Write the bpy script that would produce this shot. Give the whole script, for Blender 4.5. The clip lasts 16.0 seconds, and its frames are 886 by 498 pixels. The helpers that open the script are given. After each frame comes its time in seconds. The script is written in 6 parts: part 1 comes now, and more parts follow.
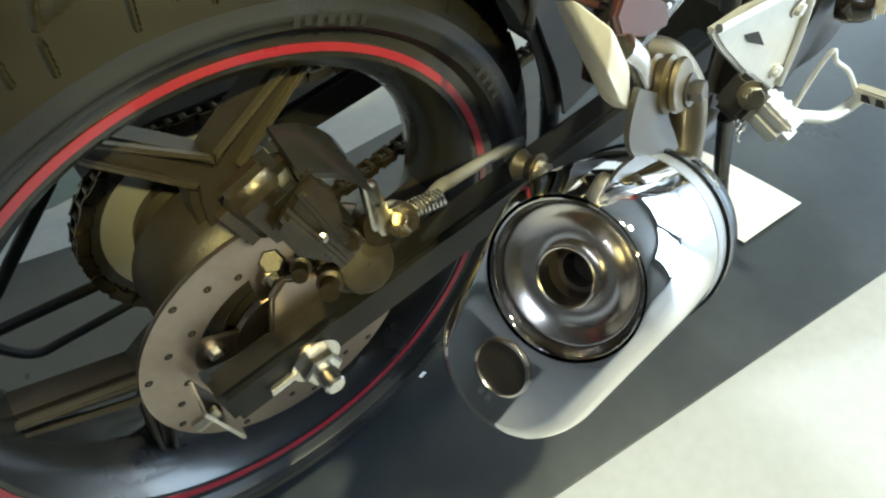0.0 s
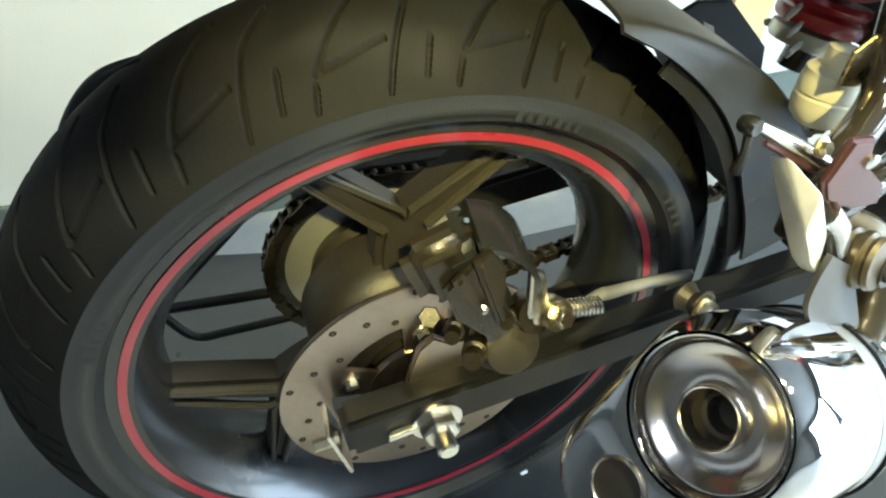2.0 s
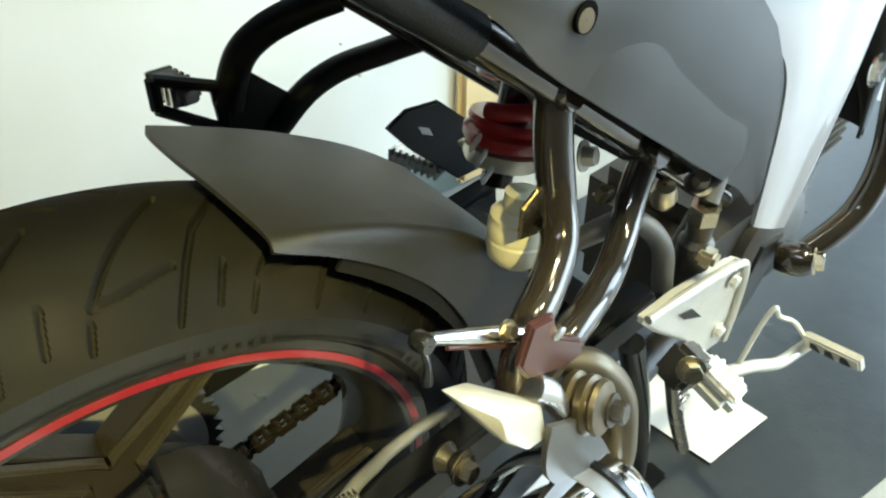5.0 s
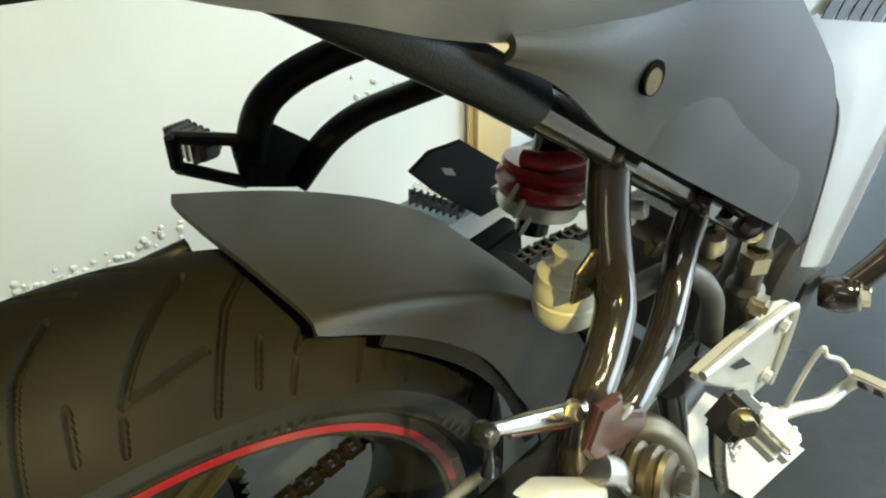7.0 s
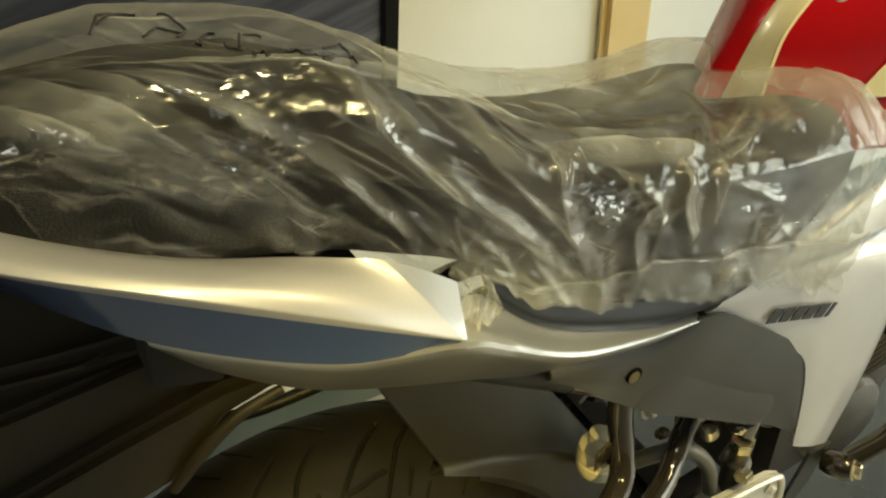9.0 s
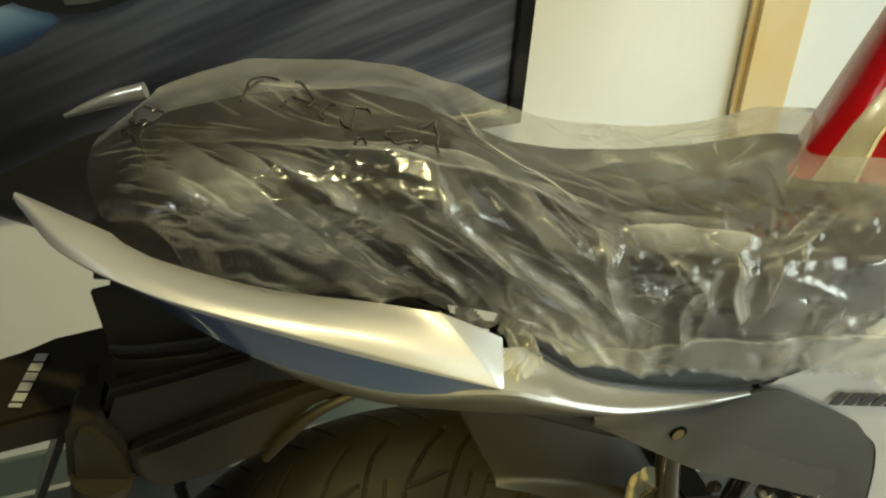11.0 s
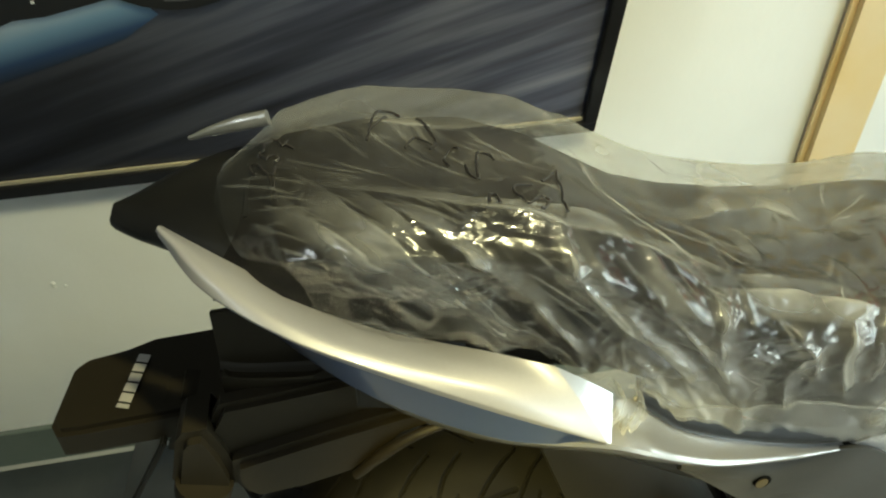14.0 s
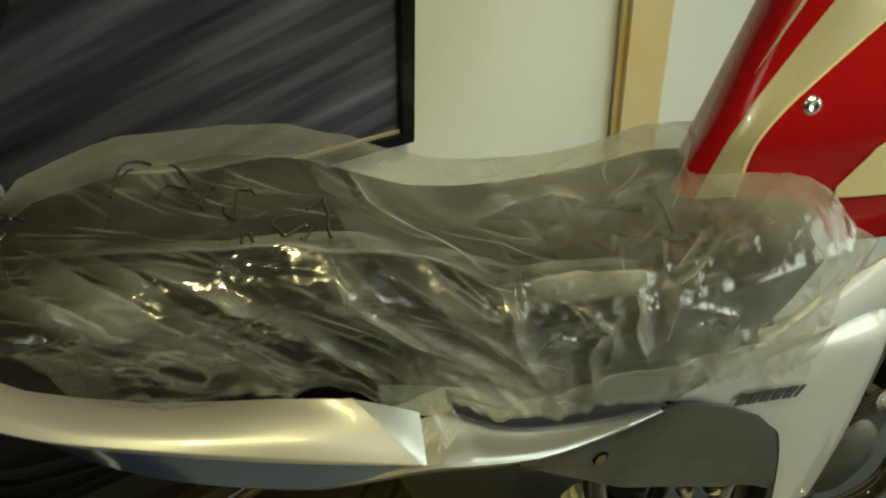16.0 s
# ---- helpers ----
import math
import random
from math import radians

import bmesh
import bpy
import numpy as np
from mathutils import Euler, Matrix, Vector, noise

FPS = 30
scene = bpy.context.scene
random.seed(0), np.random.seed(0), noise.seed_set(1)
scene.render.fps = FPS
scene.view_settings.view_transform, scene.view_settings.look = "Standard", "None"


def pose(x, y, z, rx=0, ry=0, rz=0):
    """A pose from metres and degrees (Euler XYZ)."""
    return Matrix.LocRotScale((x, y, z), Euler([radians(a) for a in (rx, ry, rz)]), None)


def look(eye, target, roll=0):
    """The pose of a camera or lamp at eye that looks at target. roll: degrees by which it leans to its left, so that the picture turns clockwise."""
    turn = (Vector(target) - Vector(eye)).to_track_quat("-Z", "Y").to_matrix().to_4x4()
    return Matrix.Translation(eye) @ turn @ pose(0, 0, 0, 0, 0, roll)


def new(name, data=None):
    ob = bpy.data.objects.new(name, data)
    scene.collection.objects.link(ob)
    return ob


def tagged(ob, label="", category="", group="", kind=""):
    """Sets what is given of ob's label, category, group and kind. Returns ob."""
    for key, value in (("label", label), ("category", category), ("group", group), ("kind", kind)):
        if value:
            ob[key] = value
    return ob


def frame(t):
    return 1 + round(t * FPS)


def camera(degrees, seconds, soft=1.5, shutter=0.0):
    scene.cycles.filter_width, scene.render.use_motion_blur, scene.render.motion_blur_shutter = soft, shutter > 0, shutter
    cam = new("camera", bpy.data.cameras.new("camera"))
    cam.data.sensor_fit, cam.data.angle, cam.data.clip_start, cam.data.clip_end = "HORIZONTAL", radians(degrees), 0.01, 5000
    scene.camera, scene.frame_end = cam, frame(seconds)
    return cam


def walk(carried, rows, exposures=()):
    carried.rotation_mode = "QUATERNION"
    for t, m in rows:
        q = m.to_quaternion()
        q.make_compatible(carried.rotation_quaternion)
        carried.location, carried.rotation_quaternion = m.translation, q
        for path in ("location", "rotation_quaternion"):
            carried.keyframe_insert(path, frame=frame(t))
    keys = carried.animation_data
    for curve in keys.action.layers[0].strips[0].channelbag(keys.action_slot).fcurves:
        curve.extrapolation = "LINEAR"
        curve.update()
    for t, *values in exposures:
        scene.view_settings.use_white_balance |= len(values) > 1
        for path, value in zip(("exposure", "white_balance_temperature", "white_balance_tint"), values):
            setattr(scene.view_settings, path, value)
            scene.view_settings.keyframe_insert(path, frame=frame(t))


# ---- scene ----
EXPOSURES = [
    (0.0, 0.45, 5450, 4), (0.7, 0.9, 5450, 4), (1.5, 1.15, 5400, 3), (2.2, 0.85, 5350, 3), (3.0, 0.65, 5350, 3), (4.0, 0.52, 5400, 3), (5.0, 0.48, 5450, 2), (7.5, 0.25, 5700, 2), (8.0, 0.1, 6000, 2),
    (8.5, -0.3, 7600, 0), (9.0, -0.42, 7450, 0), (11.5, -0.2, 6700, -3), (14.5, -0.12, 6300, -4), (15.5, -0.6, 6900, -8), (16.0, -0.95, 7150, -11),
]
cam = camera(67.0, 16.0, soft=2.2)
PATH = [
    (0.0, -0.0564, -0.3805, 0.7436, 39.17, 1.27, -39.29),
    (0.5, -0.0723, -0.3787, 0.7413, 39.13, 0.36, -29.45),
    (1.0, -0.0832, -0.3852, 0.7439, 41.08, -1.71, -21.13),
    (1.5, -0.0882, -0.3883, 0.7476, 44.42, -2.56, -18.95),
    (2.0, -0.0829, -0.3882, 0.7586, 46.89, -1.64, -19.57),
    (2.5, -0.0804, -0.3845, 0.7949, 49.05, -0.39, -21.02),
    (3.0, -0.0635, -0.3956, 0.8619, 51.48, 1.07, -24.74),
    (3.5, -0.0401, -0.4123, 0.9242, 51.56, 1.64, -27.90),
    (4.0, -0.0313, -0.4116, 0.8842, 50.79, 0.57, -30.12),
    (4.5, -0.0083, -0.3804, 0.8284, 48.77, 0.69, -31.75),
    (5.0, 0.0421, -0.3351, 0.8079, 50.07, -0.08, -39.30),
    (5.2, 0.0525, -0.3220, 0.8090, 51.06, 0.48, -40.07),
    (7.3, 0.0435, -0.2911, 0.8147, 51.71, 1.50, -40.22),
    (7.5, 0.0408, -0.2926, 0.8124, 52.28, 1.16, -40.29),
    (8.0, 0.0340, -0.3127, 0.8495, 52.48, 0.82, -37.70),
    (8.5, 0.0233, -0.3585, 0.9549, 53.99, 2.21, -34.32),
    (9.0, -0.0083, -0.4110, 1.0867, 54.47, 2.78, -27.86),
    (9.2, -0.0152, -0.4350, 1.1315, 53.32, 2.45, -24.18),
    (11.3, 0.0477, -0.4595, 1.1710, 54.14, 3.58, -9.53),
    (11.5, 0.0680, -0.4686, 1.1783, 56.05, 4.28, -5.66),
    (12.0, 0.0588, -0.4631, 1.1811, 53.05, 4.42, -6.59),
    (12.5, 0.0083, -0.4502, 1.1943, 52.29, 4.29, -7.38),
    (13.0, -0.0175, -0.4270, 1.1990, 50.00, 2.77, -9.63),
    (13.5, -0.0206, -0.4206, 1.2046, 51.29, 2.45, -9.48),
    (14.0, -0.0235, -0.4173, 1.2068, 51.51, 1.84, -9.85),
    (14.5, -0.0287, -0.4136, 1.2065, 51.24, 1.85, -10.64),
    (15.0, -0.0215, -0.4142, 1.2057, 51.27, 2.52, -12.58),
    (15.5, 0.0072, -0.4162, 1.2054, 51.49, 3.38, -17.78),
    (16.0, 0.0446, -0.4178, 1.1964, 52.28, 3.91, -24.45),
]
walk(cam, [(t, pose(x, y, z, rx, ry, rz)) for t, x, y, z, rx, ry, rz in PATH], exposures=EXPOSURES)

# ---- world and lights ----
world = bpy.data.worlds.new("daylight")
scene.world = world
world.use_nodes = True
wn, wl = world.node_tree.nodes, world.node_tree.links
sky = wn.new("ShaderNodeTexSky")
sky.sky_type, sky.sun_disc = "NISHITA", False
sky.sun_elevation, sky.sun_rotation = radians(30), radians(113)
wl.new(sky.outputs["Color"], wn["Background"].inputs["Color"])
wn["Background"].inputs["Strength"].default_value = 0.12


def area_lamp(name, eye, target, size, size_y, power, colour):
    lamp = bpy.data.lights.new(name, "AREA")
    lamp.shape, lamp.size, lamp.size_y = "RECTANGLE", size, size_y
    lamp.energy, lamp.color = power, colour
    ob = new(name, lamp)
    ob.matrix_basis = look(eye, target)
    return ob


sun_data = bpy.data.lights.new("sun", "SUN")
sun_data.energy, sun_data.angle, sun_data.color = 1.9, radians(0.5), (1.0, 0.95, 0.88)
sun = new("sun", sun_data)
sun.matrix_basis = look((7, -3, 4.5), (0, 0, 0))
# daylight through the open shop front, the showroom's ceiling lamps, and an added wall fill
area_lamp("shopfront_daylight", (4.1, -3.1, 1.3), (0.6, -0.9, 0.7), 2.4, 2.3, 130, (0.82, 0.93, 1.0))
area_lamp("doorway_daylight", (4.15, -0.675, 1.0), (0.6, 0.1, 0.4), 1.7, 1.9, 46, (0.8, 0.91, 1.0))
area_lamp("panel_lamp_light", (1.45, -1.1, 2.74), (1.45, -1.1, 0.0), 0.45, 0.2, 26, (1.0, 0.84, 0.52))
# added fill to brighten the left of the wall; no such fixture is known
area_lamp("wall_fill_light", (-1.3, -0.9, 2.74), (-1.3, -0.9, 0.0), 0.06, 1.2, 12, (0.95, 0.97, 1.0))
warm_spot = bpy.data.lights.new("warm_spot_light", "SPOT")
warm_spot.energy, warm_spot.color, warm_spot.shadow_soft_size = 200, (1.0, 0.86, 0.47), 0.05
warm_spot.spot_size, warm_spot.spot_blend = radians(64), 1.0
new("warm_spot_light", warm_spot).matrix_basis = look((0.65, -0.72, 2.65), (0.3, -0.05, 0.7))
side_spot = bpy.data.lights.new("side_spot_light", "SPOT")
side_spot.energy, side_spot.color, side_spot.shadow_soft_size = 700, (1.0, 0.77, 0.24), 0.04
side_spot.spot_size, side_spot.spot_blend = radians(10), 1.0
new("side_spot_light", side_spot).matrix_basis = look((-0.35, -2.0, 2.5), (0.1, -0.08, 0.545))


# ---- materials ----
def material(name, colour, rough=0.5, metal=0.0, vary=0.15, scale=30.0, bump=0.0, bump_scale=200.0, coat=0.0, second=None, second_scale=4.0, second_amount=0.5, specular=0.5):
    """A surface with fine grain and broad stains: colour and gloss vary at two sizes, with a fine relief."""
    m = bpy.data.materials.new(name)
    m.use_nodes = True
    n, l = m.node_tree.nodes, m.node_tree.links
    b = n["Principled BSDF"]
    co = n.new("ShaderNodeTexCoord")
    fine, broad = n.new("ShaderNodeTexNoise"), n.new("ShaderNodeTexNoise")
    fine.inputs["Scale"].default_value, fine.inputs["Detail"].default_value = scale, 6
    broad.inputs["Scale"].default_value, broad.inputs["Detail"].default_value = second_scale, 4
    l.new(co.outputs["Object"], fine.inputs["Vector"])
    l.new(co.outputs["Object"], broad.inputs["Vector"])
    mix = n.new("ShaderNodeMix")
    mix.data_type = "RGBA"
    mix.inputs["A"].default_value = (*[c * (1 - vary) for c in colour], 1)
    mix.inputs["B"].default_value = (*[min(1, c * (1 + vary)) for c in colour], 1)
    l.new(fine.outputs["Fac"], mix.inputs["Factor"])
    out = mix.outputs["Result"]
    if second:
        ramp = n.new("ShaderNodeMapRange")
        ramp.inputs["From Min"].default_value, ramp.inputs["From Max"].default_value = 0.48, 0.68
        ramp.inputs["To Max"].default_value = second_amount
        l.new(broad.outputs["Fac"], ramp.inputs["Value"])
        mix2 = n.new("ShaderNodeMix")
        mix2.data_type = "RGBA"
        mix2.inputs["B"].default_value = (*second, 1)
        l.new(out, mix2.inputs["A"])
        l.new(ramp.outputs["Result"], mix2.inputs["Factor"])
        out = mix2.outputs["Result"]
    l.new(out, b.inputs["Base Color"])
    rr = n.new("ShaderNodeMapRange")
    rr.inputs["To Min"].default_value, rr.inputs["To Max"].default_value = max(0.02, rough * 0.75), min(1, rough * 1.25)
    l.new(broad.outputs["Fac"], rr.inputs["Value"])
    l.new(rr.outputs["Result"], b.inputs["Roughness"])
    b.inputs["Metallic"].default_value = metal
    b.inputs["Specular IOR Level"].default_value = specular
    b.inputs["Coat Weight"].default_value = coat
    b.inputs["Coat Roughness"].default_value = 0.06
    if bump:
        bn, bt = n.new("ShaderNodeBump"), n.new("ShaderNodeTexNoise")
        bt.inputs["Scale"].default_value, bt.inputs["Detail"].default_value = bump_scale, 5
        l.new(co.outputs["Object"], bt.inputs["Vector"])
        bn.inputs["Strength"].default_value, bn.inputs["Distance"].default_value = bump, 0.002
        l.new(bt.outputs["Fac"], bn.inputs["Height"])
        l.new(bn.outputs["Normal"], b.inputs["Normal"])
    return m


RUBBER = material("tyre_rubber", (0.0055, 0.0052, 0.0046), 0.72, vary=0.35, scale=45, bump=0.12, bump_scale=350, second=(0.014, 0.0125, 0.0095), second_scale=11, second_amount=0.8, specular=0.16)
SIDEWALL = material("tyre_sidewall", (0.0115, 0.0122, 0.013), 0.42, vary=0.25, scale=80, bump=0.15, bump_scale=500, second=(0.022, 0.0235, 0.0245), second_scale=9)
RIM = material("satin_black_rim", (0.018, 0.0185, 0.02), 0.26, vary=0.2, scale=60, coat=0.2, second=(0.03, 0.028, 0.025), second_scale=14)
RED_STRIPE = material("red_rim_paint", (0.24, 0.016, 0.03), 0.3, vary=0.08, scale=50, coat=0.5, second=(0.28, 0.04, 0.045), second_scale=20)
ALLOY = material("dark_cast_alloy", (0.09, 0.08, 0.064), 0.38, 0.7, vary=0.25, scale=90, bump=0.3, bump_scale=500, second=(0.11, 0.095, 0.07), second_scale=12)
HUB = material("grey_brown_hub_paint", (0.024, 0.0205, 0.0165), 0.45, 0.3, vary=0.2, scale=80, bump=0.2, bump_scale=400, second=(0.04, 0.034, 0.026), second_scale=14)
STEEL = material("brushed_disc_steel", (0.37, 0.31, 0.265), 0.33, 1.0, vary=0.12, scale=160, second=(0.26, 0.2, 0.14), second_scale=16, second_amount=0.4)
SILVER_STEEL = material("plated_steel", (0.72, 0.7, 0.66), 0.25, 1.0, vary=0.1, scale=120, second=(0.45, 0.4, 0.32), second_scale=30)
CHROME = material("chrome", (0.82, 0.8, 0.78), 0.05, 1.0, vary=0.03, scale=40, second=(0.7, 0.68, 0.66), second_scale=10)
# chrome with a dark reflection put into its colour, for the outlet groove
DARK_CHROME = material("dark_reflection_chrome", (0.3, 0.28, 0.26), 0.07, 1.0, vary=0.05, scale=40)
TITAN = material("frame_tube_paint", (0.042, 0.034, 0.024), 0.12, 0.5, vary=0.12, scale=70, coat=0.6, second=(0.07, 0.056, 0.038), second_scale=12)
WARM_CHROME = material("heat_tinted_chrome", (0.82, 0.76, 0.7), 0.2, 1.0, vary=0.06, scale=60, second=(0.6, 0.52, 0.45), second_scale=30)
GREY_SLEEVE = material("satin_grey_sleeve", (0.33, 0.33, 0.33), 0.45, 0.6, vary=0.06, scale=120, second=(0.27, 0.27, 0.27), second_scale=12)
STRAP_GREY = material("satin_grey_strap", (0.1, 0.098, 0.094), 0.42, 0.5, vary=0.1, scale=120, second=(0.11, 0.108, 0.1), second_scale=20)
# soot in the exhaust pipe, and painted shade for holes and slots elsewhere
SOOT_SHADE = material("pipe_soot_and_hole_shade", (0.018, 0.014, 0.01), 0.7, vary=0.3, scale=90)
BLACK = material("black_plastic", (0.006, 0.006, 0.006), 0.45, vary=0.2, scale=120, bump=0.2, bump_scale=900, second=(0.012, 0.0115, 0.0105), second_scale=10, specular=0.3)
GLOSS_BLACK = material("gloss_black_paint", (0.008, 0.008, 0.008), 0.26, vary=0.15, scale=60, coat=0.15, second=(0.014, 0.013, 0.011), second_scale=18)
FENDER = material("textured_fender_plastic", (0.014, 0.0138, 0.0125), 0.38, vary=0.15, scale=150, bump=0.25, bump_scale=1200, second=(0.019, 0.0185, 0.0165), second_scale=9)
# dark plastic with the brown tone of the warm light mixed into its colour
UNDER = material("undertail_plastic", (0.016, 0.0125, 0.006), 0.5, vary=0.2, scale=100, bump=0.25, bump_scale=900, second=(0.024, 0.018, 0.0085), second_scale=8, specular=0.3)
GREY_PANEL = material("grey_side_panel", (0.046, 0.045, 0.042), 0.42, vary=0.06, scale=200, bump=0.12, bump_scale=1500, second=(0.053, 0.051, 0.048), second_scale=7, specular=0.35)
WHITE = material("pearl_white_paint", (0.58, 0.565, 0.565), 0.34, 0.12, vary=0.03, scale=90, coat=1.0, second=(0.52, 0.505, 0.505), second_scale=6)
PEARL = material("pearl_silver_paint", (0.4, 0.385, 0.38), 0.44, 0.5, vary=0.04, scale=400, coat=0.35, second=(0.35, 0.335, 0.34), second_scale=6)
SILVER = material("silver_metallic_paint", (0.38, 0.38, 0.385), 0.3, 0.65, vary=0.06, scale=500, coat=0.9, second=(0.33, 0.33, 0.33), second_scale=6)
BRACKET = material("cast_aluminium_bracket", (0.74, 0.71, 0.62), 0.36, 0.55, vary=0.08, scale=120, bump=0.15, bump_scale=600, second=(0.6, 0.56, 0.46), second_scale=14)
CREAM = material("cream_plastic", (0.74, 0.68, 0.46), 0.4, vary=0.08, scale=60, second=(0.64, 0.57, 0.36), second_scale=14)
RED_SPRING = material("red_spring_paint", (0.38, 0.02, 0.025), 0.3, vary=0.12, scale=60, coat=0.4, second=(0.22, 0.02, 0.02), second_scale=16)
RED_TANK = material("red_tank_paint", (0.34, 0.004, 0.008), 0.16, vary=0.05, scale=60, coat=0.0, second=(0.24, 0.004, 0.006), second_scale=6, specular=0.25)
CHAMPAGNE = material("champagne_stripe_paint", (0.62, 0.56, 0.4), 0.3, 0.35, vary=0.05, scale=300, coat=0.8, second=(0.56, 0.5, 0.36), second_scale=8)
VINYL = material("black_seat_vinyl", (0.016, 0.0145, 0.0135), 0.65, vary=0.25, scale=70, bump=0.35, bump_scale=700, second=(0.03, 0.024, 0.018), second_scale=9, specular=0.15)
HOSE = material("grey_rubber_hose", (0.1, 0.095, 0.085), 0.5, vary=0.15, scale=80, bump=0.2, bump_scale=500, second=(0.16, 0.15, 0.12), second_scale=22)
BRASS = material("yellow_zinc_plate", (0.62, 0.54, 0.36), 0.28, 1.0, vary=0.12, scale=90, second=(0.4, 0.33, 0.18), second_scale=30)
BRONZE = material("bronzed_bracket_paint", (0.13, 0.103, 0.058), 0.46, 0.9, vary=0.12, scale=90, coat=0.3, second=(0.1, 0.08, 0.042), second_scale=25)
CREAM_DECAL = material("cream_decal_film", (0.7, 0.62, 0.36), 0.3, vary=0.04, scale=90, coat=0.4, second=(0.64, 0.56, 0.32), second_scale=6)
PLUM = material("plum_tinted_steel", (0.07, 0.03, 0.032), 0.28, 0.35, vary=0.1, scale=80, coat=0.2, second=(0.1, 0.05, 0.045), second_scale=15)
OCHRE = material("ochre_plug", (0.085, 0.062, 0.018), 0.6, vary=0.2, scale=200, second=(0.08, 0.055, 0.015), second_scale=90)
# near-black for discs and ovals that stand for shaded holes
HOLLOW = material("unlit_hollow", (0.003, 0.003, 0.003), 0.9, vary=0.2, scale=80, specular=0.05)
BLUE_PAINT = material("slate_blue_paint", (0.02, 0.048, 0.14), 0.3, 0.3, vary=0.08, scale=300, coat=0.9, second=(0.024, 0.055, 0.13), second_scale=7)
PEN = material("black_marker_ink", (0.028, 0.025, 0.024), 0.4, vary=0.1)
LETTER_DARK = material("dark_letter_film", (0.015, 0.015, 0.02), 0.35, vary=0.1)
LETTER_LIGHT = material("pale_letter_print", (0.4, 0.38, 0.34), 0.5, vary=0.1)
CLEAR_LENS = material("clear_ribbed_lens", (0.75, 0.75, 0.72), 0.12, vary=0.05, scale=200, coat=0.8)
WALL = material("painted_plaster_wall", (0.8, 0.81, 0.78), 0.75, vary=0.03, scale=12, bump=0.3, bump_scale=35, second=(0.73, 0.73, 0.68), second_scale=2.2, second_amount=0.7)
FLAKE = material("flaking_paint", (0.66, 0.66, 0.62), 0.85, vary=0.15, scale=60, bump=0.4, bump_scale=150)
YELLOW_WALL = material("ochre_painted_pillar", (0.68, 0.5, 0.22), 0.7, vary=0.05, scale=14, bump=0.2, bump_scale=40, second=(0.72, 0.62, 0.42), second_scale=4)
SKIRT = material("grey_green_skirting", (0.13, 0.16, 0.145), 0.4, vary=0.12, scale=25, second=(0.2, 0.22, 0.2), second_scale=5)
FLOOR = material("grey_terrazzo_floor", (0.46, 0.465, 0.455), 0.35, vary=0.12, scale=60, bump=0.05, bump_scale=80, second=(0.4, 0.405, 0.395), second_scale=3)
MAT_DARK = material("dark_floor_mat", (0.034, 0.039, 0.043), 0.3, vary=0.25, scale=40, bump=0.12, bump_scale=160, second=(0.06, 0.067, 0.072), second_scale=5, specular=0.9)
PAPER = material("white_paper", (0.82, 0.81, 0.78), 0.7, vary=0.02, scale=40)
# unseen walls: colour kept very dark so little light bounces back
DIM_WALL = material("darkened_unseen_wall", (0.09, 0.084, 0.072), 0.7, vary=0.06, scale=12, bump=0.2, bump_scale=35, second=(0.075, 0.068, 0.058), second_scale=2)
# ceiling is out of view, darkened to hold down the fill light
CEILING = material("darkened_ceiling_paint", (0.17, 0.166, 0.155), 0.8, vary=0.03, scale=10, bump=0.1, bump_scale=40)
FRAME_BLACK = material("black_poster_frame", (0.01, 0.01, 0.011), 0.3, vary=0.15, scale=60, coat=0.3)


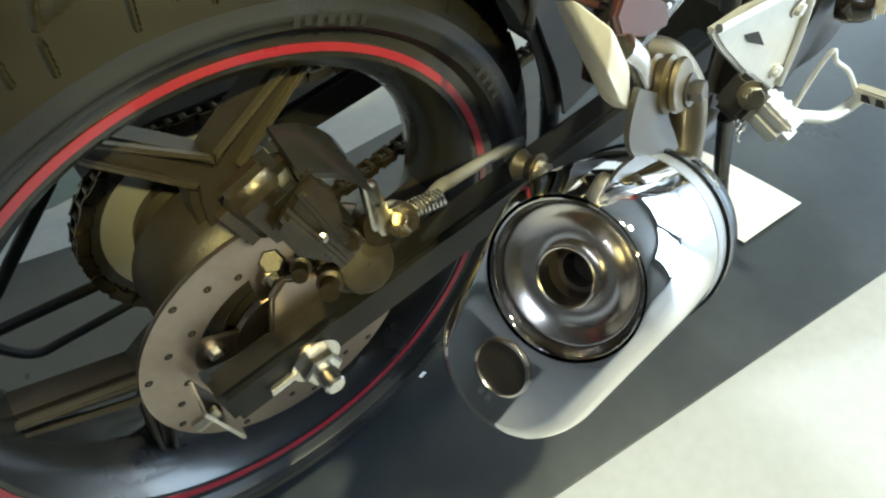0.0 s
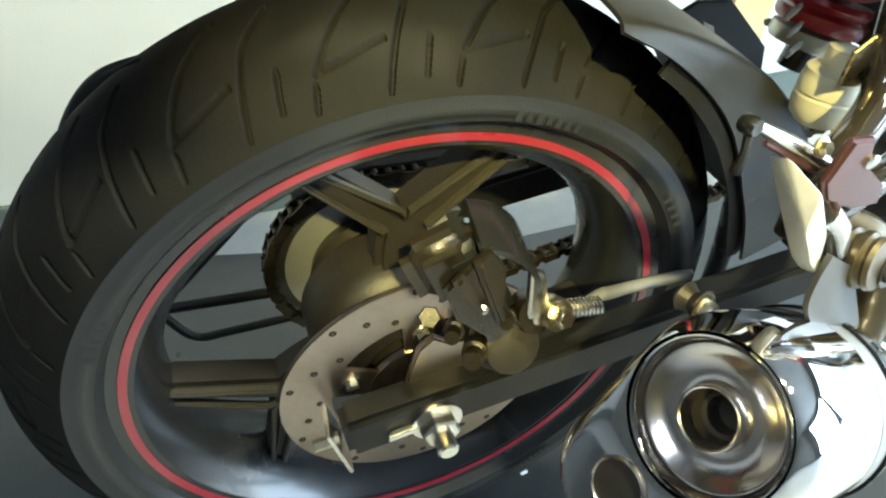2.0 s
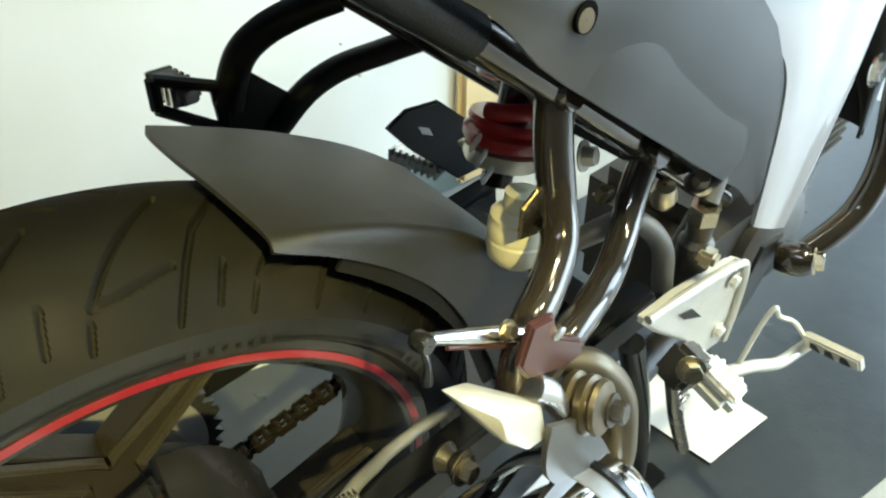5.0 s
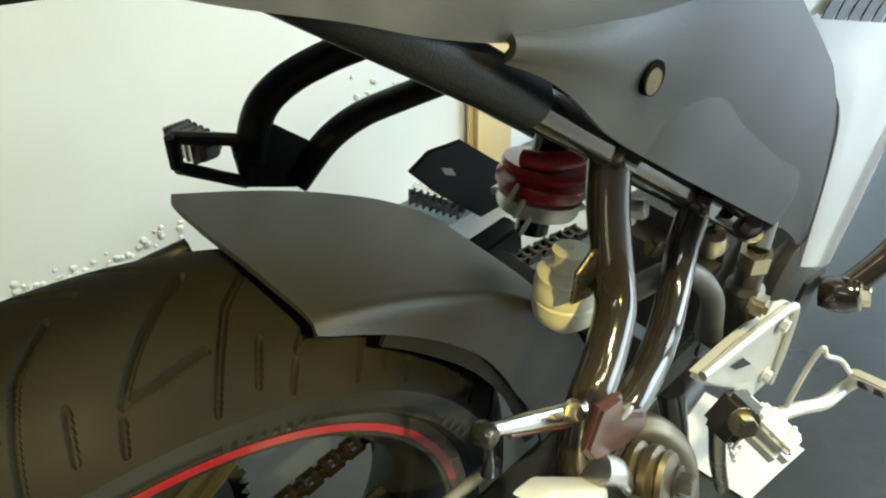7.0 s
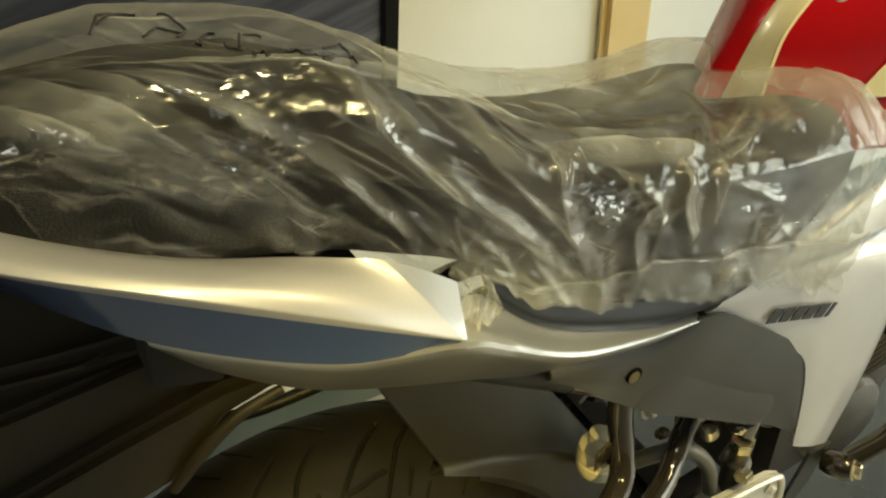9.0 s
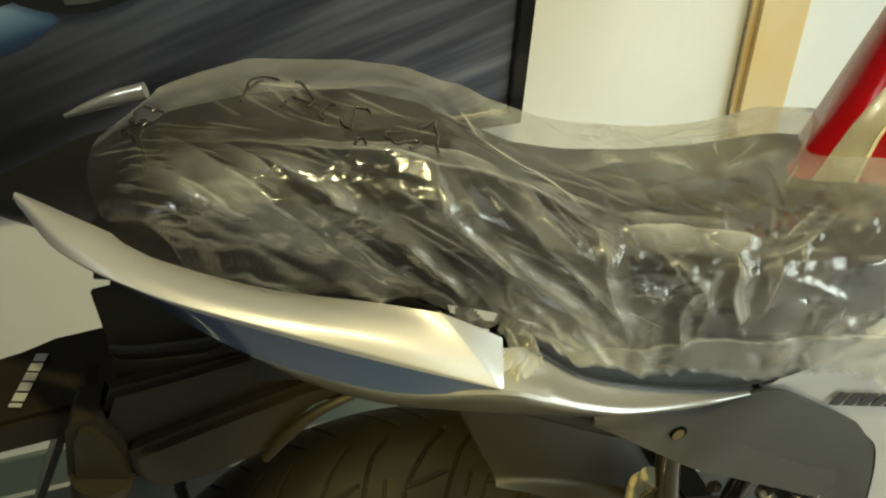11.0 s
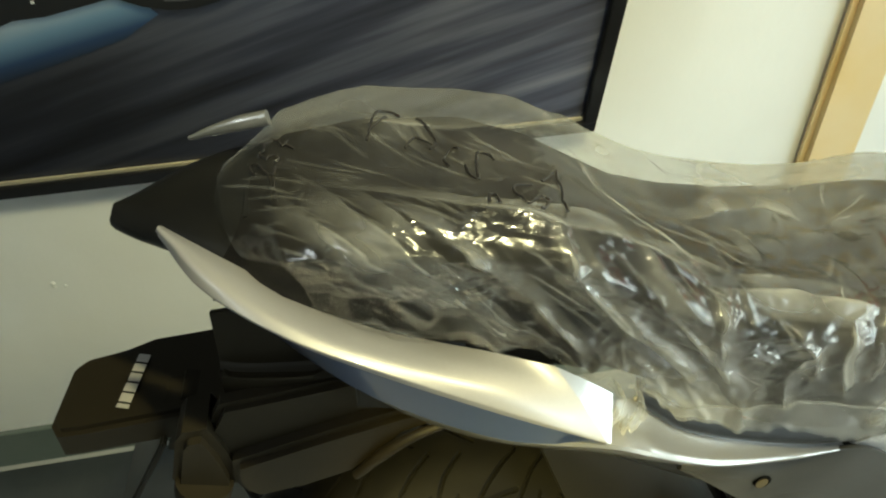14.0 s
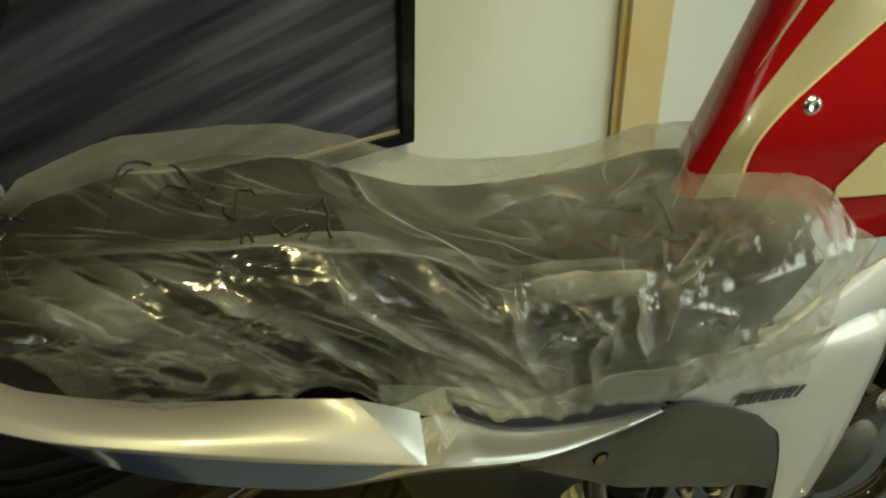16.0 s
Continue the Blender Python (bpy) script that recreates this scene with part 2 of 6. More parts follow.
def clear_film(milky):
    """Thin wrinkled polythene: mostly see-through, milky along creases, with sharp glints."""
    m = bpy.data.materials.new("clear_polythene")
    m.use_nodes = True
    n, l = m.node_tree.nodes, m.node_tree.links
    n.remove(n["Principled BSDF"])
    co = n.new("ShaderNodeTexCoord")
    clear, gloss, milk = n.new("ShaderNodeBsdfTransparent"), n.new("ShaderNodeBsdfGlossy"), n.new("ShaderNodeBsdfDiffuse")
    through_light = n.new("ShaderNodeBsdfTranslucent")
    clear.inputs["Color"].default_value = (0.9, 0.9, 0.88, 1)
    gloss.inputs["Roughness"].default_value = 0.2
    milk.inputs["Color"].default_value = (0.84, 0.83, 0.78, 1)
    through_light.inputs["Color"].default_value = (0.84, 0.83, 0.78, 1)
    stretch = n.new("ShaderNodeMapping")
    stretch.inputs["Rotation"].default_value = (0.0, radians(-28), 0.35)
    stretch.inputs["Scale"].default_value = (4, 16, 20)
    l.new(co.outputs["Object"], stretch.inputs["Vector"])
    crease = n.new("ShaderNodeTexNoise")
    crease.noise_type = "RIDGED_MULTIFRACTAL"
    crease.inputs["Scale"].default_value, crease.inputs["Detail"].default_value = 1.0, 4
    l.new(stretch.outputs["Vector"], crease.inputs["Vector"])
    ramp = n.new("ShaderNodeMapRange")
    ramp.inputs["From Min"].default_value, ramp.inputs["From Max"].default_value = 0.9, 1.9
    ramp.inputs["To Min"].default_value, ramp.inputs["To Max"].default_value = milky, milky + 0.06
    l.new(crease.outputs["Fac"], ramp.inputs["Value"])
    fold, sharp = n.new("ShaderNodeAttribute"), n.new("ShaderNodeMapRange")
    fold.attribute_name = "fold_and_haze_white"
    sharp.inputs["To Max"].default_value = 0.6
    l.new(fold.outputs["Fac"], sharp.inputs["Value"])
    cloudy = n.new("ShaderNodeMath")
    cloudy.operation, cloudy.use_clamp = "ADD", True
    l.new(ramp.outputs["Result"], cloudy.inputs[0])
    l.new(sharp.outputs["Result"], cloudy.inputs[1])
    # crumple: flat facets, each tilted its own way, in two sizes; the small ones only where the film is crinkled
    warp, warped = n.new("ShaderNodeTexNoise"), n.new("ShaderNodeVectorMath")
    warp.inputs["Scale"].default_value, warp.inputs["Detail"].default_value = 28, 3
    l.new(co.outputs["Object"], warp.inputs["Vector"])
    warped.operation = "MULTIPLY_ADD"
    warped.inputs[1].default_value = (0.03, 0.03, 0.03)
    l.new(warp.outputs["Color"], warped.inputs[0])
    l.new(co.outputs["Object"], warped.inputs[2])
    crinkle = n.new("ShaderNodeAttribute")
    crinkle.attribute_name = "crinkle"

    def facets(turn, stretch_by):
        place, cells, off, tilt, lean = n.new("ShaderNodeMapping"), n.new("ShaderNodeTexVoronoi"), n.new("ShaderNodeVectorMath"), n.new("ShaderNodeVectorMath"), n.new("ShaderNodeVectorMath")
        place.inputs["Rotation"].default_value, place.inputs["Scale"].default_value = turn, stretch_by
        l.new(warped.outputs["Vector"], place.inputs["Vector"])
        cells.feature, cells.inputs["Scale"].default_value = "F1", 1.0
        l.new(place.outputs["Vector"], cells.inputs["Vector"])
        off.operation, tilt.operation, lean.operation = "SUBTRACT", "SUBTRACT", "DOT_PRODUCT"
        l.new(place.outputs["Vector"], off.inputs[0])
        l.new(cells.outputs["Position"], off.inputs[1])
        l.new(cells.outputs["Color"], tilt.inputs[0])
        tilt.inputs[1].default_value = (0.5, 0.5, 0.5)
        l.new(off.outputs["Vector"], lean.inputs[0])
        l.new(tilt.outputs["Vector"], lean.inputs[1])
        return lean.outputs["Value"]

    wide, fine_part, add = n.new("ShaderNodeMath"), n.new("ShaderNodeMath"), n.new("ShaderNodeMath")
    patch, lim = n.new("ShaderNodeTexNoise"), n.new("ShaderNodeMapRange")
    patch.inputs["Scale"].default_value, patch.inputs["Detail"].default_value = 14, 2
    l.new(co.outputs["Object"], patch.inputs["Vector"])
    lim.inputs["From Min"].default_value, lim.inputs["From Max"].default_value = 0.44, 0.62
    lim.inputs["To Min"].default_value, lim.inputs["To Max"].default_value = 0.15, 1.3
    l.new(patch.outputs["Fac"], lim.inputs["Value"])
    wide.operation, fine_part.operation, add.operation = "MULTIPLY", "MULTIPLY", "ADD"
    l.new(facets((0.0, radians(-24), 0.2), (9, 75, 95)), wide.inputs[0])
    l.new(lim.outputs["Result"], wide.inputs[1])
    l.new(facets((0.3, radians(-20), 0.2), (60, 330, 330)), fine_part.inputs[0])
    l.new(crinkle.outputs["Fac"], fine_part.inputs[1])
    l.new(wide.outputs["Value"], add.inputs[0])
    l.new(fine_part.outputs["Value"], add.inputs[1])
    bump = n.new("ShaderNodeBump")
    bump.inputs["Strength"].default_value, bump.inputs["Distance"].default_value = 0.6, 0.004
    l.new(add.outputs["Value"], bump.inputs["Height"])
    for s in (gloss, milk):
        l.new(bump.outputs["Normal"], s.inputs["Normal"])
    white, body, whole = n.new("ShaderNodeMixShader"), n.new("ShaderNodeMixShader"), n.new("ShaderNodeMixShader")
    white.inputs["Fac"].default_value = 0.5
    l.new(milk.outputs["BSDF"], white.inputs[1])
    l.new(through_light.outputs["BSDF"], white.inputs[2])
    l.new(cloudy.outputs["Value"], body.inputs["Fac"])
    l.new(clear.outputs["BSDF"], body.inputs[1])
    l.new(white.outputs["Shader"], body.inputs[2])
    fres = n.new("ShaderNodeFresnel")
    fres.inputs["IOR"].default_value = 1.32
    l.new(bump.outputs["Normal"], fres.inputs["Normal"])
    tame = n.new("ShaderNodeMath")
    tame.operation, tame.use_clamp = "MULTIPLY_ADD", True
    tame.inputs[1].default_value, tame.inputs[2].default_value = 0.1, 0.022
    l.new(fres.outputs["Fac"], tame.inputs[0])
    layered = n.new("ShaderNodeMath")
    layered.operation, layered.use_clamp = "MULTIPLY_ADD", True
    layered.inputs[1].default_value = 0.13
    l.new(crinkle.outputs["Fac"], layered.inputs[0])
    l.new(tame.outputs["Value"], layered.inputs[2])
    l.new(layered.outputs["Value"], whole.inputs["Fac"])
    l.new(body.outputs["Shader"], whole.inputs[1])
    l.new(gloss.outputs["BSDF"], whole.inputs[2])
    l.new(whole.outputs["Shader"], n["Material Output"].inputs["Surface"])
    return m


FILM, FILM_DOUBLE = clear_film(0.012), clear_film(0.09)


# ---- mesh helpers ----
def part(name, bm, mat, parent=None, label="", sharp=38):
    me = bpy.data.meshes.new(name)
    bmesh.ops.recalc_face_normals(bm, faces=bm.faces)
    bm.to_mesh(me)
    bm.free()
    return linked(name, me, mat, parent, label, sharp)


def linked(name, me, mat, parent=None, label="", sharp=38):
    if not me.materials:
        me.materials.append(mat)
    me.shade_smooth()
    me.set_sharp_from_angle(angle=radians(sharp))
    ob = new(name, me)
    ob.parent = parent
    if label:
        ob["label"] = label
    return ob


def grid_mesh(name, pts, close_u=False, close_v=False):
    """A mesh from an array of points (u, v, 3)."""
    nu, nv = pts.shape[:2]
    faces = []
    for i in range(nu if close_u else nu - 1):
        for j in range(nv if close_v else nv - 1):
            a, b = i * nv + j, i * nv + (j + 1) % nv
            c, d = ((i + 1) % nu) * nv + (j + 1) % nv, ((i + 1) % nu) * nv + j
            faces.append((a, b, c, d))
    me = bpy.data.meshes.new(name)
    me.from_pydata(pts.reshape(-1, 3).tolist(), [], faces)
    return me


def spline(points, per=8, closed=False):
    """Catmull-Rom points through a polyline."""
    p = np.array(points, float)
    n = len(p)
    out = []
    for i in range(n if closed else n - 1):
        a = p[(i - 1) % n] if closed or i > 0 else 2 * p[0] - p[1]
        b, c = p[i], p[(i + 1) % n]
        d = p[(i + 2) % n] if closed or i + 2 < n else 2 * p[-1] - p[-2]
        for k in range(per):
            t = k / per
            out.append(0.5 * (2 * b + (c - a) * t + (2 * a - 5 * b + 4 * c - d) * t * t + (3 * b - a - 3 * c + d) * t ** 3))
    if not closed:
        out.append(p[-1])
    return np.array(out)


def tube(points, radius, segs=14, per=6, bm=None, caps=True, closed=False):
    """A round bar along a smooth line; radius may be a list along the points."""
    bm = bm or bmesh.new()
    line = spline(points, per, closed) if per > 1 else np.array(points, float)
    rad = np.interp(np.linspace(0, 1, len(line)), np.linspace(0, 1, len(radius)), radius) if isinstance(radius, (list, tuple)) else np.full(len(line), radius)
    rings, side = [], None
    for i, p in enumerate(line):
        q, r = line[max(i - 1, 0)], line[min(i + 1, len(line) - 1)]
        way = Vector(r - q).normalized()
        if side is None:
            side = way.cross(Vector((0.31, 0.52, 0.79))).normalized()
        side = (side - way * side.dot(way)).normalized()
        up = way.cross(side)
        rings.append([bm.verts.new(Vector(p) + (side * math.cos(a) + up * math.sin(a)) * rad[i]) for a in np.linspace(0, 2 * math.pi, segs, endpoint=False)])
    for a, b in zip(rings, rings[1:] + ([rings[0]] if closed else [])):
        for k in range(segs):
            bm.faces.new((a[k], a[(k + 1) % segs], b[(k + 1) % segs], b[k]))
    if caps and not closed:
        bm.faces.new(rings[0]), bm.faces.new(rings[-1])
    return bm


def lathe(profile, centre=(0, 0, 0), axis=(0, 1, 0), segs=96, bm=None, closed=False):
    """A turned body: profile of (radius, distance along the axis)."""
    bm = bm or bmesh.new()
    ax = Vector(axis).normalized()
    s = ax.cross(Vector((0.1, 0.3, 0.95))).normalized()
    u = ax.cross(s)
    c = Vector(centre)
    rings = []
    for k in range(segs):
        a = 2 * math.pi * k / segs
        w = s * math.cos(a) + u * math.sin(a)
        rings.append([bm.verts.new(c + ax * h + w * max(r, 1e-5)) for r, h in profile])
    n = len(profile)
    for k in range(segs):
        a, b = rings[k], rings[(k + 1) % segs]
        for j in range(n if closed else n - 1):
            bm.faces.new((a[j], a[(j + 1) % n], b[(j + 1) % n], b[j]))
    return bm


def box(size, m=None, bevel=0.003, bm=None, segs=2):
    bm = bm or bmesh.new()
    made = bmesh.ops.create_cube(bm, size=1.0, matrix=(m or Matrix()) @ Matrix.Diagonal((*size, 1)))
    if bevel:
        vs = set(made["verts"])
        edges = [e for e in bm.edges if e.verts[0] in vs and e.verts[1] in vs]
        bmesh.ops.bevel(bm, geom=edges, offset=bevel, segments=segs, affect="EDGES")
    return bm


def slab(outline, depth, plane=None, bevel=0.003, bm=None):
    """A plate: an outline of (a, b) in the plane's x and z, depth along its y, with rounded rims."""
    bm = bm or bmesh.new()
    m = plane or Matrix()
    vs = [bm.verts.new(m @ Vector((a, 0, b))) for a, b in outline]
    face = bm.faces.new(vs)
    ext = bmesh.ops.extrude_face_region(bm, geom=[face])
    moved = [g for g in ext["geom"] if isinstance(g, bmesh.types.BMVert)]
    bmesh.ops.translate(bm, verts=moved, vec=(m.to_3x3() @ Vector((0, depth, 0))))
    if bevel:
        both = set(vs) | set(moved)
        edges = [e for e in bm.edges if e.verts[0] in both and e.verts[1] in both and (e.verts[0] in set(vs)) == (e.verts[1] in set(vs))]
        bmesh.ops.bevel(bm, geom=edges, offset=bevel, segments=2, affect="EDGES")
    return bm


def sheet(sections, thickness, per_u=6, per_v=5, name="sheet"):
    """A curved panel through rows of points, with a real thickness (away from the normal)."""
    rows = np.array([spline(s, per_v) for s in sections])
    cols = np.array([spline(rows[:, j], per_u) for j in range(rows.shape[1])]).transpose(1, 0, 2)
    du, dv = np.gradient(cols, axis=0), np.gradient(cols, axis=1)
    nrm = np.cross(du, dv)
    nrm /= np.maximum(np.linalg.norm(nrm, axis=2, keepdims=True), 1e-9)
    back = cols - nrm * thickness
    nu, nv = cols.shape[:2]
    pts = np.concatenate([cols.reshape(-1, 3), back.reshape(-1, 3)])
    off = nu * nv
    faces = []
    for i in range(nu - 1):
        for j in range(nv - 1):
            a, b, c, d = i * nv + j, i * nv + j + 1, (i + 1) * nv + j + 1, (i + 1) * nv + j
            faces += [(a, b, c, d), (off + d, off + c, off + b, off + a)]
    rim = [(0, j) for j in range(nv)] + [(i, nv - 1) for i in range(1, nu)] + [(nu - 1, j) for j in range(nv - 2, -1, -1)] + [(i, 0) for i in range(nu - 2, 0, -1)]
    for (a, b), (c, d) in zip(rim, rim[1:] + rim[:1]):
        faces.append((a * nv + b, off + a * nv + b, off + c * nv + d, c * nv + d))
    me = bpy.data.meshes.new(name)
    me.from_pydata(pts.tolist(), [], faces)
    bm = bmesh.new()
    bm.from_mesh(me)
    bpy.data.meshes.remove(me)
    return bm


def hex_bolt(centre, axis, radius=0.008, height=0.006, washer=True, bm=None):
    bm = bm or bmesh.new()
    ax = Vector(axis).normalized()
    if washer:
        lathe([(0.0005, 0), (radius * 1.5, 0), (radius * 1.5, 0.0015), (0.0005, 0.0016)], centre, ax, 20, bm)
    lathe([(0.0005, 0), (radius, 0), (radius, height * 0.85), (radius * 0.88, height), (0.0005, height)], Vector(centre) + ax * 0.0015, ax, 6, bm)
    return bm


def word_bars(name, count, height, pitch, m, mat, parent):
    """A maker's mark as plain slanted blocks, last one narrow."""
    for k in range(count):
        w = pitch * (0.36 if k == count - 1 else 0.8)
        x = (k - count / 2) * pitch
        lean = height * 0.12
        part(name, slab([(x - lean, -height / 2), (x + w - lean, -height / 2), (x + w + lean, height / 2), (x + lean, height / 2)], 0.0006, m @ Matrix(((1, 0, 0, 0), (0, 0, 1, 0), (0, 1, 0, 0), (0, 0, 0, 1))), 0), mat, parent)


def axes(o, x, y):
    """A pose with its origin, its x axis and roughly its y axis given."""
    x = Vector(x).normalized()
    z = x.cross(Vector(y)).normalized()
    y = z.cross(x)
    return Matrix(((x.x, y.x, z.x, o[0]), (x.y, y.y, z.y, o[1]), (x.z, y.z, z.z, o[2]), (0, 0, 0, 1)))


# ---- the showroom ----
WALL_Y = 0.57


def structure(name, bm, mat, label):
    return tagged(part(name, bm, mat, label=label), kind="structure")


X0, X1, Y0, H = -4.0, 4.2, -4.6, 2.8
structure("floor", box((X1 - X0 + 0.4, WALL_Y - Y0 + 0.4, 0.1), pose((X0 + X1) / 2, (WALL_Y + Y0) / 2, -0.056), 0), FLOOR, "pale grey polished terrazzo showroom floor")
structure("ceiling", box((X1 - X0 + 0.4, WALL_Y - Y0 + 0.4, 0.1), pose((X0 + X1) / 2, (WALL_Y + Y0) / 2, H + 0.05), 0), CEILING, "unseen showroom ceiling, darkened to cut bounce light")
structure("wall_north", box((X1 - X0, 0.15, H), pose((X0 + X1) / 2, WALL_Y + 0.075, H / 2), 0), WALL, "off-white plaster wall with flaking paint patches")
structure("wall_west", box((0.15, WALL_Y - Y0, H), pose(X0 - 0.075, (WALL_Y + Y0) / 2, H / 2), 0), DIM_WALL, "unseen dark tan side wall, kept dark to cut bounce light")
wall_east = box((0.15, 0.35, H), pose(X1 + 0.075, -1.725, H / 2), 0)
box((0.15, WALL_Y - 0.2, H), pose(X1 + 0.075, (WALL_Y + 0.2) / 2, H / 2), 0, wall_east)
box((0.15, 1.75, H - 2.0), pose(X1 + 0.075, -0.675, (H + 2.0) / 2), 0, wall_east)
box((0.15, 0.3, H), pose(X1 + 0.075, Y0 + 0.15, H / 2), 0, wall_east)
box((0.15, 2.4, 0.3), pose(X1 + 0.075, -3.1, H - 0.15), 0, wall_east)
structure("wall_east", wall_east, DIM_WALL, "dark tan end wall with wide entrance and doorway, unseen, kept dark to cut bounce light")
structure("wall_south", box((X1 - X0, 0.15, H), pose((X0 + X1) / 2, Y0 - 0.075, H / 2), 0), DIM_WALL, "unseen dark tan wall behind the viewer, kept dark to cut bounce light")
structure("baseboard", box((X1 - X0, 0.012, 0.1), pose((X0 + X1) / 2, WALL_Y - 0.007, 0.0455), 0.002), SKIRT, "dark grey-green painted skirting along the wall")
structure("pillar", box((0.115, 0.03, H), pose(0.866, WALL_Y - 0.012, H / 2), 0.012, segs=4), YELLOW_WALL, "ochre yellow painted pilaster strip on white wall")
structure("pavement", box((8, 14, 0.1), pose(X1 + 4.2, -2, -0.08), 0), FLOOR, "pale concrete pavement outside the entrance")
mat_outline = [(-2.4, -0.165), (0.19, -0.252), (1.9, -0.47), (1.9, 0.36), (0.3, 0.36), (-0.45, 0.545), (-2.4, 0.545)]
structure("floor_mat", slab(mat_outline, -0.005, Matrix(((1, 0, 0, 0), (0, 0, 1, 0), (0, 1, 0, -0.001), (0, 0, 0, 1))), 0.0015), MAT_DARK, "dark grey rubber mat under the motorcycle")

# flaked paint on the lower wall
random.seed(3)
flakes = bmesh.new()
for cx, cz, wide, high, count in ((0.1, 0.222, 0.042, 0.016, 62), (0.2, 0.232, 0.028, 0.008, 16), (0.005, 0.238, 0.035, 0.01, 20), (-0.08, 0.242, 0.035, 0.007, 9), (0.02, 0.18, 0.025, 0.006, 6), (0.62, 0.33, 0.03, 0.02, 12), (-0.55, 0.44, 0.012, 0.012, 3)):
    for k in range(count):
        x, z = random.gauss(cx, wide), random.gauss(cz, high)
        r = random.uniform(0.002, 0.0065)
        lean = Vector((random.uniform(-0.35, 0.35), 1, random.uniform(-0.5, 0.2)))
        lathe([(0.0005, -r * 0.55), (r * 0.6, -r * 0.5), (r * random.uniform(0.9, 1.3), 0), (r * 0.8, 0.003)], (x, WALL_Y - 0.0005, z), lean, random.choice((5, 6, 7, 8)), flakes)
tagged(part("paint_flakes", flakes, FLAKE, label="blisters of flaking white paint on the wall"), kind="stuff", category="paint flakes")


# ---- poster ----
def poster_print():
    """A motion-blurred road: dark with slate blue streaks that rise to the right, pale haze above."""
    m = bpy.data.materials.new("poster_print")
    m.use_nodes = True
    n, l = m.node_tree.nodes, m.node_tree.links
    b = n["Principled BSDF"]
    co, mp, ns, ramp = n.new("ShaderNodeTexCoord"), n.new("ShaderNodeMapping"), n.new("ShaderNodeTexNoise"), n.new("ShaderNodeValToRGB")
    turn = n.new("ShaderNodeMapping")
    turn.inputs["Rotation"].default_value = (0, radians(17), 0)
    mp.inputs["Scale"].default_value = (1.6, 1, 26)
    l.new(co.outputs["Object"], turn.inputs["Vector"])
    l.new(turn.outputs["Vector"], mp.inputs["Vector"])
    l.new(mp.outputs["Vector"], ns.inputs["Vector"])
    ns.inputs["Scale"].default_value, ns.inputs["Detail"].default_value = 1.0, 5
    e = ramp.color_ramp.elements
    e[0].position, e[0].color = 0.3, (0.024, 0.024, 0.03, 1)
    e[1].position, e[1].color = 0.72, (0.36, 0.38, 0.48, 1)
    mid = e.new(0.5)
    mid.color = (0.125, 0.135, 0.2, 1)
    l.new(ns.outputs["Fac"], ramp.inputs["Fac"])
    # darker towards the printed machine's shadow on the rear half
    sep, fall = n.new("ShaderNodeSeparateXYZ"), n.new("ShaderNodeMapRange")
    l.new(co.outputs["Object"], sep.inputs["Vector"])
    fall.inputs["From Min"].default_value, fall.inputs["From Max"].default_value = -0.75, 0.0
    fall.inputs["To Min"].default_value, fall.inputs["To Max"].default_value = 0.14, 0.95
    l.new(sep.outputs["X"], fall.inputs["Value"])
    mul = n.new("ShaderNodeMix")
    mul.data_type, mul.blend_type = "RGBA", "MULTIPLY"
    mul.inputs["Factor"].default_value = 1.0
    l.new(ramp.outputs["Color"], mul.inputs["A"])
    l.new(fall.outputs["Result"], mul.inputs["B"])
    l.new(mul.outputs["Result"], b.inputs["Base Color"])
    b.inputs["Roughness"].default_value = 0.3
    return m


TILT = 14.5
poster = tagged(new("poster"), "large black-framed poster with dark blue streaks leaning from the wall", "poster")
poster.matrix_basis = pose(0.387, WALL_Y - 0.018, 0.648, TILT, 0, 0)
PW, PH, FR = 1.9, 1.25, 0.024
part("picture", box((PW - 0.03, 0.006, PH - 0.03), pose(-PW / 2, 0.004, PH / 2), 0), poster_print(), poster, "motion-blurred dark road print")
for nm, sx, sz, cx, cz in (("frame_bottom", PW, FR, -PW / 2, FR / 2), ("frame_top", PW, FR, -PW / 2, PH - FR / 2), ("frame_side", FR, PH - 2 * FR, -FR / 2, PH / 2), ("frame_side", FR, PH - 2 * FR, -PW + FR / 2, PH / 2)):
    part(nm, box((sx, 0.02, sz), pose(cx, 0, cz), 0.002), FRAME_BLACK, poster)
part("mount_edge", box((PW - 2 * FR, 0.004, 0.007), pose(-PW / 2, -0.002, FR + 0.0036), 0.0005), CHAMPAGNE, poster, "thin pale mount edge")
# printed machine: flat shapes, part of the picture
PRINT_BLACK = material("print_black", (0.008, 0.008, 0.009), 0.35, vary=0.2, scale=30)
PRINT_WHITE = material("print_white", (0.6, 0.58, 0.55), 0.35, vary=0.1)
PRINT_GREY = material("print_grey", (0.07, 0.07, 0.075), 0.35, vary=0.2, scale=20)


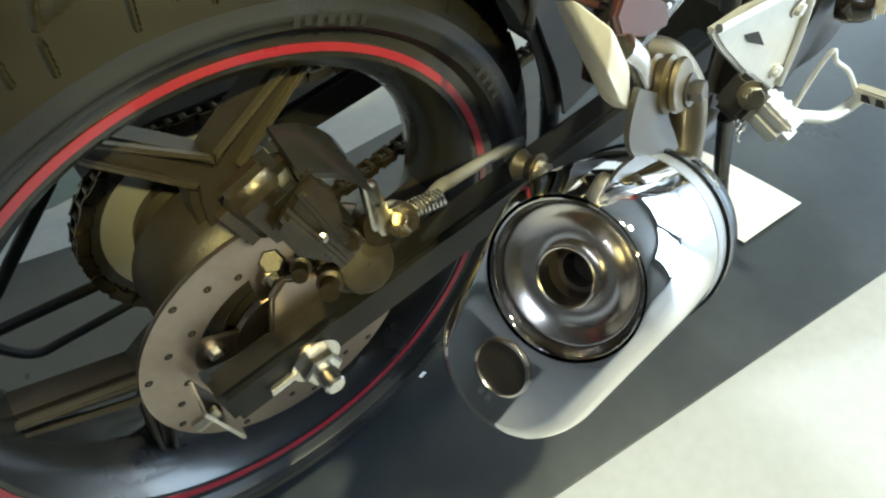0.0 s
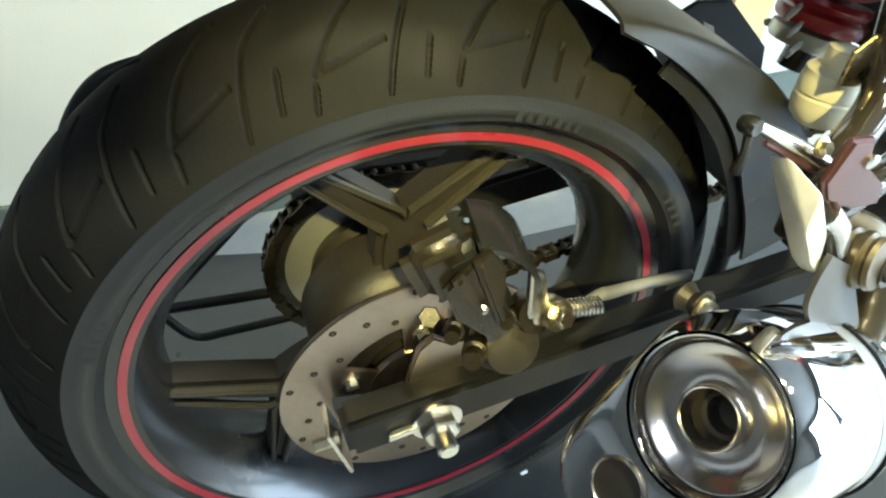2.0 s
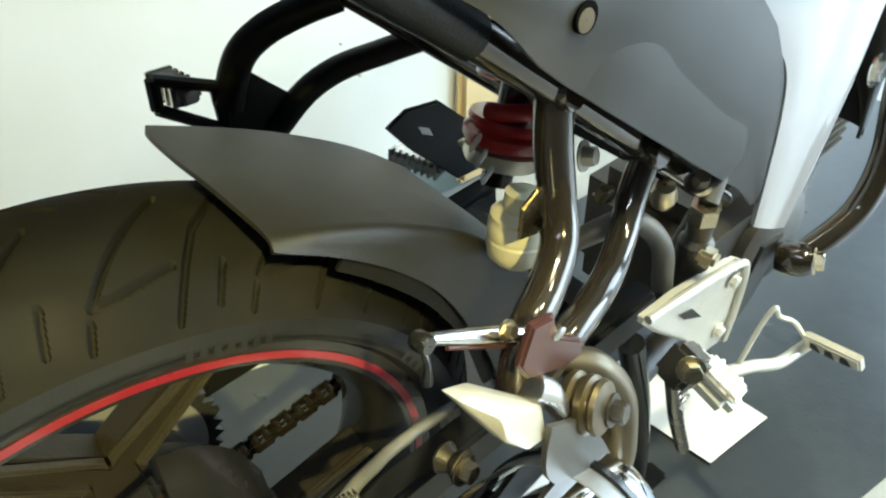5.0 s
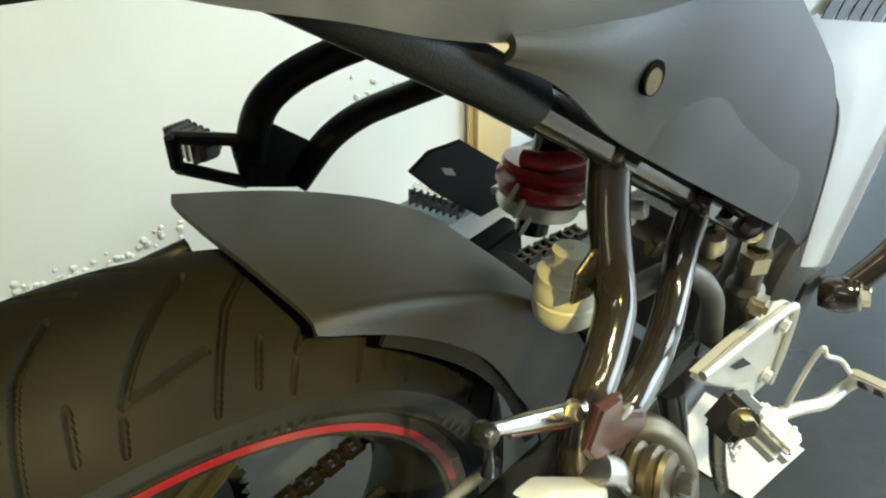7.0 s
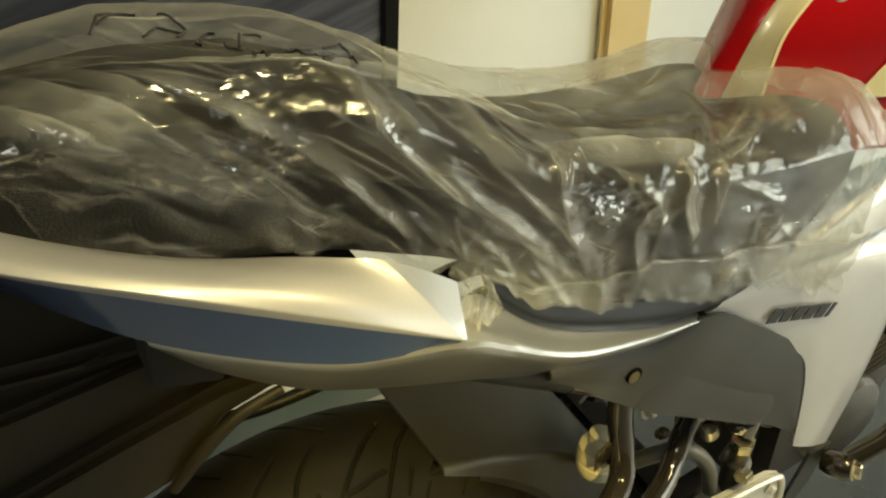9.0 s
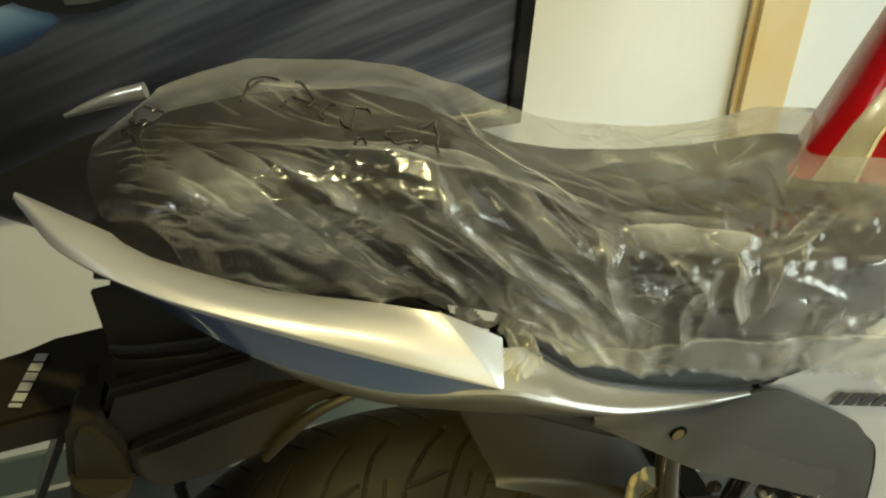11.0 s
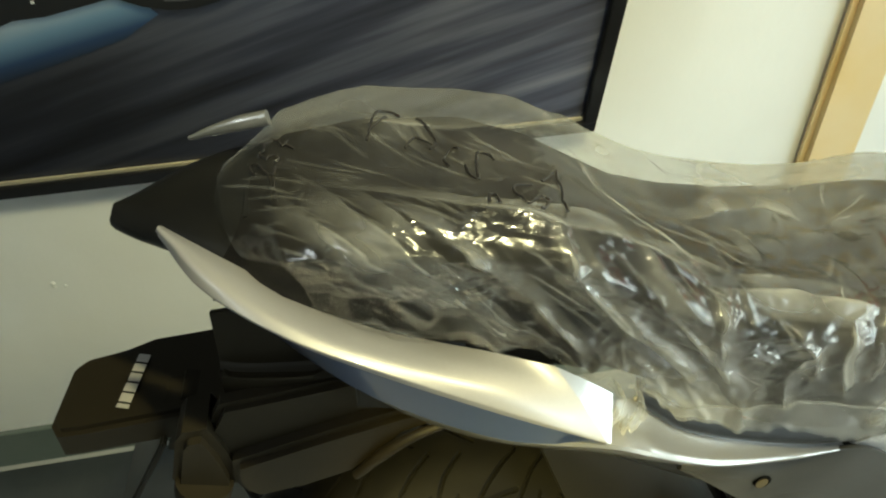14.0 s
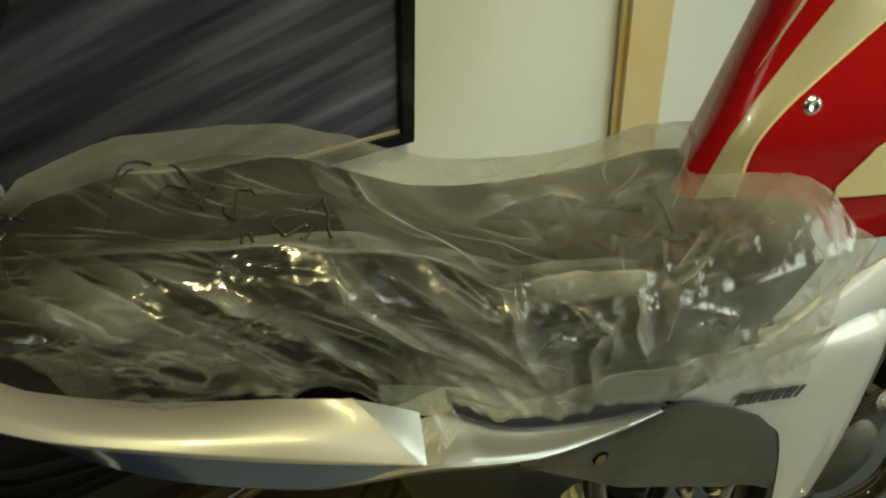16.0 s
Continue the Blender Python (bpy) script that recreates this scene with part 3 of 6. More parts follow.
def road_print():
    """Printed road light: pale at the machine's foot, deep blue, then dark."""
    m = material("print_road_light", (0.05, 0.06, 0.09), 0.35, vary=0.1, scale=8)
    n, l = m.node_tree.nodes, m.node_tree.links
    co, sep, slant, ramp = n.new("ShaderNodeTexCoord"), n.new("ShaderNodeSeparateXYZ"), n.new("ShaderNodeMath"), n.new("ShaderNodeValToRGB")
    l.new(co.outputs["Object"], sep.inputs["Vector"])
    slant.operation = "MULTIPLY_ADD"
    slant.inputs[1].default_value = -0.24
    l.new(sep.outputs["X"], slant.inputs[0])
    l.new(sep.outputs["Z"], slant.inputs[2])
    e = ramp.color_ramp.elements
    e[0].position, e[0].color = 0.405, (0.012, 0.013, 0.018, 1)
    e[1].position, e[1].color = 0.487, (0.42, 0.5, 0.55, 1)
    for at, c in ((0.43, (0.02, 0.05, 0.12, 1)), (0.458, (0.16, 0.27, 0.38, 1))):
        e.new(at).color = c
    l.new(slant.outputs["Value"], ramp.inputs["Fac"])
    l.new(ramp.outputs["Color"], n["Principled BSDF"].inputs["Base Color"])
    return m


def printed(name, outline, layer, mat, label=""):
    return part(name, slab(outline, 0.0012, Matrix.Translation((0, -0.0005 - 0.0015 * layer, 0)), 0), mat, poster, label)


printed("printed_road", [(-1.6, 0.08), (-0.89, 0.195), (-0.78, 0.225), (-0.68, 0.255), (-0.63, 0.285), (-0.66, 0.33), (-1.6, 0.3)], 0, road_print(), "pale blue streak of printed road")
wheel_print = [(-0.595 + 0.13 * math.cos(radians(g)), 0.421 + 0.13 * math.sin(radians(g))) for g in range(-112, 250, 14)]
printed("printed_machine", [(-1.6, 0.18), (-0.856, 0.274), (-0.799, 0.295), (-0.76, 0.297), (-0.665, 0.316), (-0.643, 0.31), (-0.6, 0.34), (-0.6, 0.9), (-1.6, 0.9)], 2, PRINT_BLACK, "dark printed machine silhouette")
printed("printed_wheel", wheel_print, 3, PRINT_BLACK, "dark printed wheel")
arc = [(-0.595 + 0.117 * math.cos(radians(g)), 0.421 + 0.117 * math.sin(radians(g))) for g in range(-100, -20, 10)] + [(-0.595 + 0.108 * math.cos(radians(g)), 0.421 + 0.108 * math.sin(radians(g))) for g in range(-30, -101, -10)]
printed("printed_tread", arc, 4, PRINT_GREY)
random.seed(8)
for k in range(15):
    x, z, w = random.uniform(-0.82, -0.68), random.uniform(0.3, 0.385), random.uniform(0.003, 0.0075)
    z = max(z, 0.312 + 0.12 * (x + 0.8))
    h = w * random.uniform(0.4, 1.0)
    printed("printed_highlight", [(x, z), (x + w, z + 0.15 * w), (x + w * 0.9, z + h), (x + 0.1 * w, z + h)], 3 + k * 0.02, PRINT_WHITE if k % 3 else PRINT_GREY)
printed("printed_highlight", [(-0.71, 0.325), (-0.665, 0.338), (-0.665, 0.343), (-0.71, 0.331)], 3.6, PRINT_GREY)

# ---- paper on the floor ----
sheet_rows = [[(0.772 - 0.128 * u - 0.02 * v, -0.181 + 0.009 * u + 0.2 * v, 0.0065 + 0.002 * math.sin(3 * u + 4 * v)) for v in np.linspace(0, 1, 5)] for u in np.linspace(0, 1, 5)]
tagged(part("paper_sheet", sheet(sheet_rows, -0.0008), PAPER), "plain white sheet of paper on the dark mat", "paper")


# ---- the motorcycle (x ahead, y to its left, z up, axle over the origin) ----
bike = tagged(new("motorcycle"), "white and silver street motorcycle with red rim stripe and plastic-wrapped seat", "motorcycle")
bike.matrix_basis = pose(0, 0, 0.0015, 0, 4.215, 0)
AX = Vector((0, 0, 0.3))


def polar(r, deg, y):
    return (r * math.cos(radians(deg)), y, 0.3 + r * math.sin(radians(deg)))


# -- rear wheel --
hub = lathe([(0.012, -0.07), (0.034, -0.07), (0.036, -0.045), (0.05, -0.034), (0.066, -0.028), (0.068, 0.04), (0.06, 0.048), (0.03, 0.06), (0.012, 0.062)], AX, segs=48)
wheel = part("rear_wheel", hub, HUB, bike, "dark painted cast wheel hub")
rim_profile = [(0.2145, -0.0535), (0.2335, -0.0565), (0.2365, -0.053), (0.231, -0.046), (0.216, -0.041), (0.206, -0.02), (0.206, 0.02), (0.216, 0.041), (0.231, 0.046), (0.2365, 0.053), (0.2335, 0.0565), (0.2145, 0.0535), (0.2, 0.036), (0.193, 0.012), (0.193, -0.012), (0.2, -0.036)]
part("rim", lathe(rim_profile, AX, segs=144, closed=True), RIM, wheel, "satin black cast rim")
for side in (-1, 1):
    part("rim_stripe", lathe([(0.219, 0.0546 * side), (0.2252, 0.0556 * side), (0.2252, 0.0564 * side), (0.219, 0.0554 * side)], AX, segs=144, closed=True), RED_STRIPE, wheel, "thin red painted rim stripe")
SPOKE_RING = [(0.05, -26), (0.098, -13), (0.116, -9.8), (0.2, -26), (0.2, -20.5), (0.134, -2), (0.1295, 0), (0.134, 2), (0.2, 20.5), (0.2, 26), (0.116, 9.8), (0.098, 13), (0.05, 26)]


def wheel_outline(ring, mid):
    return [(r * math.cos(radians(mid + a)), r * math.sin(radians(mid + a))) for r, a in ring]


for k in range(3):
    mid = 91 + 120 * k
    spoke = part("spoke", slab(wheel_outline(SPOKE_RING, mid), 0.034, Matrix.Translation((0, -0.016, 0.3)), 0.006), HUB, wheel)
    for sgn in (-1, 1):
        # raised edges of each forked arm, in a lighter colour for the light they catch
        for rib in ([(0.118, 9.2), (0.199, 25.6), (0.199, 24.2), (0.121, 7.0)], [(0.13, 0.4), (0.136, 2.6), (0.199, 22.2), (0.199, 20.8), (0.137, 0.6)]):
            part("spoke_rib", slab(wheel_outline([(r, a * sgn) for r, a in rib], mid), 0.008, Matrix.Translation((0, -0.0225, 0.3)), 0.0014), ALLOY, spoke)
part("hub_boss", lathe([(0.046, -0.064), (0.05, -0.066), (0.05, -0.04), (0.072, -0.024), (0.078, -0.01), (0.078, 0.03), (0.06, 0.045)], AX, segs=48), HUB, wheel)
# hub recesses: solid ovals, their shade given by the near-black colour
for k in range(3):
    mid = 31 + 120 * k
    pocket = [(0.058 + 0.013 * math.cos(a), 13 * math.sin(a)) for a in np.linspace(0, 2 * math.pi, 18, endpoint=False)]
    part("hub_pocket", slab(wheel_outline(pocket, mid), 0.03, Matrix.Translation((0, -0.046, 0.3)), 0.002), HOLLOW, wheel, "near-black oval for the shade in a hub recess")


def tyre():
    nt, ns = 1800, 190
    th = np.linspace(0, 2 * np.pi, nt, endpoint=False)
    y = 0.0695 * np.sin(np.linspace(-1, 1, ns) * np.pi / 2 * 0.97)
    y = y / y.max() * 0.0695
    r = 0.306 - 0.047 * (np.abs(y) / 0.0695) ** 2.15
    T, Y = np.meshgrid(th, y, indexing="ij")
    Rr = np.repeat(r[None], nt, 0)
    pitch = 2 * np.pi / 20
    d = np.full(T.shape, 9.0)
    strokes = []
    for line in ([(-9.5, 0.004), (-5.7, 0.0214), (-2.5, 0.038), (0, 0.052), (-3.4, 0.05), (-8.5, 0.0444)], [(-15.5, 0.008), (-11.7, 0.0286), (-9.7, 0.0472), (-7.9, 0.0647)], [(-13.9, 0.0463), (-12.8, 0.0607)], [(0.5, 0.0566), (1.3, 0.0648)]):
        strokes += list(zip(line, line[1:]))
    for side in (-1, 1):
        S = side * Y
        ph = T - np.radians(105.3 if side < 0 else 96.3)
        u = (ph + pitch) % pitch
        for (a0, b0), (a1, b1) in strokes:
            p0, p1 = np.array((np.radians(a0) * 0.28, b0 * 1.0)), np.array((np.radians(a1) * 0.28, b1))
            seg = p1 - p0
            for shift in (0, -1, -2):
                px, py = (u + shift * pitch) * 0.28 - p0[0], S - p0[1]
                t = np.clip((px * seg[0] + py * seg[1]) / (seg @ seg), 0, 1)
                d = np.minimum(d, np.hypot(px - t * seg[0], py - t * seg[1]))
    g = np.clip(1 - (d - 0.001) / 0.0009, 0, 1)
    Rr = Rr - 0.0045 * g * np.clip((0.0685 - np.abs(Y)) / 0.004, 0, 1)
    pts = np.stack([Rr * np.cos(T), Y, 0.3 + Rr * np.sin(T)], -1)
    return grid_mesh("tyre", pts, close_u=True)


ty = linked("tyre", tyre(), RUBBER, wheel, "black rubber tyre with slanted tread grooves, dusty", 30)
for side in (-1, 1):
    prof = [(0.259, 0.0695), (0.2575, 0.0697), (0.252, 0.0692), (0.2505, 0.0698), (0.2465, 0.0692), (0.245, 0.0684), (0.241, 0.0655), (0.2395, 0.0655), (0.2385, 0.063), (0.236, 0.06), (0.2345, 0.0575), (0.2325, 0.054), (0.23, 0.048)]
    part("sidewall", lathe([(r, side * h) for r, h in prof], AX, segs=180), SIDEWALL, ty, "smooth grey-black tyre sidewall")
# raised moulded marks on the sidewall, too worn to read
random.seed(5)
for a0, n, step in ((30.5, 4, 2.6), (-60, 8, 1.6), (-84, 6, 1.6), (68, 7, 1.8), (150, 5, 2.0)):
    for k in range(n):
        a = a0 + k * step
        m = axes(polar(0.2465, a, -0.0694), (-math.sin(radians(a)), 0, math.cos(radians(a))), (math.cos(radians(a)), 0, math.sin(radians(a))))
        part("moulded_mark", box((0.0045, random.uniform(0.007, 0.011), 0.0006), m, 0.0002), SIDEWALL, ty)
part("size_sticker", box((0.008, 0.008, 0.0008), axes(polar(0.275, -58, -0.0665), (0.85, 0, 0.52), (-0.52, 0, 0.85)), 0), PAPER, ty, "small white sticker")

# -- brake disc and caliper --
DY = -0.074
disc = lathe([(0.074, DY - 0.002), (0.1145, DY - 0.002), (0.115, DY), (0.1145, DY + 0.002), (0.074, DY + 0.002), (0.0735, DY)], AX, segs=96, closed=True)
brake = part("brake_disc", disc, STEEL, bike, "drilled steel rear brake disc")
carrier = lathe([(0.014, DY - 0.003), (0.044, DY - 0.003), (0.044, DY + 0.003), (0.014, DY + 0.003)], AX, segs=40, closed=True)
arms = []
for k in range(5):
    a = 20 + 72 * k
    out = [(r * math.cos(radians(a + b)), r * math.sin(radians(a + b))) for r, b in ((0.04, -20), (0.076, -13), (0.076, 13), (0.04, 20))]
    arms.append(slab(out, 0.004, Matrix.Translation((0, DY - 0.002, 0.3)), 0.0008))
part("carrier", carrier, STEEL, brake, "bronze-tinted disc carrier")
for arm_bm in arms:
    part("carrier_arm", arm_bm, STEEL, brake)
# drill holes: dark discs on the surface stand for their shaded bores
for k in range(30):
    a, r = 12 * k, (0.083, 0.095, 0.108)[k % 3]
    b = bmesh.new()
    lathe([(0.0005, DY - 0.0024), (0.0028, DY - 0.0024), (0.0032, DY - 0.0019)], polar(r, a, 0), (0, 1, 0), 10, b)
    part("drill_hole", b, SOOT_SHADE, brake)
for k in range(5):
    part("disc_bolt", hex_bolt(polar(0.06, 20 + 72 * k, DY - 0.002), (0, -1, 0), 0.0055, 0.004), SILVER_STEEL, brake)

CM = axes((0.02, -0.094, 0.433), (0.42, 0, -0.9), (0, -1, 0))
CAST = material("oily_cast_caliper", (0.018, 0.0145, 0.0095), 0.3, 0.5, vary=0.3, scale=110, bump=0.25, bump_scale=500, coat=0.3, second=(0.045, 0.034, 0.017), second_scale=26)
cal = part("brake_caliper", box((0.1, 0.04, 0.04), CM, 0.011, segs=3), BLACK, bike, "oily dark cast rear brake caliper")
part("caliper_face", slab([(-0.047, -0.019), (-0.02, -0.022), (0.012, -0.012), (0.04, -0.016), (0.047, 0.004), (0.03, 0.012), (0.004, 0.022), (-0.03, 0.02)], 0.006, CM @ pose(0, 0.021, 0), 0.0025), CAST, cal, "warm-toned cast outer face")
for rib in ([(-0.046, -0.012), (0.02, -0.008), (0.02, -0.001), (-0.046, -0.004)], [(-0.044, 0.004), (0.036, 0.002), (0.036, 0.009), (-0.04, 0.013)]):
    part("caliper_rib", slab(rib, 0.009, CM @ pose(0, 0.026, 0), 0.003), CAST, cal)
part("bridge", box((0.06, 0.03, 0.05), CM @ pose(-0.03, 0.004, 0.012), 0.012, segs=3), CAST, cal)
part("caliper_hood", sheet([[(0.012, -0.118, 0.482), (0.016, -0.076, 0.488)], [(0.034, -0.122, 0.474), (0.038, -0.076, 0.48)], [(0.054, -0.122, 0.454), (0.058, -0.076, 0.46)], [(0.066, -0.118, 0.424), (0.072, -0.076, 0.428)]], 0.004), GLOSS_BLACK, cal, "glossy black pad cover")
part("piston_housing", lathe([(0.0005, 0), (0.019, 0), (0.0225, 0.004), (0.0225, 0.03), (0.0215, 0.0335), (0.019, 0.035), (0.0005, 0.035)], (0.052, -0.088, 0.358), (0.02, -0.86, 0.5), 36), HUB, cal, "round dark piston housing")
part("housing_collar", lathe([(0.0225, 0), (0.0262, 0.001), (0.0262, 0.008), (0.0225, 0.009)], (0.052, -0.09, 0.359), (0.02, -0.86, 0.5), 36), CAST, cal)
for p, r, h in (((0.01, -0.104, 0.398), 0.0065, 0.026), ((0.028, -0.106, 0.372), 0.0085, 0.03), ((0.046, -0.11, 0.404), 0.006, 0.018)):
    part("caliper_pin", lathe([(0.0005, 0), (r, 0), (r * 1.12, 0.004), (r * 1.12, h * 0.5), (r * 0.8, h * 0.55), (r * 0.8, h), (0.0005, h)], p, (-0.4, -0.65, 0.35), 18), CAST, cal)
part("bleed_nipple", lathe([(0.0005, 0), (0.0045, 0), (0.0045, 0.008), (0.003, 0.009), (0.0035, 0.016), (0.0005, 0.017)], (0.022, -0.112, 0.424), (-0.3, -0.8, 0.5), 14), SILVER_STEEL, cal)
part("caliper_bolt", hex_bolt((-0.004, -0.088, 0.392), (-0.3, -0.6, 0.7), 0.0085, 0.012, False), CAST, cal)
part("caliper_bracket", slab([(-0.02, 0.318), (0.02, 0.318), (0.07, 0.332), (0.094, 0.352), (0.056, 0.366), (0.014, 0.362), (0.0, 0.372), (-0.012, 0.36)], 0.007, Matrix.Translation((0, -0.092, 0)), 0.002), STEEL, cal, "tan caliper mounting bracket")
part("pad_clip", slab([(0.052, 0.452), (0.064, 0.446), (0.074, 0.412), (0.078, 0.388), (0.068, 0.384), (0.058, 0.408)], 0.008, Matrix.Translation((0, -0.118, 0)), 0.002), SILVER_STEEL, cal, "bright pad retaining clip")
part("body_lug", lathe([(0.0005, 0), (0.013, 0), (0.0155, 0.004), (0.0155, 0.02), (0.0005, 0.021)], (0.066, -0.096, 0.395), (0.1, -0.9, 0.4), 24), CAST, cal)
banjo = part("brake_hose", tube([(0.086, -0.117, 0.405), (0.108, -0.114, 0.403), (0.126, -0.106, 0.4), (0.145, -0.096, 0.388), (0.18, -0.08, 0.37), (0.25, -0.07, 0.36)], 0.0052), HOSE, bike, "rubber rear brake hose")
part("hose_union", lathe([(0.0005, -0.009), (0.011, -0.009), (0.0125, -0.005), (0.0125, 0.005), (0.011, 0.009), (0.0005, 0.009)], (0.078, -0.117, 0.4055), (0.2, -0.85, 0.4), 20), BRASS, banjo)
part("union_bolt", hex_bolt((0.079, -0.124, 0.409), (0.2, -0.85, 0.4), 0.0078, 0.008), BRASS, banjo)
part("hose_spring", tube([(0.092 + 0.0007 * k, -0.1155 + 0.0065 * math.cos(k * 1.25), 0.4045 - 0.0001 * k + 0.0065 * math.sin(k * 1.25)) for k in range(40)], 0.0012, 6, 2), SILVER_STEEL, banjo)

# -- swingarm, axle and chain --
arm = bmesh.new()
AD = Vector((0.47, 0, 0.088)).normalized()
for y, wide in ((-0.099, 0.028), (0.122, 0.03)):
    box((0.54, wide, 0.044), axes((0.195, y, 0.341), AD, (0, 1, 0)), 0.005, arm)
box((0.05, 0.22, 0.06), pose(0.4, 0, 0.375, 0, -10, 0), 0.012, arm)
swing = part("swingarm", arm, BLACK, bike, "glossy black box-section swingarm")
part("end_cap", box((0.003, 0.031, 0.062), axes((-0.0745, -0.1, 0.283), (0.94, -0.1, 0.3), (0, 1, 0)), 0.0008), SILVER_STEEL, swing)
part("adjuster_bolt", lathe([(0.0005, 0), (0.005, 0), (0.005, 0.02), (0.0005, 0.02)], (-0.075, -0.106, 0.294), -AD, 6), SILVER_STEEL, swing)
part("axle_washer", lathe([(0.0005, 0), (0.021, 0), (0.021, 0.004), (0.0005, 0.004)], (0.001, -0.113, 0.299), (0, -1, 0), 28), SILVER_STEEL, swing)
part("axle_nut", lathe([(0.0005, 0), (0.0165, 0), (0.0165, 0.01), (0.0145, 0.012), (0.0005, 0.012)], (0.001, -0.117, 0.299), (0, -1, 0), 6), SILVER_STEEL, swing, "bright plated axle nut")
part("axle_end", lathe([(0.0005, 0), (0.0088, 0), (0.0088, 0.014), (0.007, 0.016), (0.0005, 0.016)], (0.001, -0.129, 0.299), (0, -1, 0), 20), SILVER_STEEL, swing)
part("adjuster_tab", slab([(-0.038, 0.289), (-0.016, 0.294), (-0.016, 0.302), (-0.038, 0.297)], -0.005, Matrix.Translation((0, -0.1135, 0)), 0.001), SILVER_STEEL, swing)
part("paddock_bobbin", lathe([(0.0005, 0), (0.008, 0), (0.012, 0.004), (0.008, 0.012), (0.013, 0.02), (0.0005, 0.022)], (0.18, -0.128, 0.41), (0.2, -0.95, 0.2), 24), ALLOY, swing, "ribbed brass-grey bobbin")
part("bobbin_bolt", hex_bolt((0.184, -0.148, 0.413), (0.2, -0.95, 0.2), 0.008, 0.008), BRASS, swing)

SY, SR = 0.082, 0.094
teeth = bmesh.new()
prof = []
for k in range(84):
    a, r = math.pi * 2 * k / 84, SR + (0.006 if k % 2 == 0 else -0.003)
    prof.append((r * math.cos(a), r * math.sin(a)))
slab(prof, 0.006, Matrix.Translation((0, SY - 0.003, 0.3)), 0, teeth)
sprocket = part("rear_sprocket", teeth, RIM, bike, "dark rear sprocket with worn silver face")
face = lathe([(0.055, SY - 0.0042), (0.084, SY - 0.0042), (0.084, SY - 0.0035), (0.055, SY - 0.0035)], AX, segs=64, closed=True)
part("sprocket_face", face, GREY_SLEEVE, sprocket, "bright worn sprocket ring")
part("sprocket_carrier", lathe([(0.015, 0.05), (0.06, 0.052), (0.064, 0.06), (0.06, 0.074), (0.015, 0.075)], AX, segs=40), HUB, sprocket)

FS = Vector((0.47, SY, 0.36))
loop = []
up_dir = math.degrees(math.atan2(0.06, 0.47))
for a in np.arange(97, 260, 4.0):
    loop.append(polar(SR + 0.005, a, SY))
for a in np.arange(-78, 82, 20.0):
    loop.append((FS.x + 0.034 * math.cos(radians(a)), SY, FS.z + 0.034 * math.sin(radians(a))))
path = spline(loop, 4, True)
seg_len = np.r_[0, np.cumsum(np.linalg.norm(np.diff(np.vstack([path, path[:1]]), axis=0), axis=1))]
count = int(seg_len[-1] / 0.0127)
closed_path = np.vstack([path, path[:1]])
link_meshes = []
for wide in (0.0045, 0.0075):
    b = bmesh.new()
    for s in (-1, 1):
        o = [(-0.011, 0), (-0.009, 0.0052), (-0.004, 0.0046), (0.004, 0.0046), (0.009, 0.0052), (0.011, 0), (0.009, -0.0052), (0.004, -0.0046), (-0.004, -0.0046), (-0.009, -0.0052)]
        slab(o, 0.002 * s, Matrix.Translation((0, wide * s, 0)), 0, b)
    lathe([(0.0005, -0.009), (0.0042, -0.009), (0.0042, 0.009), (0.0005, 0.009)], (-0.0063, 0, 0), (0, 1, 0), 10, b)
    me = bpy.data.meshes.new("chain_link")
    bmesh.ops.recalc_face_normals(b, faces=b.faces)
    b.to_mesh(me)
    b.free()
    link_meshes.append(me)
CHAIN = material("oiled_chain_steel", (0.06, 0.05, 0.035), 0.3, 0.9, vary=0.3, scale=120, second=(0.11, 0.09, 0.05), second_scale=18)
chain = part("drive_chain", tube([tuple(p) for p in path[::4]], 0.0022, 6, 2, closed=True), CHAIN, bike, "oiled dark drive chain")
for k in range(count):
    s = (k + 0.5) * seg_len[-1] / count
    p = np.array([np.interp(s, seg_len, closed_path[:, i]) for i in range(3)])
    q = np.array([np.interp((s + 0.004) % seg_len[-1], seg_len, closed_path[:, i]) for i in range(3)])
    ob = linked("chain_link", link_meshes[k % 2], CHAIN, chain)
    ob.matrix_basis = axes(p, q - p, (0, 1, 0))
guard_rows = [[polar(0.122, a, y) for y in (0.062, 0.082, 0.104)] for a in (128, 112, 96, 84)] + [[(0.1, y, 0.425) for y in (0.062, 0.082, 0.104)], [(0.22, y, 0.432) for y in (0.062, 0.082, 0.104)], [(0.34, y, 0.436) for y in (0.062, 0.082, 0.104)]]
part("chain_guard", sheet(guard_rows, 0.003), BLACK, bike, "black plastic chain guard")

# left-side saree guard and steps of thin black bar
left = part("side_guard", tube([(-0.268, 0.2, 0.32), (-0.255, 0.2, 0.385), (-0.222, 0.2, 0.437), (-0.18, 0.2, 0.457), (-0.1, 0.2, 0.466), (0.0, 0.2, 0.459), (0.13, 0.2, 0.472)], 0.0085, per=8), BLACK, bike, "black tubular side guard on left")
part("guard_drop", tube([(-0.268, 0.2, 0.32), (-0.262, 0.2, 0.27), (-0.21, 0.17, 0.21)], 0.0085), BLACK, left)
for a, b in (((-0.208, 0.15, 0.211), (-0.09, 0.15, 0.34)), ((-0.208, 0.15, 0.206), (-0.02, 0.13, 0.222))):
    part("guard_bar", tube([a, b], 0.006), BLACK, left)
part("guard_bar", tube([(-0.208, 0.15, 0.2), (-0.18, 0.15, 0.156), (-0.14, 0.15, 0.153), (-0.02, 0.15, 0.162)], 0.005), BLACK, left)

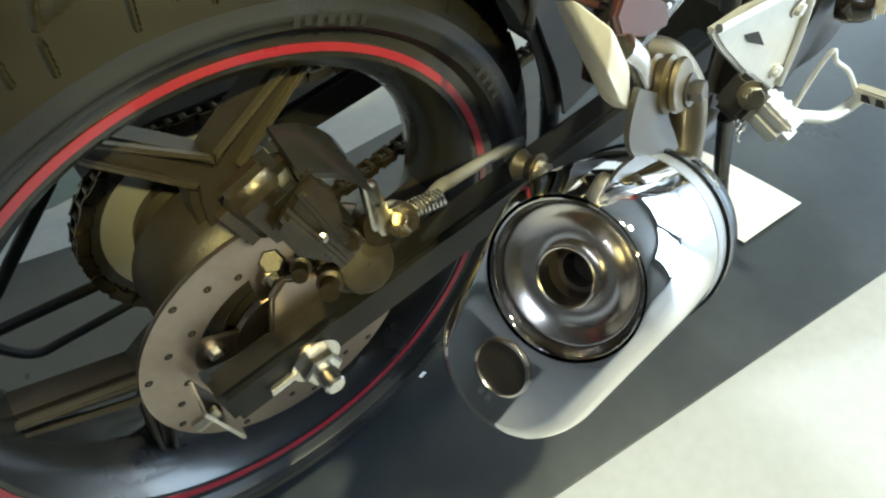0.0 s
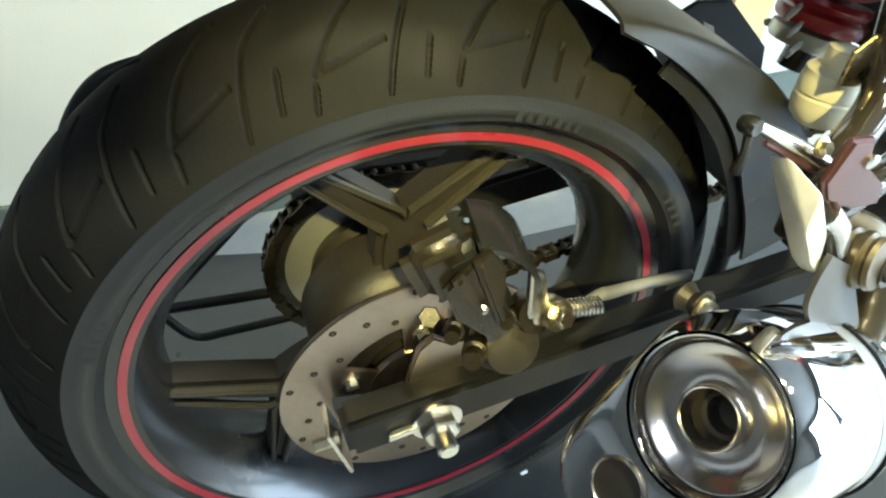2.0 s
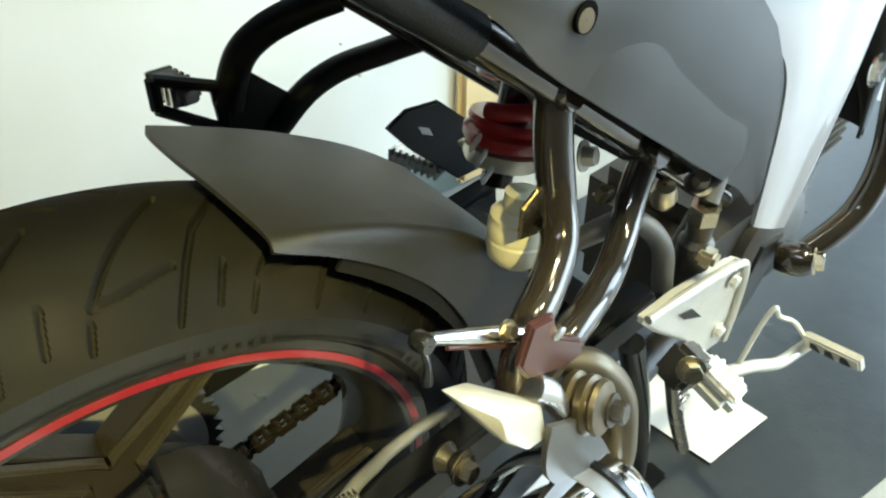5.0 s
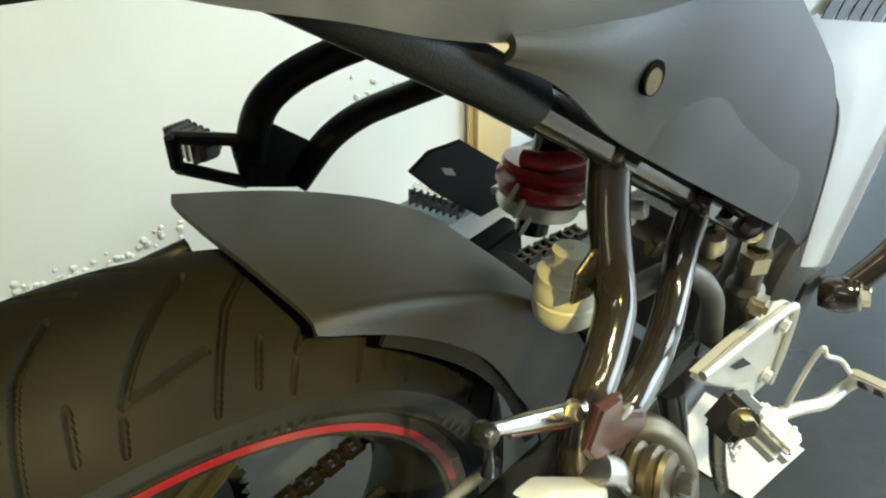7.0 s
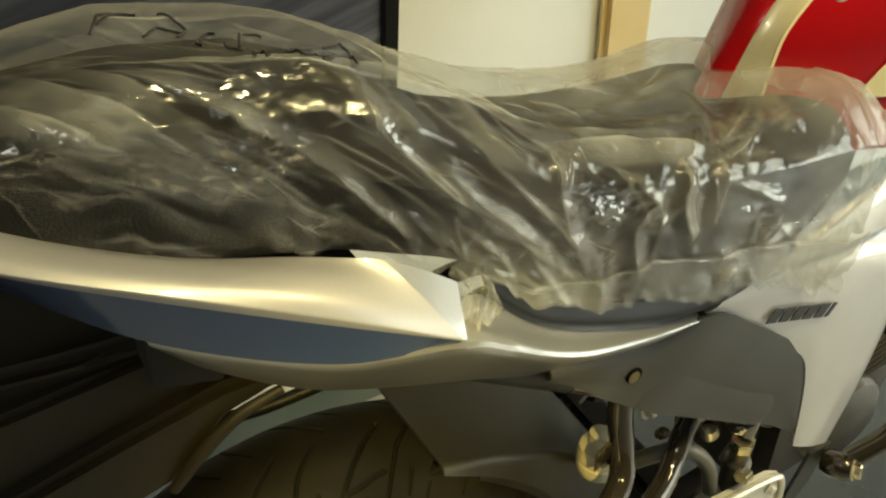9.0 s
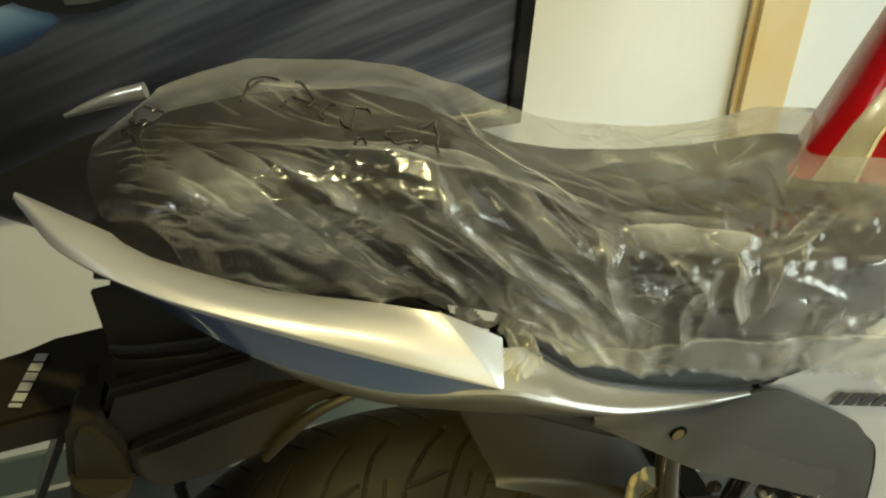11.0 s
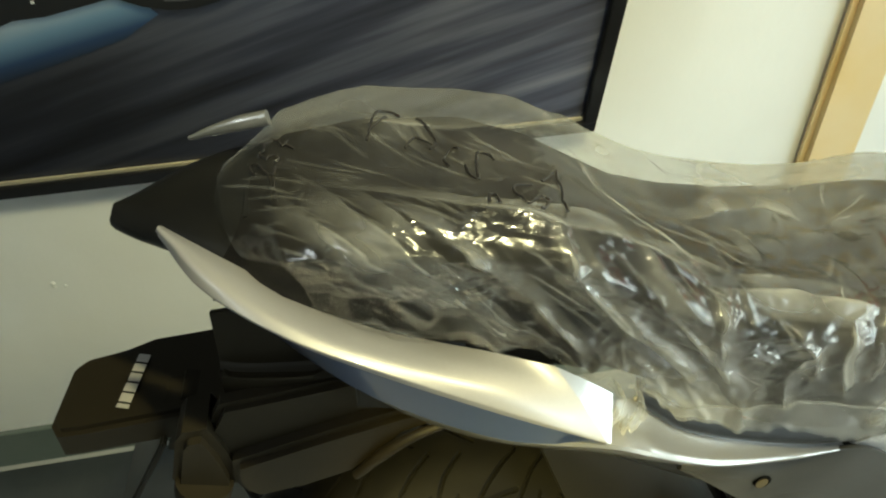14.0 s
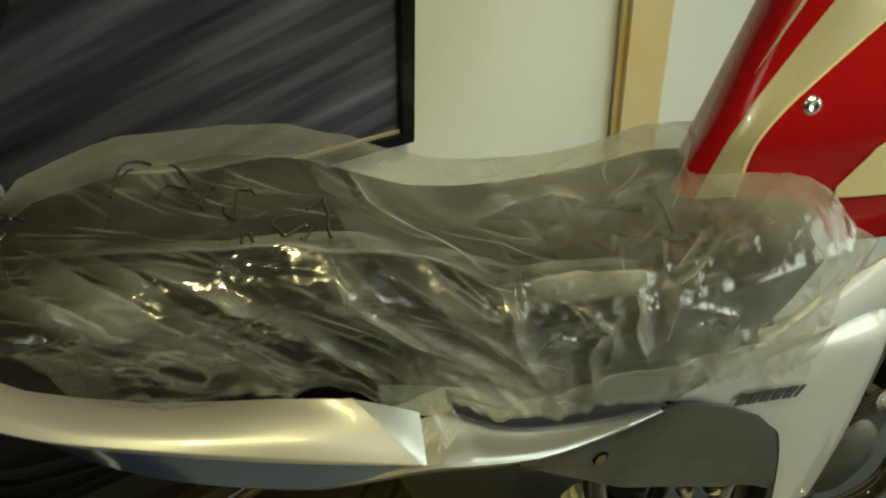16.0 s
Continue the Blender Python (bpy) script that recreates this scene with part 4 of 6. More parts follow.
# -- hugger fender --
sections = []
for f in np.linspace(0, 1, 10):
    row = []
    for s, low in ((-1, 1.0), (-1, 0.6), (-1, 0.25), (-0.975, 0), (-0.86, 0), (-0.55, 0), (-0.2, 0), (0.2, 0), (0.6, 0), (0.85, 0), (1, 0)):
        rear = float(np.interp(s, [-1, -0.5, 0, 0.5, 0.85, 1], [72.6, 74.3, 75.4, 76.0, 76.0, 75.5]))
        a = rear + (20 - rear) * f
        right, lft = (float(np.interp(a, [20, 40, 55, 66, 77], v)) for v in ([-0.091, -0.09, -0.088, -0.084, -0.078], [0.05, 0.042, 0.041, 0.042, 0.045]))
        y = right + (lft - right) * (s + 1) / 2 - 0.004 * low
        crease = float(np.interp(a, [20, 35, 50, 60, 67, 72.6, 78], [0.35, 0.346, 0.338, 0.3285, 0.3225, 0.316, 0.313]))
        crown = float(np.interp(a, [20, 37, 48, 56, 67, 75.5, 78], [0.368, 0.355, 0.343, 0.3345, 0.3265, 0.325, 0.325]))
        bottom = float(np.interp(a, [20, 39, 47, 58, 69, 72.6], [0.284, 0.29, 0.3, 0.308, 0.3125, 0.3125]))
        r = crease + (crown - crease) * (1 - min(s, 0) ** 2) ** 0.8 if low == 0 else crease + (bottom - crease) * low
        row.append(polar(r, a, y))
    sections.append(row)
hugger = part("rear_hugger", sheet(sections, -0.003, per_u=5, per_v=4), FENDER, bike, "dark grey plastic rear hugger over the tyre", 50)
inner = []
for a in (64, 60, 56, 50, 44, 34, 20):
    low = float(np.interp(a, [20, 37, 50, 61, 72.3], [0.276, 0.282, 0.291, 0.298, 0.304]))
    inner.append([polar(low, a, -0.086 + 0.0006 * max(0, a - 55)), polar(low + 0.014, a, -0.085 + 0.0006 * max(0, a - 55)), polar(0.315 + 0.0002 * (71 - a), a, -0.06), polar(0.318 + 0.0002 * (71 - a), a, 0), polar(0.315 + 0.0002 * (71 - a), a, 0.06)])
part("hugger_liner", sheet(inner, -0.003), BLACK, hugger, "black inner liner of the hugger")

# -- frame rail and footrest hangers --
rail = part("frame_rail", tube([(0.06, -0.118, 0.778), (0.19, -0.118, 0.7), (0.36, -0.118, 0.592), (0.5, -0.118, 0.5)], 0.0108, 16, 4), TITAN, bike, "bronze-grey steel subframe tube")
part("rail_wrap", tube([(0.05, -0.118, 0.784), (0.12, -0.118, 0.742), (0.185, -0.118, 0.703)], 0.0116, 14, 4), BLACK, rail, "black taped section of tube")
part("rail_left", tube([(0.06, 0.118, 0.778), (0.19, 0.118, 0.7), (0.36, 0.118, 0.592), (0.5, 0.118, 0.5)], 0.0125, 14, 4), TITAN, rail)
hanger = part("footrest_hanger", tube([(0.25, -0.118, 0.662), (0.25, -0.123, 0.632), (0.251, -0.132, 0.6), (0.244, -0.145, 0.577), (0.222, -0.158, 0.562), (0.2, -0.168, 0.553), (0.188, -0.176, 0.53), (0.185, -0.18, 0.51)], 0.0116, 18, 6), TITAN, bike, "bent grey tubular pillion footrest hanger")
part("front_tube", tube([(0.35, -0.124, 0.596), (0.338, -0.128, 0.57), (0.322, -0.138, 0.55), (0.295, -0.152, 0.539), (0.262, -0.165, 0.537), (0.23, -0.174, 0.534), (0.205, -0.178, 0.522)], 0.0104, 18, 6), TITAN, hanger)
for p in ((0.252, -0.117, 0.664), (0.35, -0.122, 0.599)):
    part("weld_boss", lathe([(0.0005, -0.014), (0.011, -0.014), (0.0135, -0.01), (0.0135, 0.01), (0.011, 0.014), (0.0005, 0.014)], p, (0.1, -1, 0.1), 24), TITAN, hanger)
plate = slab([(0.1756, 0.584), (0.1915, 0.583), (0.2, 0.563), (0.2235, 0.547), (0.2265, 0.534), (0.208, 0.533), (0.18, 0.543), (0.171, 0.557)], 0.006, Matrix.Translation((0, -0.19, 0)), 0.002)
part("hanger_plate", plate, PLUM, hanger, "plum-tinted steel gusset plate")
part("plate_rivet", lathe([(0.0045, -0.001), (0.0045, 0.0012), (0.003, 0.002), (0.0003, 0.0022)], (0.196, -0.1905, 0.569), (0, -1, 0), 16), SILVER_STEEL, hanger, "bright rivet on the gusset")
part("hugger_stay", tube([(0.127, -0.167, 0.586), (0.15, -0.168, 0.575), (0.1751, -0.169, 0.563), (0.19, -0.17, 0.556)], [0.003, 0.0045, 0.005, 0.005], 14, 4), SILVER_STEEL, hanger, "bright cross stay")
part("stay_edge", tube([(0.14, -0.168, 0.5735), (0.1751, -0.169, 0.5565), (0.19, -0.17, 0.55)], [0.0015, 0.003, 0.0035], 10, 4), PLUM, hanger)
part("stay_boss", lathe([(0.0005, -0.005), (0.0045, -0.005), (0.0055, -0.003), (0.0055, 0.003), (0.0045, 0.005), (0.0005, 0.005)], (0.1248, -0.167, 0.5855), (0.2, -1, 0.1), 20), GLOSS_BLACK, hanger)
part("stay_bolt", hex_bolt((0.175, -0.174, 0.57), (0.1, -0.9, 0.4), 0.004, 0.004), BRASS, hanger)
part("stay_drop", tube([(0.1255, -0.168, 0.582), (0.1286, -0.168, 0.5675), (0.1285, -0.168, 0.556)], [0.0028, 0.0022, 0.0035], 10, 5), GLOSS_BLACK, hanger)
# folded peg: a wedge with a broad upper face and a ridge
peg_bm = bmesh.new()
for p in ((0.1106, -0.207, 0.594), (0.1331, -0.2, 0.577), (0.188, -0.196, 0.5235), (0.194, -0.2, 0.4945), (0.1635, -0.211, 0.52), (0.139, -0.215, 0.55), (0.1295, -0.219, 0.578)):
    peg_bm.verts.new(p)
    peg_bm.verts.new(Vector(p) + Vector((0.002, 0.013, -0.007)))
bmesh.ops.convex_hull(peg_bm, input=peg_bm.verts)
bmesh.ops.dissolve_limit(peg_bm, angle_limit=radians(6), verts=peg_bm.verts, edges=peg_bm.edges)
bmesh.ops.bevel(peg_bm, geom=peg_bm.edges[:], offset=0.0016, segments=2, profile=0.5, affect="EDGES")
peg = part("pillion_footpeg", peg_bm, BRACKET, hanger, "folded cast aluminium pillion footpeg", 30)
part("peg_lug", tube([(0.183, -0.19, 0.536), (0.197, -0.193, 0.524), (0.206, -0.196, 0.506)], [0.009, 0.008, 0.006], 12, 4), SILVER_STEEL, hanger, "pale cast lug under the gusset")
part("strap", sheet([[(0.186, -0.207, 0.517), (0.21, -0.205, 0.503), (0.232, -0.2, 0.49)], [(0.184, -0.209, 0.497), (0.212, -0.208, 0.486), (0.24, -0.201, 0.472)], [(0.186, -0.212, 0.478), (0.22, -0.213, 0.462), (0.252, -0.206, 0.45)], [(0.198, -0.216, 0.46), (0.228, -0.219, 0.44), (0.262, -0.212, 0.428)]], 0.004), STRAP_GREY, hanger, "satin grey muffler strap plate")
BUSH, BUSH_N = Vector((0.226, -0.187, 0.494)), Vector((0.25, -0.9, 0.3)).normalized()
part("rubber_grommet", lathe([(r * 0.82, h) for r, h in ((0.0005, 0), (0.0195, 0), (0.022, 0.002), (0.0225, 0.006), (0.0195, 0.008), (0.0195, 0.0095), (0.0225, 0.0115), (0.0225, 0.016), (0.0195, 0.018), (0.0195, 0.019), (0.0215, 0.021), (0.02, 0.024), (0.011, 0.025), (0.0005, 0.025))], BUSH, BUSH_N, 36), BRONZE, hanger, "ribbed bronze bush")
part("grommet_bolt", hex_bolt(BUSH + BUSH_N * 0.025 + Vector((0.007, 0, -0.006)), BUSH_N, 0.007, 0.008), ALLOY, hanger)
part("bronze_elbow", tube([(0.232, -0.17, 0.508), (0.256, -0.18, 0.496), (0.274, -0.192, 0.468), (0.276, -0.202, 0.428), (0.268, -0.208, 0.4)], [0.009, 0.0125, 0.0135, 0.0145, 0.0145], 20, 6), BRONZE, hanger, "bronze-toned curved bracket")

# -- muffler with two outlets --
MA = Vector((0.9, 0.155, -0.395)).normalized()
MO = Vector((0.109, -0.241, 0.4375))
low = Vector((-0.0405, 0.0036, -0.0647))
low = low - MA * low.dot(MA)
MD = low.length
ME1 = low.normalized()
ME2 = MA.cross(ME1)


def pear(s, big, small, n=72):
    ring = []
    for k in range(n):
        a = 2 * math.pi * k / n
        w = ME1 * math.cos(a) + ME2 * math.sin(a)
        # an egg: two circles joined by their common tangents
        lean = math.acos(max(-1, min(1, (big - small) / MD)))
        turn = abs((a + math.pi) % (2 * math.pi) - math.pi)
        far = turn < lean
        c = MO + MA * s + (ME1 * MD if far else Vector())
        ring.append(c + w * (small if far else big))
    return ring


def pear_body(rows, cap_first=True, cap_last=True, hole=0.0):
    """An egg-sectioned body through (place, big radius, small radius); hole leaves a round opening in its first face."""
    bm = bmesh.new()
    rings = [[bm.verts.new(v) for v in pear(*r)] for r in rows]
    if hole:
        n = len(rings[0])
        rings.insert(0, [bm.verts.new(MO + MA * rows[0][0] + (ME1 * math.cos(2 * math.pi * k / n) + ME2 * math.sin(2 * math.pi * k / n)) * hole) for k in range(n)])
        cap_first = False
    for a, b in zip(rings, rings[1:]):
        for k in range(len(a)):
            bm.faces.new((a[k], a[(k + 1) % len(a)], b[(k + 1) % len(a)], b[k]))
    if cap_first:
        bm.faces.new(rings[0])
    if cap_last:
        bm.faces.new(rings[-1])
    return bm


muffler = part("muffler", pear_body([(-0.0062, 0.0506, 0.041), (-0.0057, 0.0512, 0.0445), (-0.004, 0.0524, 0.048), (-0.001, 0.0542, 0.051), (0.004, 0.0566, 0.0535), (0.01, 0.0592, 0.0555), (0.018, 0.0612, 0.0568), (0.03, 0.0626, 0.0578), (0.05, 0.0635, 0.0583), (0.082, 0.0635, 0.057), (0.084, 0.0615, 0.055)], True, True, 0.0505), CHROME, bike, "short chrome twin-outlet exhaust muffler")
part("heat_band", pear_body([(0.0845, 0.0618, 0.0555), (0.085, 0.0632, 0.0565), (0.104, 0.0632, 0.055), (0.1045, 0.06, 0.052)]), GREY_SLEEVE, muffler, "satin grey sleeve behind the end cap")
part("clamp_band", pear_body([(0.1045, 0.064, 0.052), (0.105, 0.0655, 0.053), (0.112, 0.0655, 0.053), (0.1125, 0.062, 0.05)]), GLOSS_BLACK, muffler, "black rubber clamp band")
part("front_cap", pear_body([(0.1125, 0.062, 0.044), (0.113, 0.064, 0.0458), (0.132, 0.0635, 0.0452), (0.15, 0.056, 0.039), (0.164, 0.04, 0.026), (0.17, 0.022, 0.012)]), CHROME, muffler, "rounded bright front cap")
RB = -MA
part("outlet_bezel", lathe([(0.053, -0.008), (0.0525, -0.002), (0.0512, 0.0025), (0.0495, 0.005), (0.0482, 0.0058), (0.0474, 0.0052)], MO, RB, 96), CHROME, muffler, "polished bezel round the main outlet")
part("outlet_ring", lathe([(0.0476, 0.0052), (0.0468, 0.0044), (0.0456, 0.0012), (0.0444, -0.0032), (0.0436, -0.0042)], MO, RB, 96), DARK_CHROME, muffler, "groove ring inside the bezel, darkened for its dark reflection")
part("outlet_dish", lathe([(0.0437, -0.0042), (0.043, -0.003), (0.0415, -0.0034), (0.036, -0.0085), (0.029, -0.0112), (0.0235, -0.0118), (0.0195, -0.0105)], MO, RB, 96), WARM_CHROME, muffler, "polished dished outlet plate")
part("outlet_pipe", lathe([(0.0212, -0.0115), (0.0203, -0.008), (0.0198, -0.001), (0.0193, 0.0006), (0.0184, 0.0012), (0.0174, 0.0004), (0.0168, -0.012), (0.0162, -0.03)], MO, RB, 64), WARM_CHROME, muffler, "bright rolled pipe end")
part("outlet_bore", lathe([(0.0168, -0.012), (0.0148, -0.02), (0.0118, -0.0205), (0.0112, -0.024), (0.0108, -0.034), (0.0003, -0.0345)], MO, RB, 48), SOOT_SHADE, muffler)
LO = MO + ME1 * MD + RB * 0.0058
part("lower_outlet", lathe([(0.0205, -0.003), (0.0203, 0.0012), (0.0195, 0.003), (0.0182, 0.0036), (0.0172, 0.0024), (0.0168, -0.006)], LO, RB, 64), WARM_CHROME, muffler, "bright lower outlet rim")
# flat dark disc stands for the shaded lower bore; none is cut
part("lower_bore", lathe([(0.0172, 0.0008), (0.0165, 0.0012), (0.0003, 0.001)], LO, RB, 40), SOOT_SHADE, muffler)
for k in range(2):
    part("stamped_mark", box((0.0045, 0.006, 0.0006), axes(LO + ME1 * 0.0265 + ME2 * (0.0065 * k - 0.003) + RB * 0.0002, ME2, ME1), 0.0002), SILVER_STEEL, muffler)
part("link_pipe", tube([MO + MA * 0.16, MO + MA * 0.23 + Vector((0, 0.03, -0.02)), (0.36, -0.12, 0.26), (0.5, -0.08, 0.2), (0.66, -0.05, 0.18)], 0.02, 18), HUB, muffler)

# -- rider controls on the right --
heel_o = [(0.332, 0.486), (0.372, 0.491), (0.452, 0.487), (0.468, 0.478), (0.478, 0.45), (0.486, 0.41), (0.49, 0.372), (0.462, 0.372), (0.44, 0.395), (0.4, 0.425), (0.352, 0.462), (0.33, 0.482)]
heel = part("heel_guard", slab(heel_o, 0.01, Matrix.Translation((0, -0.17, 0)), 0.003), BRACKET, bike, "cast aluminium rider footrest bracket")
# shade of the opening is a dark patch laid on the bracket
part("lightening_hole", slab([(0.3767, 0.4674), (0.3982, 0.463), (0.4196, 0.4435), (0.3884, 0.457)], -0.0012, Matrix.Translation((0, -0.1702, 0)), 0), SOOT_SHADE, heel, "flat dark patch for the shaded cast opening")
part("raised_edge", tube([(0.33, -0.171, 0.489), (0.39, -0.172, 0.49), (0.452, -0.172, 0.484), (0.47, -0.172, 0.47), (0.484, -0.172, 0.42), (0.488, -0.172, 0.378)], 0.0035, 8), BRACKET, heel)
for p in ((0.455, -0.1705, 0.465), (0.468, -0.1705, 0.4)):
    part("bracket_bolt", hex_bolt(p, (0, -1, 0), 0.0055, 0.004), BRACKET, heel)
peg2_m = axes((0.424, -0.195, 0.386), (0.1, -0.85, -0.35), (1, 0, 0))
rpeg = part("rider_footpeg", box((0.06, 0.034, 0.026), peg2_m, 0.009, segs=2), BRACKET, bike, "cast rider footpeg with rubber top")
part("peg_top", box((0.04, 0.026, 0.008), peg2_m @ pose(0.006, 0, 0.013), 0.003), BRACKET, rpeg)
for k in range(3):
    part("peg_ridge", box((0.004, 0.024, 0.003), peg2_m @ pose(-0.004 + 0.01 * k, 0, 0.0175), 0.001), BRACKET, rpeg)
part("peg_spring", tube([(0.392 + 0.006 * math.cos(k * 1.3), -0.182 - 0.0006 * k, 0.4 - 0.001 * k + 0.006 * math.sin(k * 1.3)) for k in range(24)], 0.0012, 6, 2), SILVER_STEEL, rpeg)
part("peg_clevis", box((0.03, 0.03, 0.036), pose(0.4, -0.18, 0.405, 10, 25, 0), 0.005), ALLOY, rpeg)
part("clevis_nut", hex_bolt((0.385, -0.192, 0.42), (-0.6, -0.6, 0.4), 0.008, 0.01), BRASS, rpeg)
pedal = part("brake_pedal", tube([(0.47, -0.185, 0.352), (0.52, -0.195, 0.34), (0.565, -0.205, 0.325), (0.6, -0.208, 0.322), (0.605, -0.215, 0.338), (0.6, -0.225, 0.345)], 0.0065, 12, 6), BRACKET, bike, "pale plated brake pedal with slotted tip")
ped_m = axes((0.59, -0.238, 0.35), (-0.1, -0.95, 0.2), (0.8, -0.05, 0.45))
part("pedal_pad", slab([(-0.028, -0.009), (0.028, -0.009), (0.028, 0.009), (-0.028, 0.009)], 0.01, ped_m, 0.002), BRACKET, pedal)
# pedal slots: dark patches stand for the shade inside them
for k in range(3):
    part("pad_slot", slab([(-0.021 + 0.015 * k, -0.005), (-0.011 + 0.015 * k, -0.005), (-0.014 + 0.015 * k, 0.005), (-0.02 + 0.015 * k, 0.005)], -0.0008, ped_m @ Matrix.Translation((0, -0.0006, 0)), 0), SOOT_SHADE, pedal)
part("pedal_spring_wire", tube([(0.5, -0.19, 0.348), (0.52, -0.188, 0.39), (0.53, -0.19, 0.408), (0.54, -0.194, 0.395), (0.575, -0.2, 0.372), (0.598, -0.21, 0.345)], 0.0025, 8, 5), BRACKET, pedal)

# master cylinder, hoses and switch behind the heel guard
mc = part("master_cylinder", lathe([(0.0005, 0), (0.012, 0), (0.014, 0.005), (0.014, 0.05), (0.01, 0.055), (0.01, 0.075), (0.0005, 0.076)], (0.42, -0.148, 0.46), (-0.12, 0.0, 1), 24), ALLOY, bike, "rear brake master cylinder with hoses")
part("union_nut", lathe([(0.0005, 0), (0.012, 0), (0.012, 0.014), (0.0005, 0.014)], (0.412, -0.148, 0.53), (-0.12, 0, 1), 6), BRASS, mc)
part("yellow_clip", box((0.02, 0.014, 0.012), pose(0.405, -0.165, 0.508, 0, 10, 12), 0.003), BRASS, mc)
part("feed_hose", tube([(0.262, -0.1, 0.548), (0.28, -0.108, 0.534), (0.31, -0.118, 0.54), (0.345, -0.128, 0.545), (0.372, -0.142, 0.52), (0.383, -0.148, 0.478)], 0.0082, 14, 6), HOSE, mc, "grey rubber feed hose")
part("pressure_hose", tube([(0.412, -0.148, 0.545), (0.43, -0.14, 0.565), (0.46, -0.128, 0.56), (0.47, -0.12, 0.52), (0.46, -0.11, 0.44)], 0.0075, 12, 6), HOSE, mc)
part("banjo_bolt", hex_bolt((0.402, -0.14, 0.56), (-0.3, -0.3, 1), 0.007, 0.01), ALLOY, mc)
part("switch_plug", lathe([(0.0005, 0), (0.009, 0), (0.01, 0.008), (0.007, 0.02), (0.0005, 0.021)], (0.378, -0.13, 0.55), (-0.5, -0.2, 1), 18), BRASS, mc)
part("hose_clip", box((0.014, 0.01, 0.014), pose(0.318, -0.12, 0.572, 20, 10, 0), 0.003), BRONZE, mc)

tank_res = part("brake_fluid_reservoir", lathe([(0.0005, -0.03), (0.013, -0.03), (0.019, -0.024), (0.0205, -0.017), (0.0205, -0.011), (0.0193, -0.0095), (0.0205, -0.008), (0.0205, 0.0), (0.0195, 0.0015), (0.0195, 0.006), (0.017, 0.008), (0.0005, 0.0085)], (0.252, -0.106, 0.568), (0.02, 0.05, 1), 32), CREAM, bike, "cream plastic brake fluid reservoir")
part("reservoir_neck", lathe([(0.0005, 0.0), (0.012, 0.0), (0.012, 0.012), (0.0005, 0.013)], (0.254, -0.104, 0.576), (0.05, 0.05, 1), 24), CREAM, tank_res)
res_plate = part("reservoir_bracket", slab([(0.226, 0.578), (0.225, 0.6), (0.236, 0.61), (0.252, 0.608), (0.262, 0.596), (0.258, 0.582), (0.243, 0.576)], 0.003, Matrix.Translation((0, -0.13, 0)), 0.001), BRASS, tank_res, "yellow passivated bracket plate")
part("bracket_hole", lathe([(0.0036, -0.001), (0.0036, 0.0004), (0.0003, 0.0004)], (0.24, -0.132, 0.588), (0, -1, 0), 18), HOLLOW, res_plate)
part("reservoir_bolt", hex_bolt((0.305, -0.105, 0.598), (0.3, -0.9, 0.3), 0.007, 0.008), BRACKET, tank_res)

# -- monoshock --
SHOCK_A, SHOCK_B = Vector((0.355, -0.006, 0.69)), Vector((0.323, -0.014, 0.525))
shock_axis = (SHOCK_A - SHOCK_B).normalized()
shock = part("monoshock", tube([tuple(SHOCK_A), tuple(SHOCK_B)], 0.013, 16, 2), GLOSS_BLACK, bike, "monoshock with red coil spring")
sx = shock_axis.cross(Vector((0, 1, 0))).normalized()
sy = shock_axis.cross(sx)
coil = [tuple(SHOCK_B + shock_axis * (0.062 + 0.0024 * k) + (sx * math.cos(k * 0.5) + sy * math.sin(k * 0.5)) * 0.027) for k in range(46)]
part("coil_spring", tube(coil, 0.0068, 10, 2), RED_SPRING, shock, "red coil spring")
part("preload_ring", lathe([(0.014, 0), (0.033, 0.001), (0.0355, 0.005), (0.0355, 0.011), (0.031, 0.0145), (0.0335, 0.019), (0.032, 0.023), (0.014, 0.024)], SHOCK_B + shock_axis * 0.034, shock_axis, 40), RED_SPRING, shock, "red ribbed preload ring")
part("spring_seat", lathe([(0.014, 0), (0.03, 0), (0.032, 0.004), (0.032, 0.012), (0.014, 0.014)], SHOCK_B + shock_axis * 0.019, shock_axis, 32), BRACKET, shock, "pale notched spring seat")
for k in range(5):
    a = radians(150 + 35 * k)
    part("seat_notch", box((0.008, 0.006, 0.016), axes(SHOCK_B + shock_axis * 0.024 + (sx * math.cos(a) + sy * math.sin(a)) * 0.033, sx * math.cos(a) + sy * math.sin(a), shock_axis), 0.0015), BRACKET, shock)
for p in ((0.288, -0.03, 0.566), (0.292, -0.034, 0.552), (0.284, -0.026, 0.578)):
    part("wiring_tag", box((0.014, 0.003, 0.01), pose(*p, 20, -25, 15), 0.001), PAPER, shock, "white wiring tag")

# dark mass of the frame, airbox and engine behind the covers
core = bmesh.new()
box((0.22, 0.18, 0.045), pose(0.345, 0, 0.722, 0, 33, 0), 0.015, core)
box((0.1, 0.2, 0.16), pose(0.53, 0.0, 0.57, 0, 20, 0), 0.02, core)
core_ob = part("airbox", core, BLACK, bike, "black airbox behind the side covers")
eng = box((0.3, 0.19, 0.2), pose(0.78, 0.03, 0.3, 0, -8, 0), 0.03)
engine = part("engine", eng, ALLOY, bike, "dark cast engine crankcase")
cover = lathe([(0.0005, 0.03), (0.05, 0.028), (0.075, 0.015), (0.08, 0.0), (0.0005, 0.0)], (0.8, -0.062, 0.3), (0, -1, 0), 40)
part("clutch_cover", cover, ALLOY, engine)
for k in range(6):
    part("cylinder_fin", box((0.13, 0.15, 0.004), pose(0.84, 0.0, 0.41 + 0.014 * k, 0, -12, 0), 0.001), ALLOY, engine)
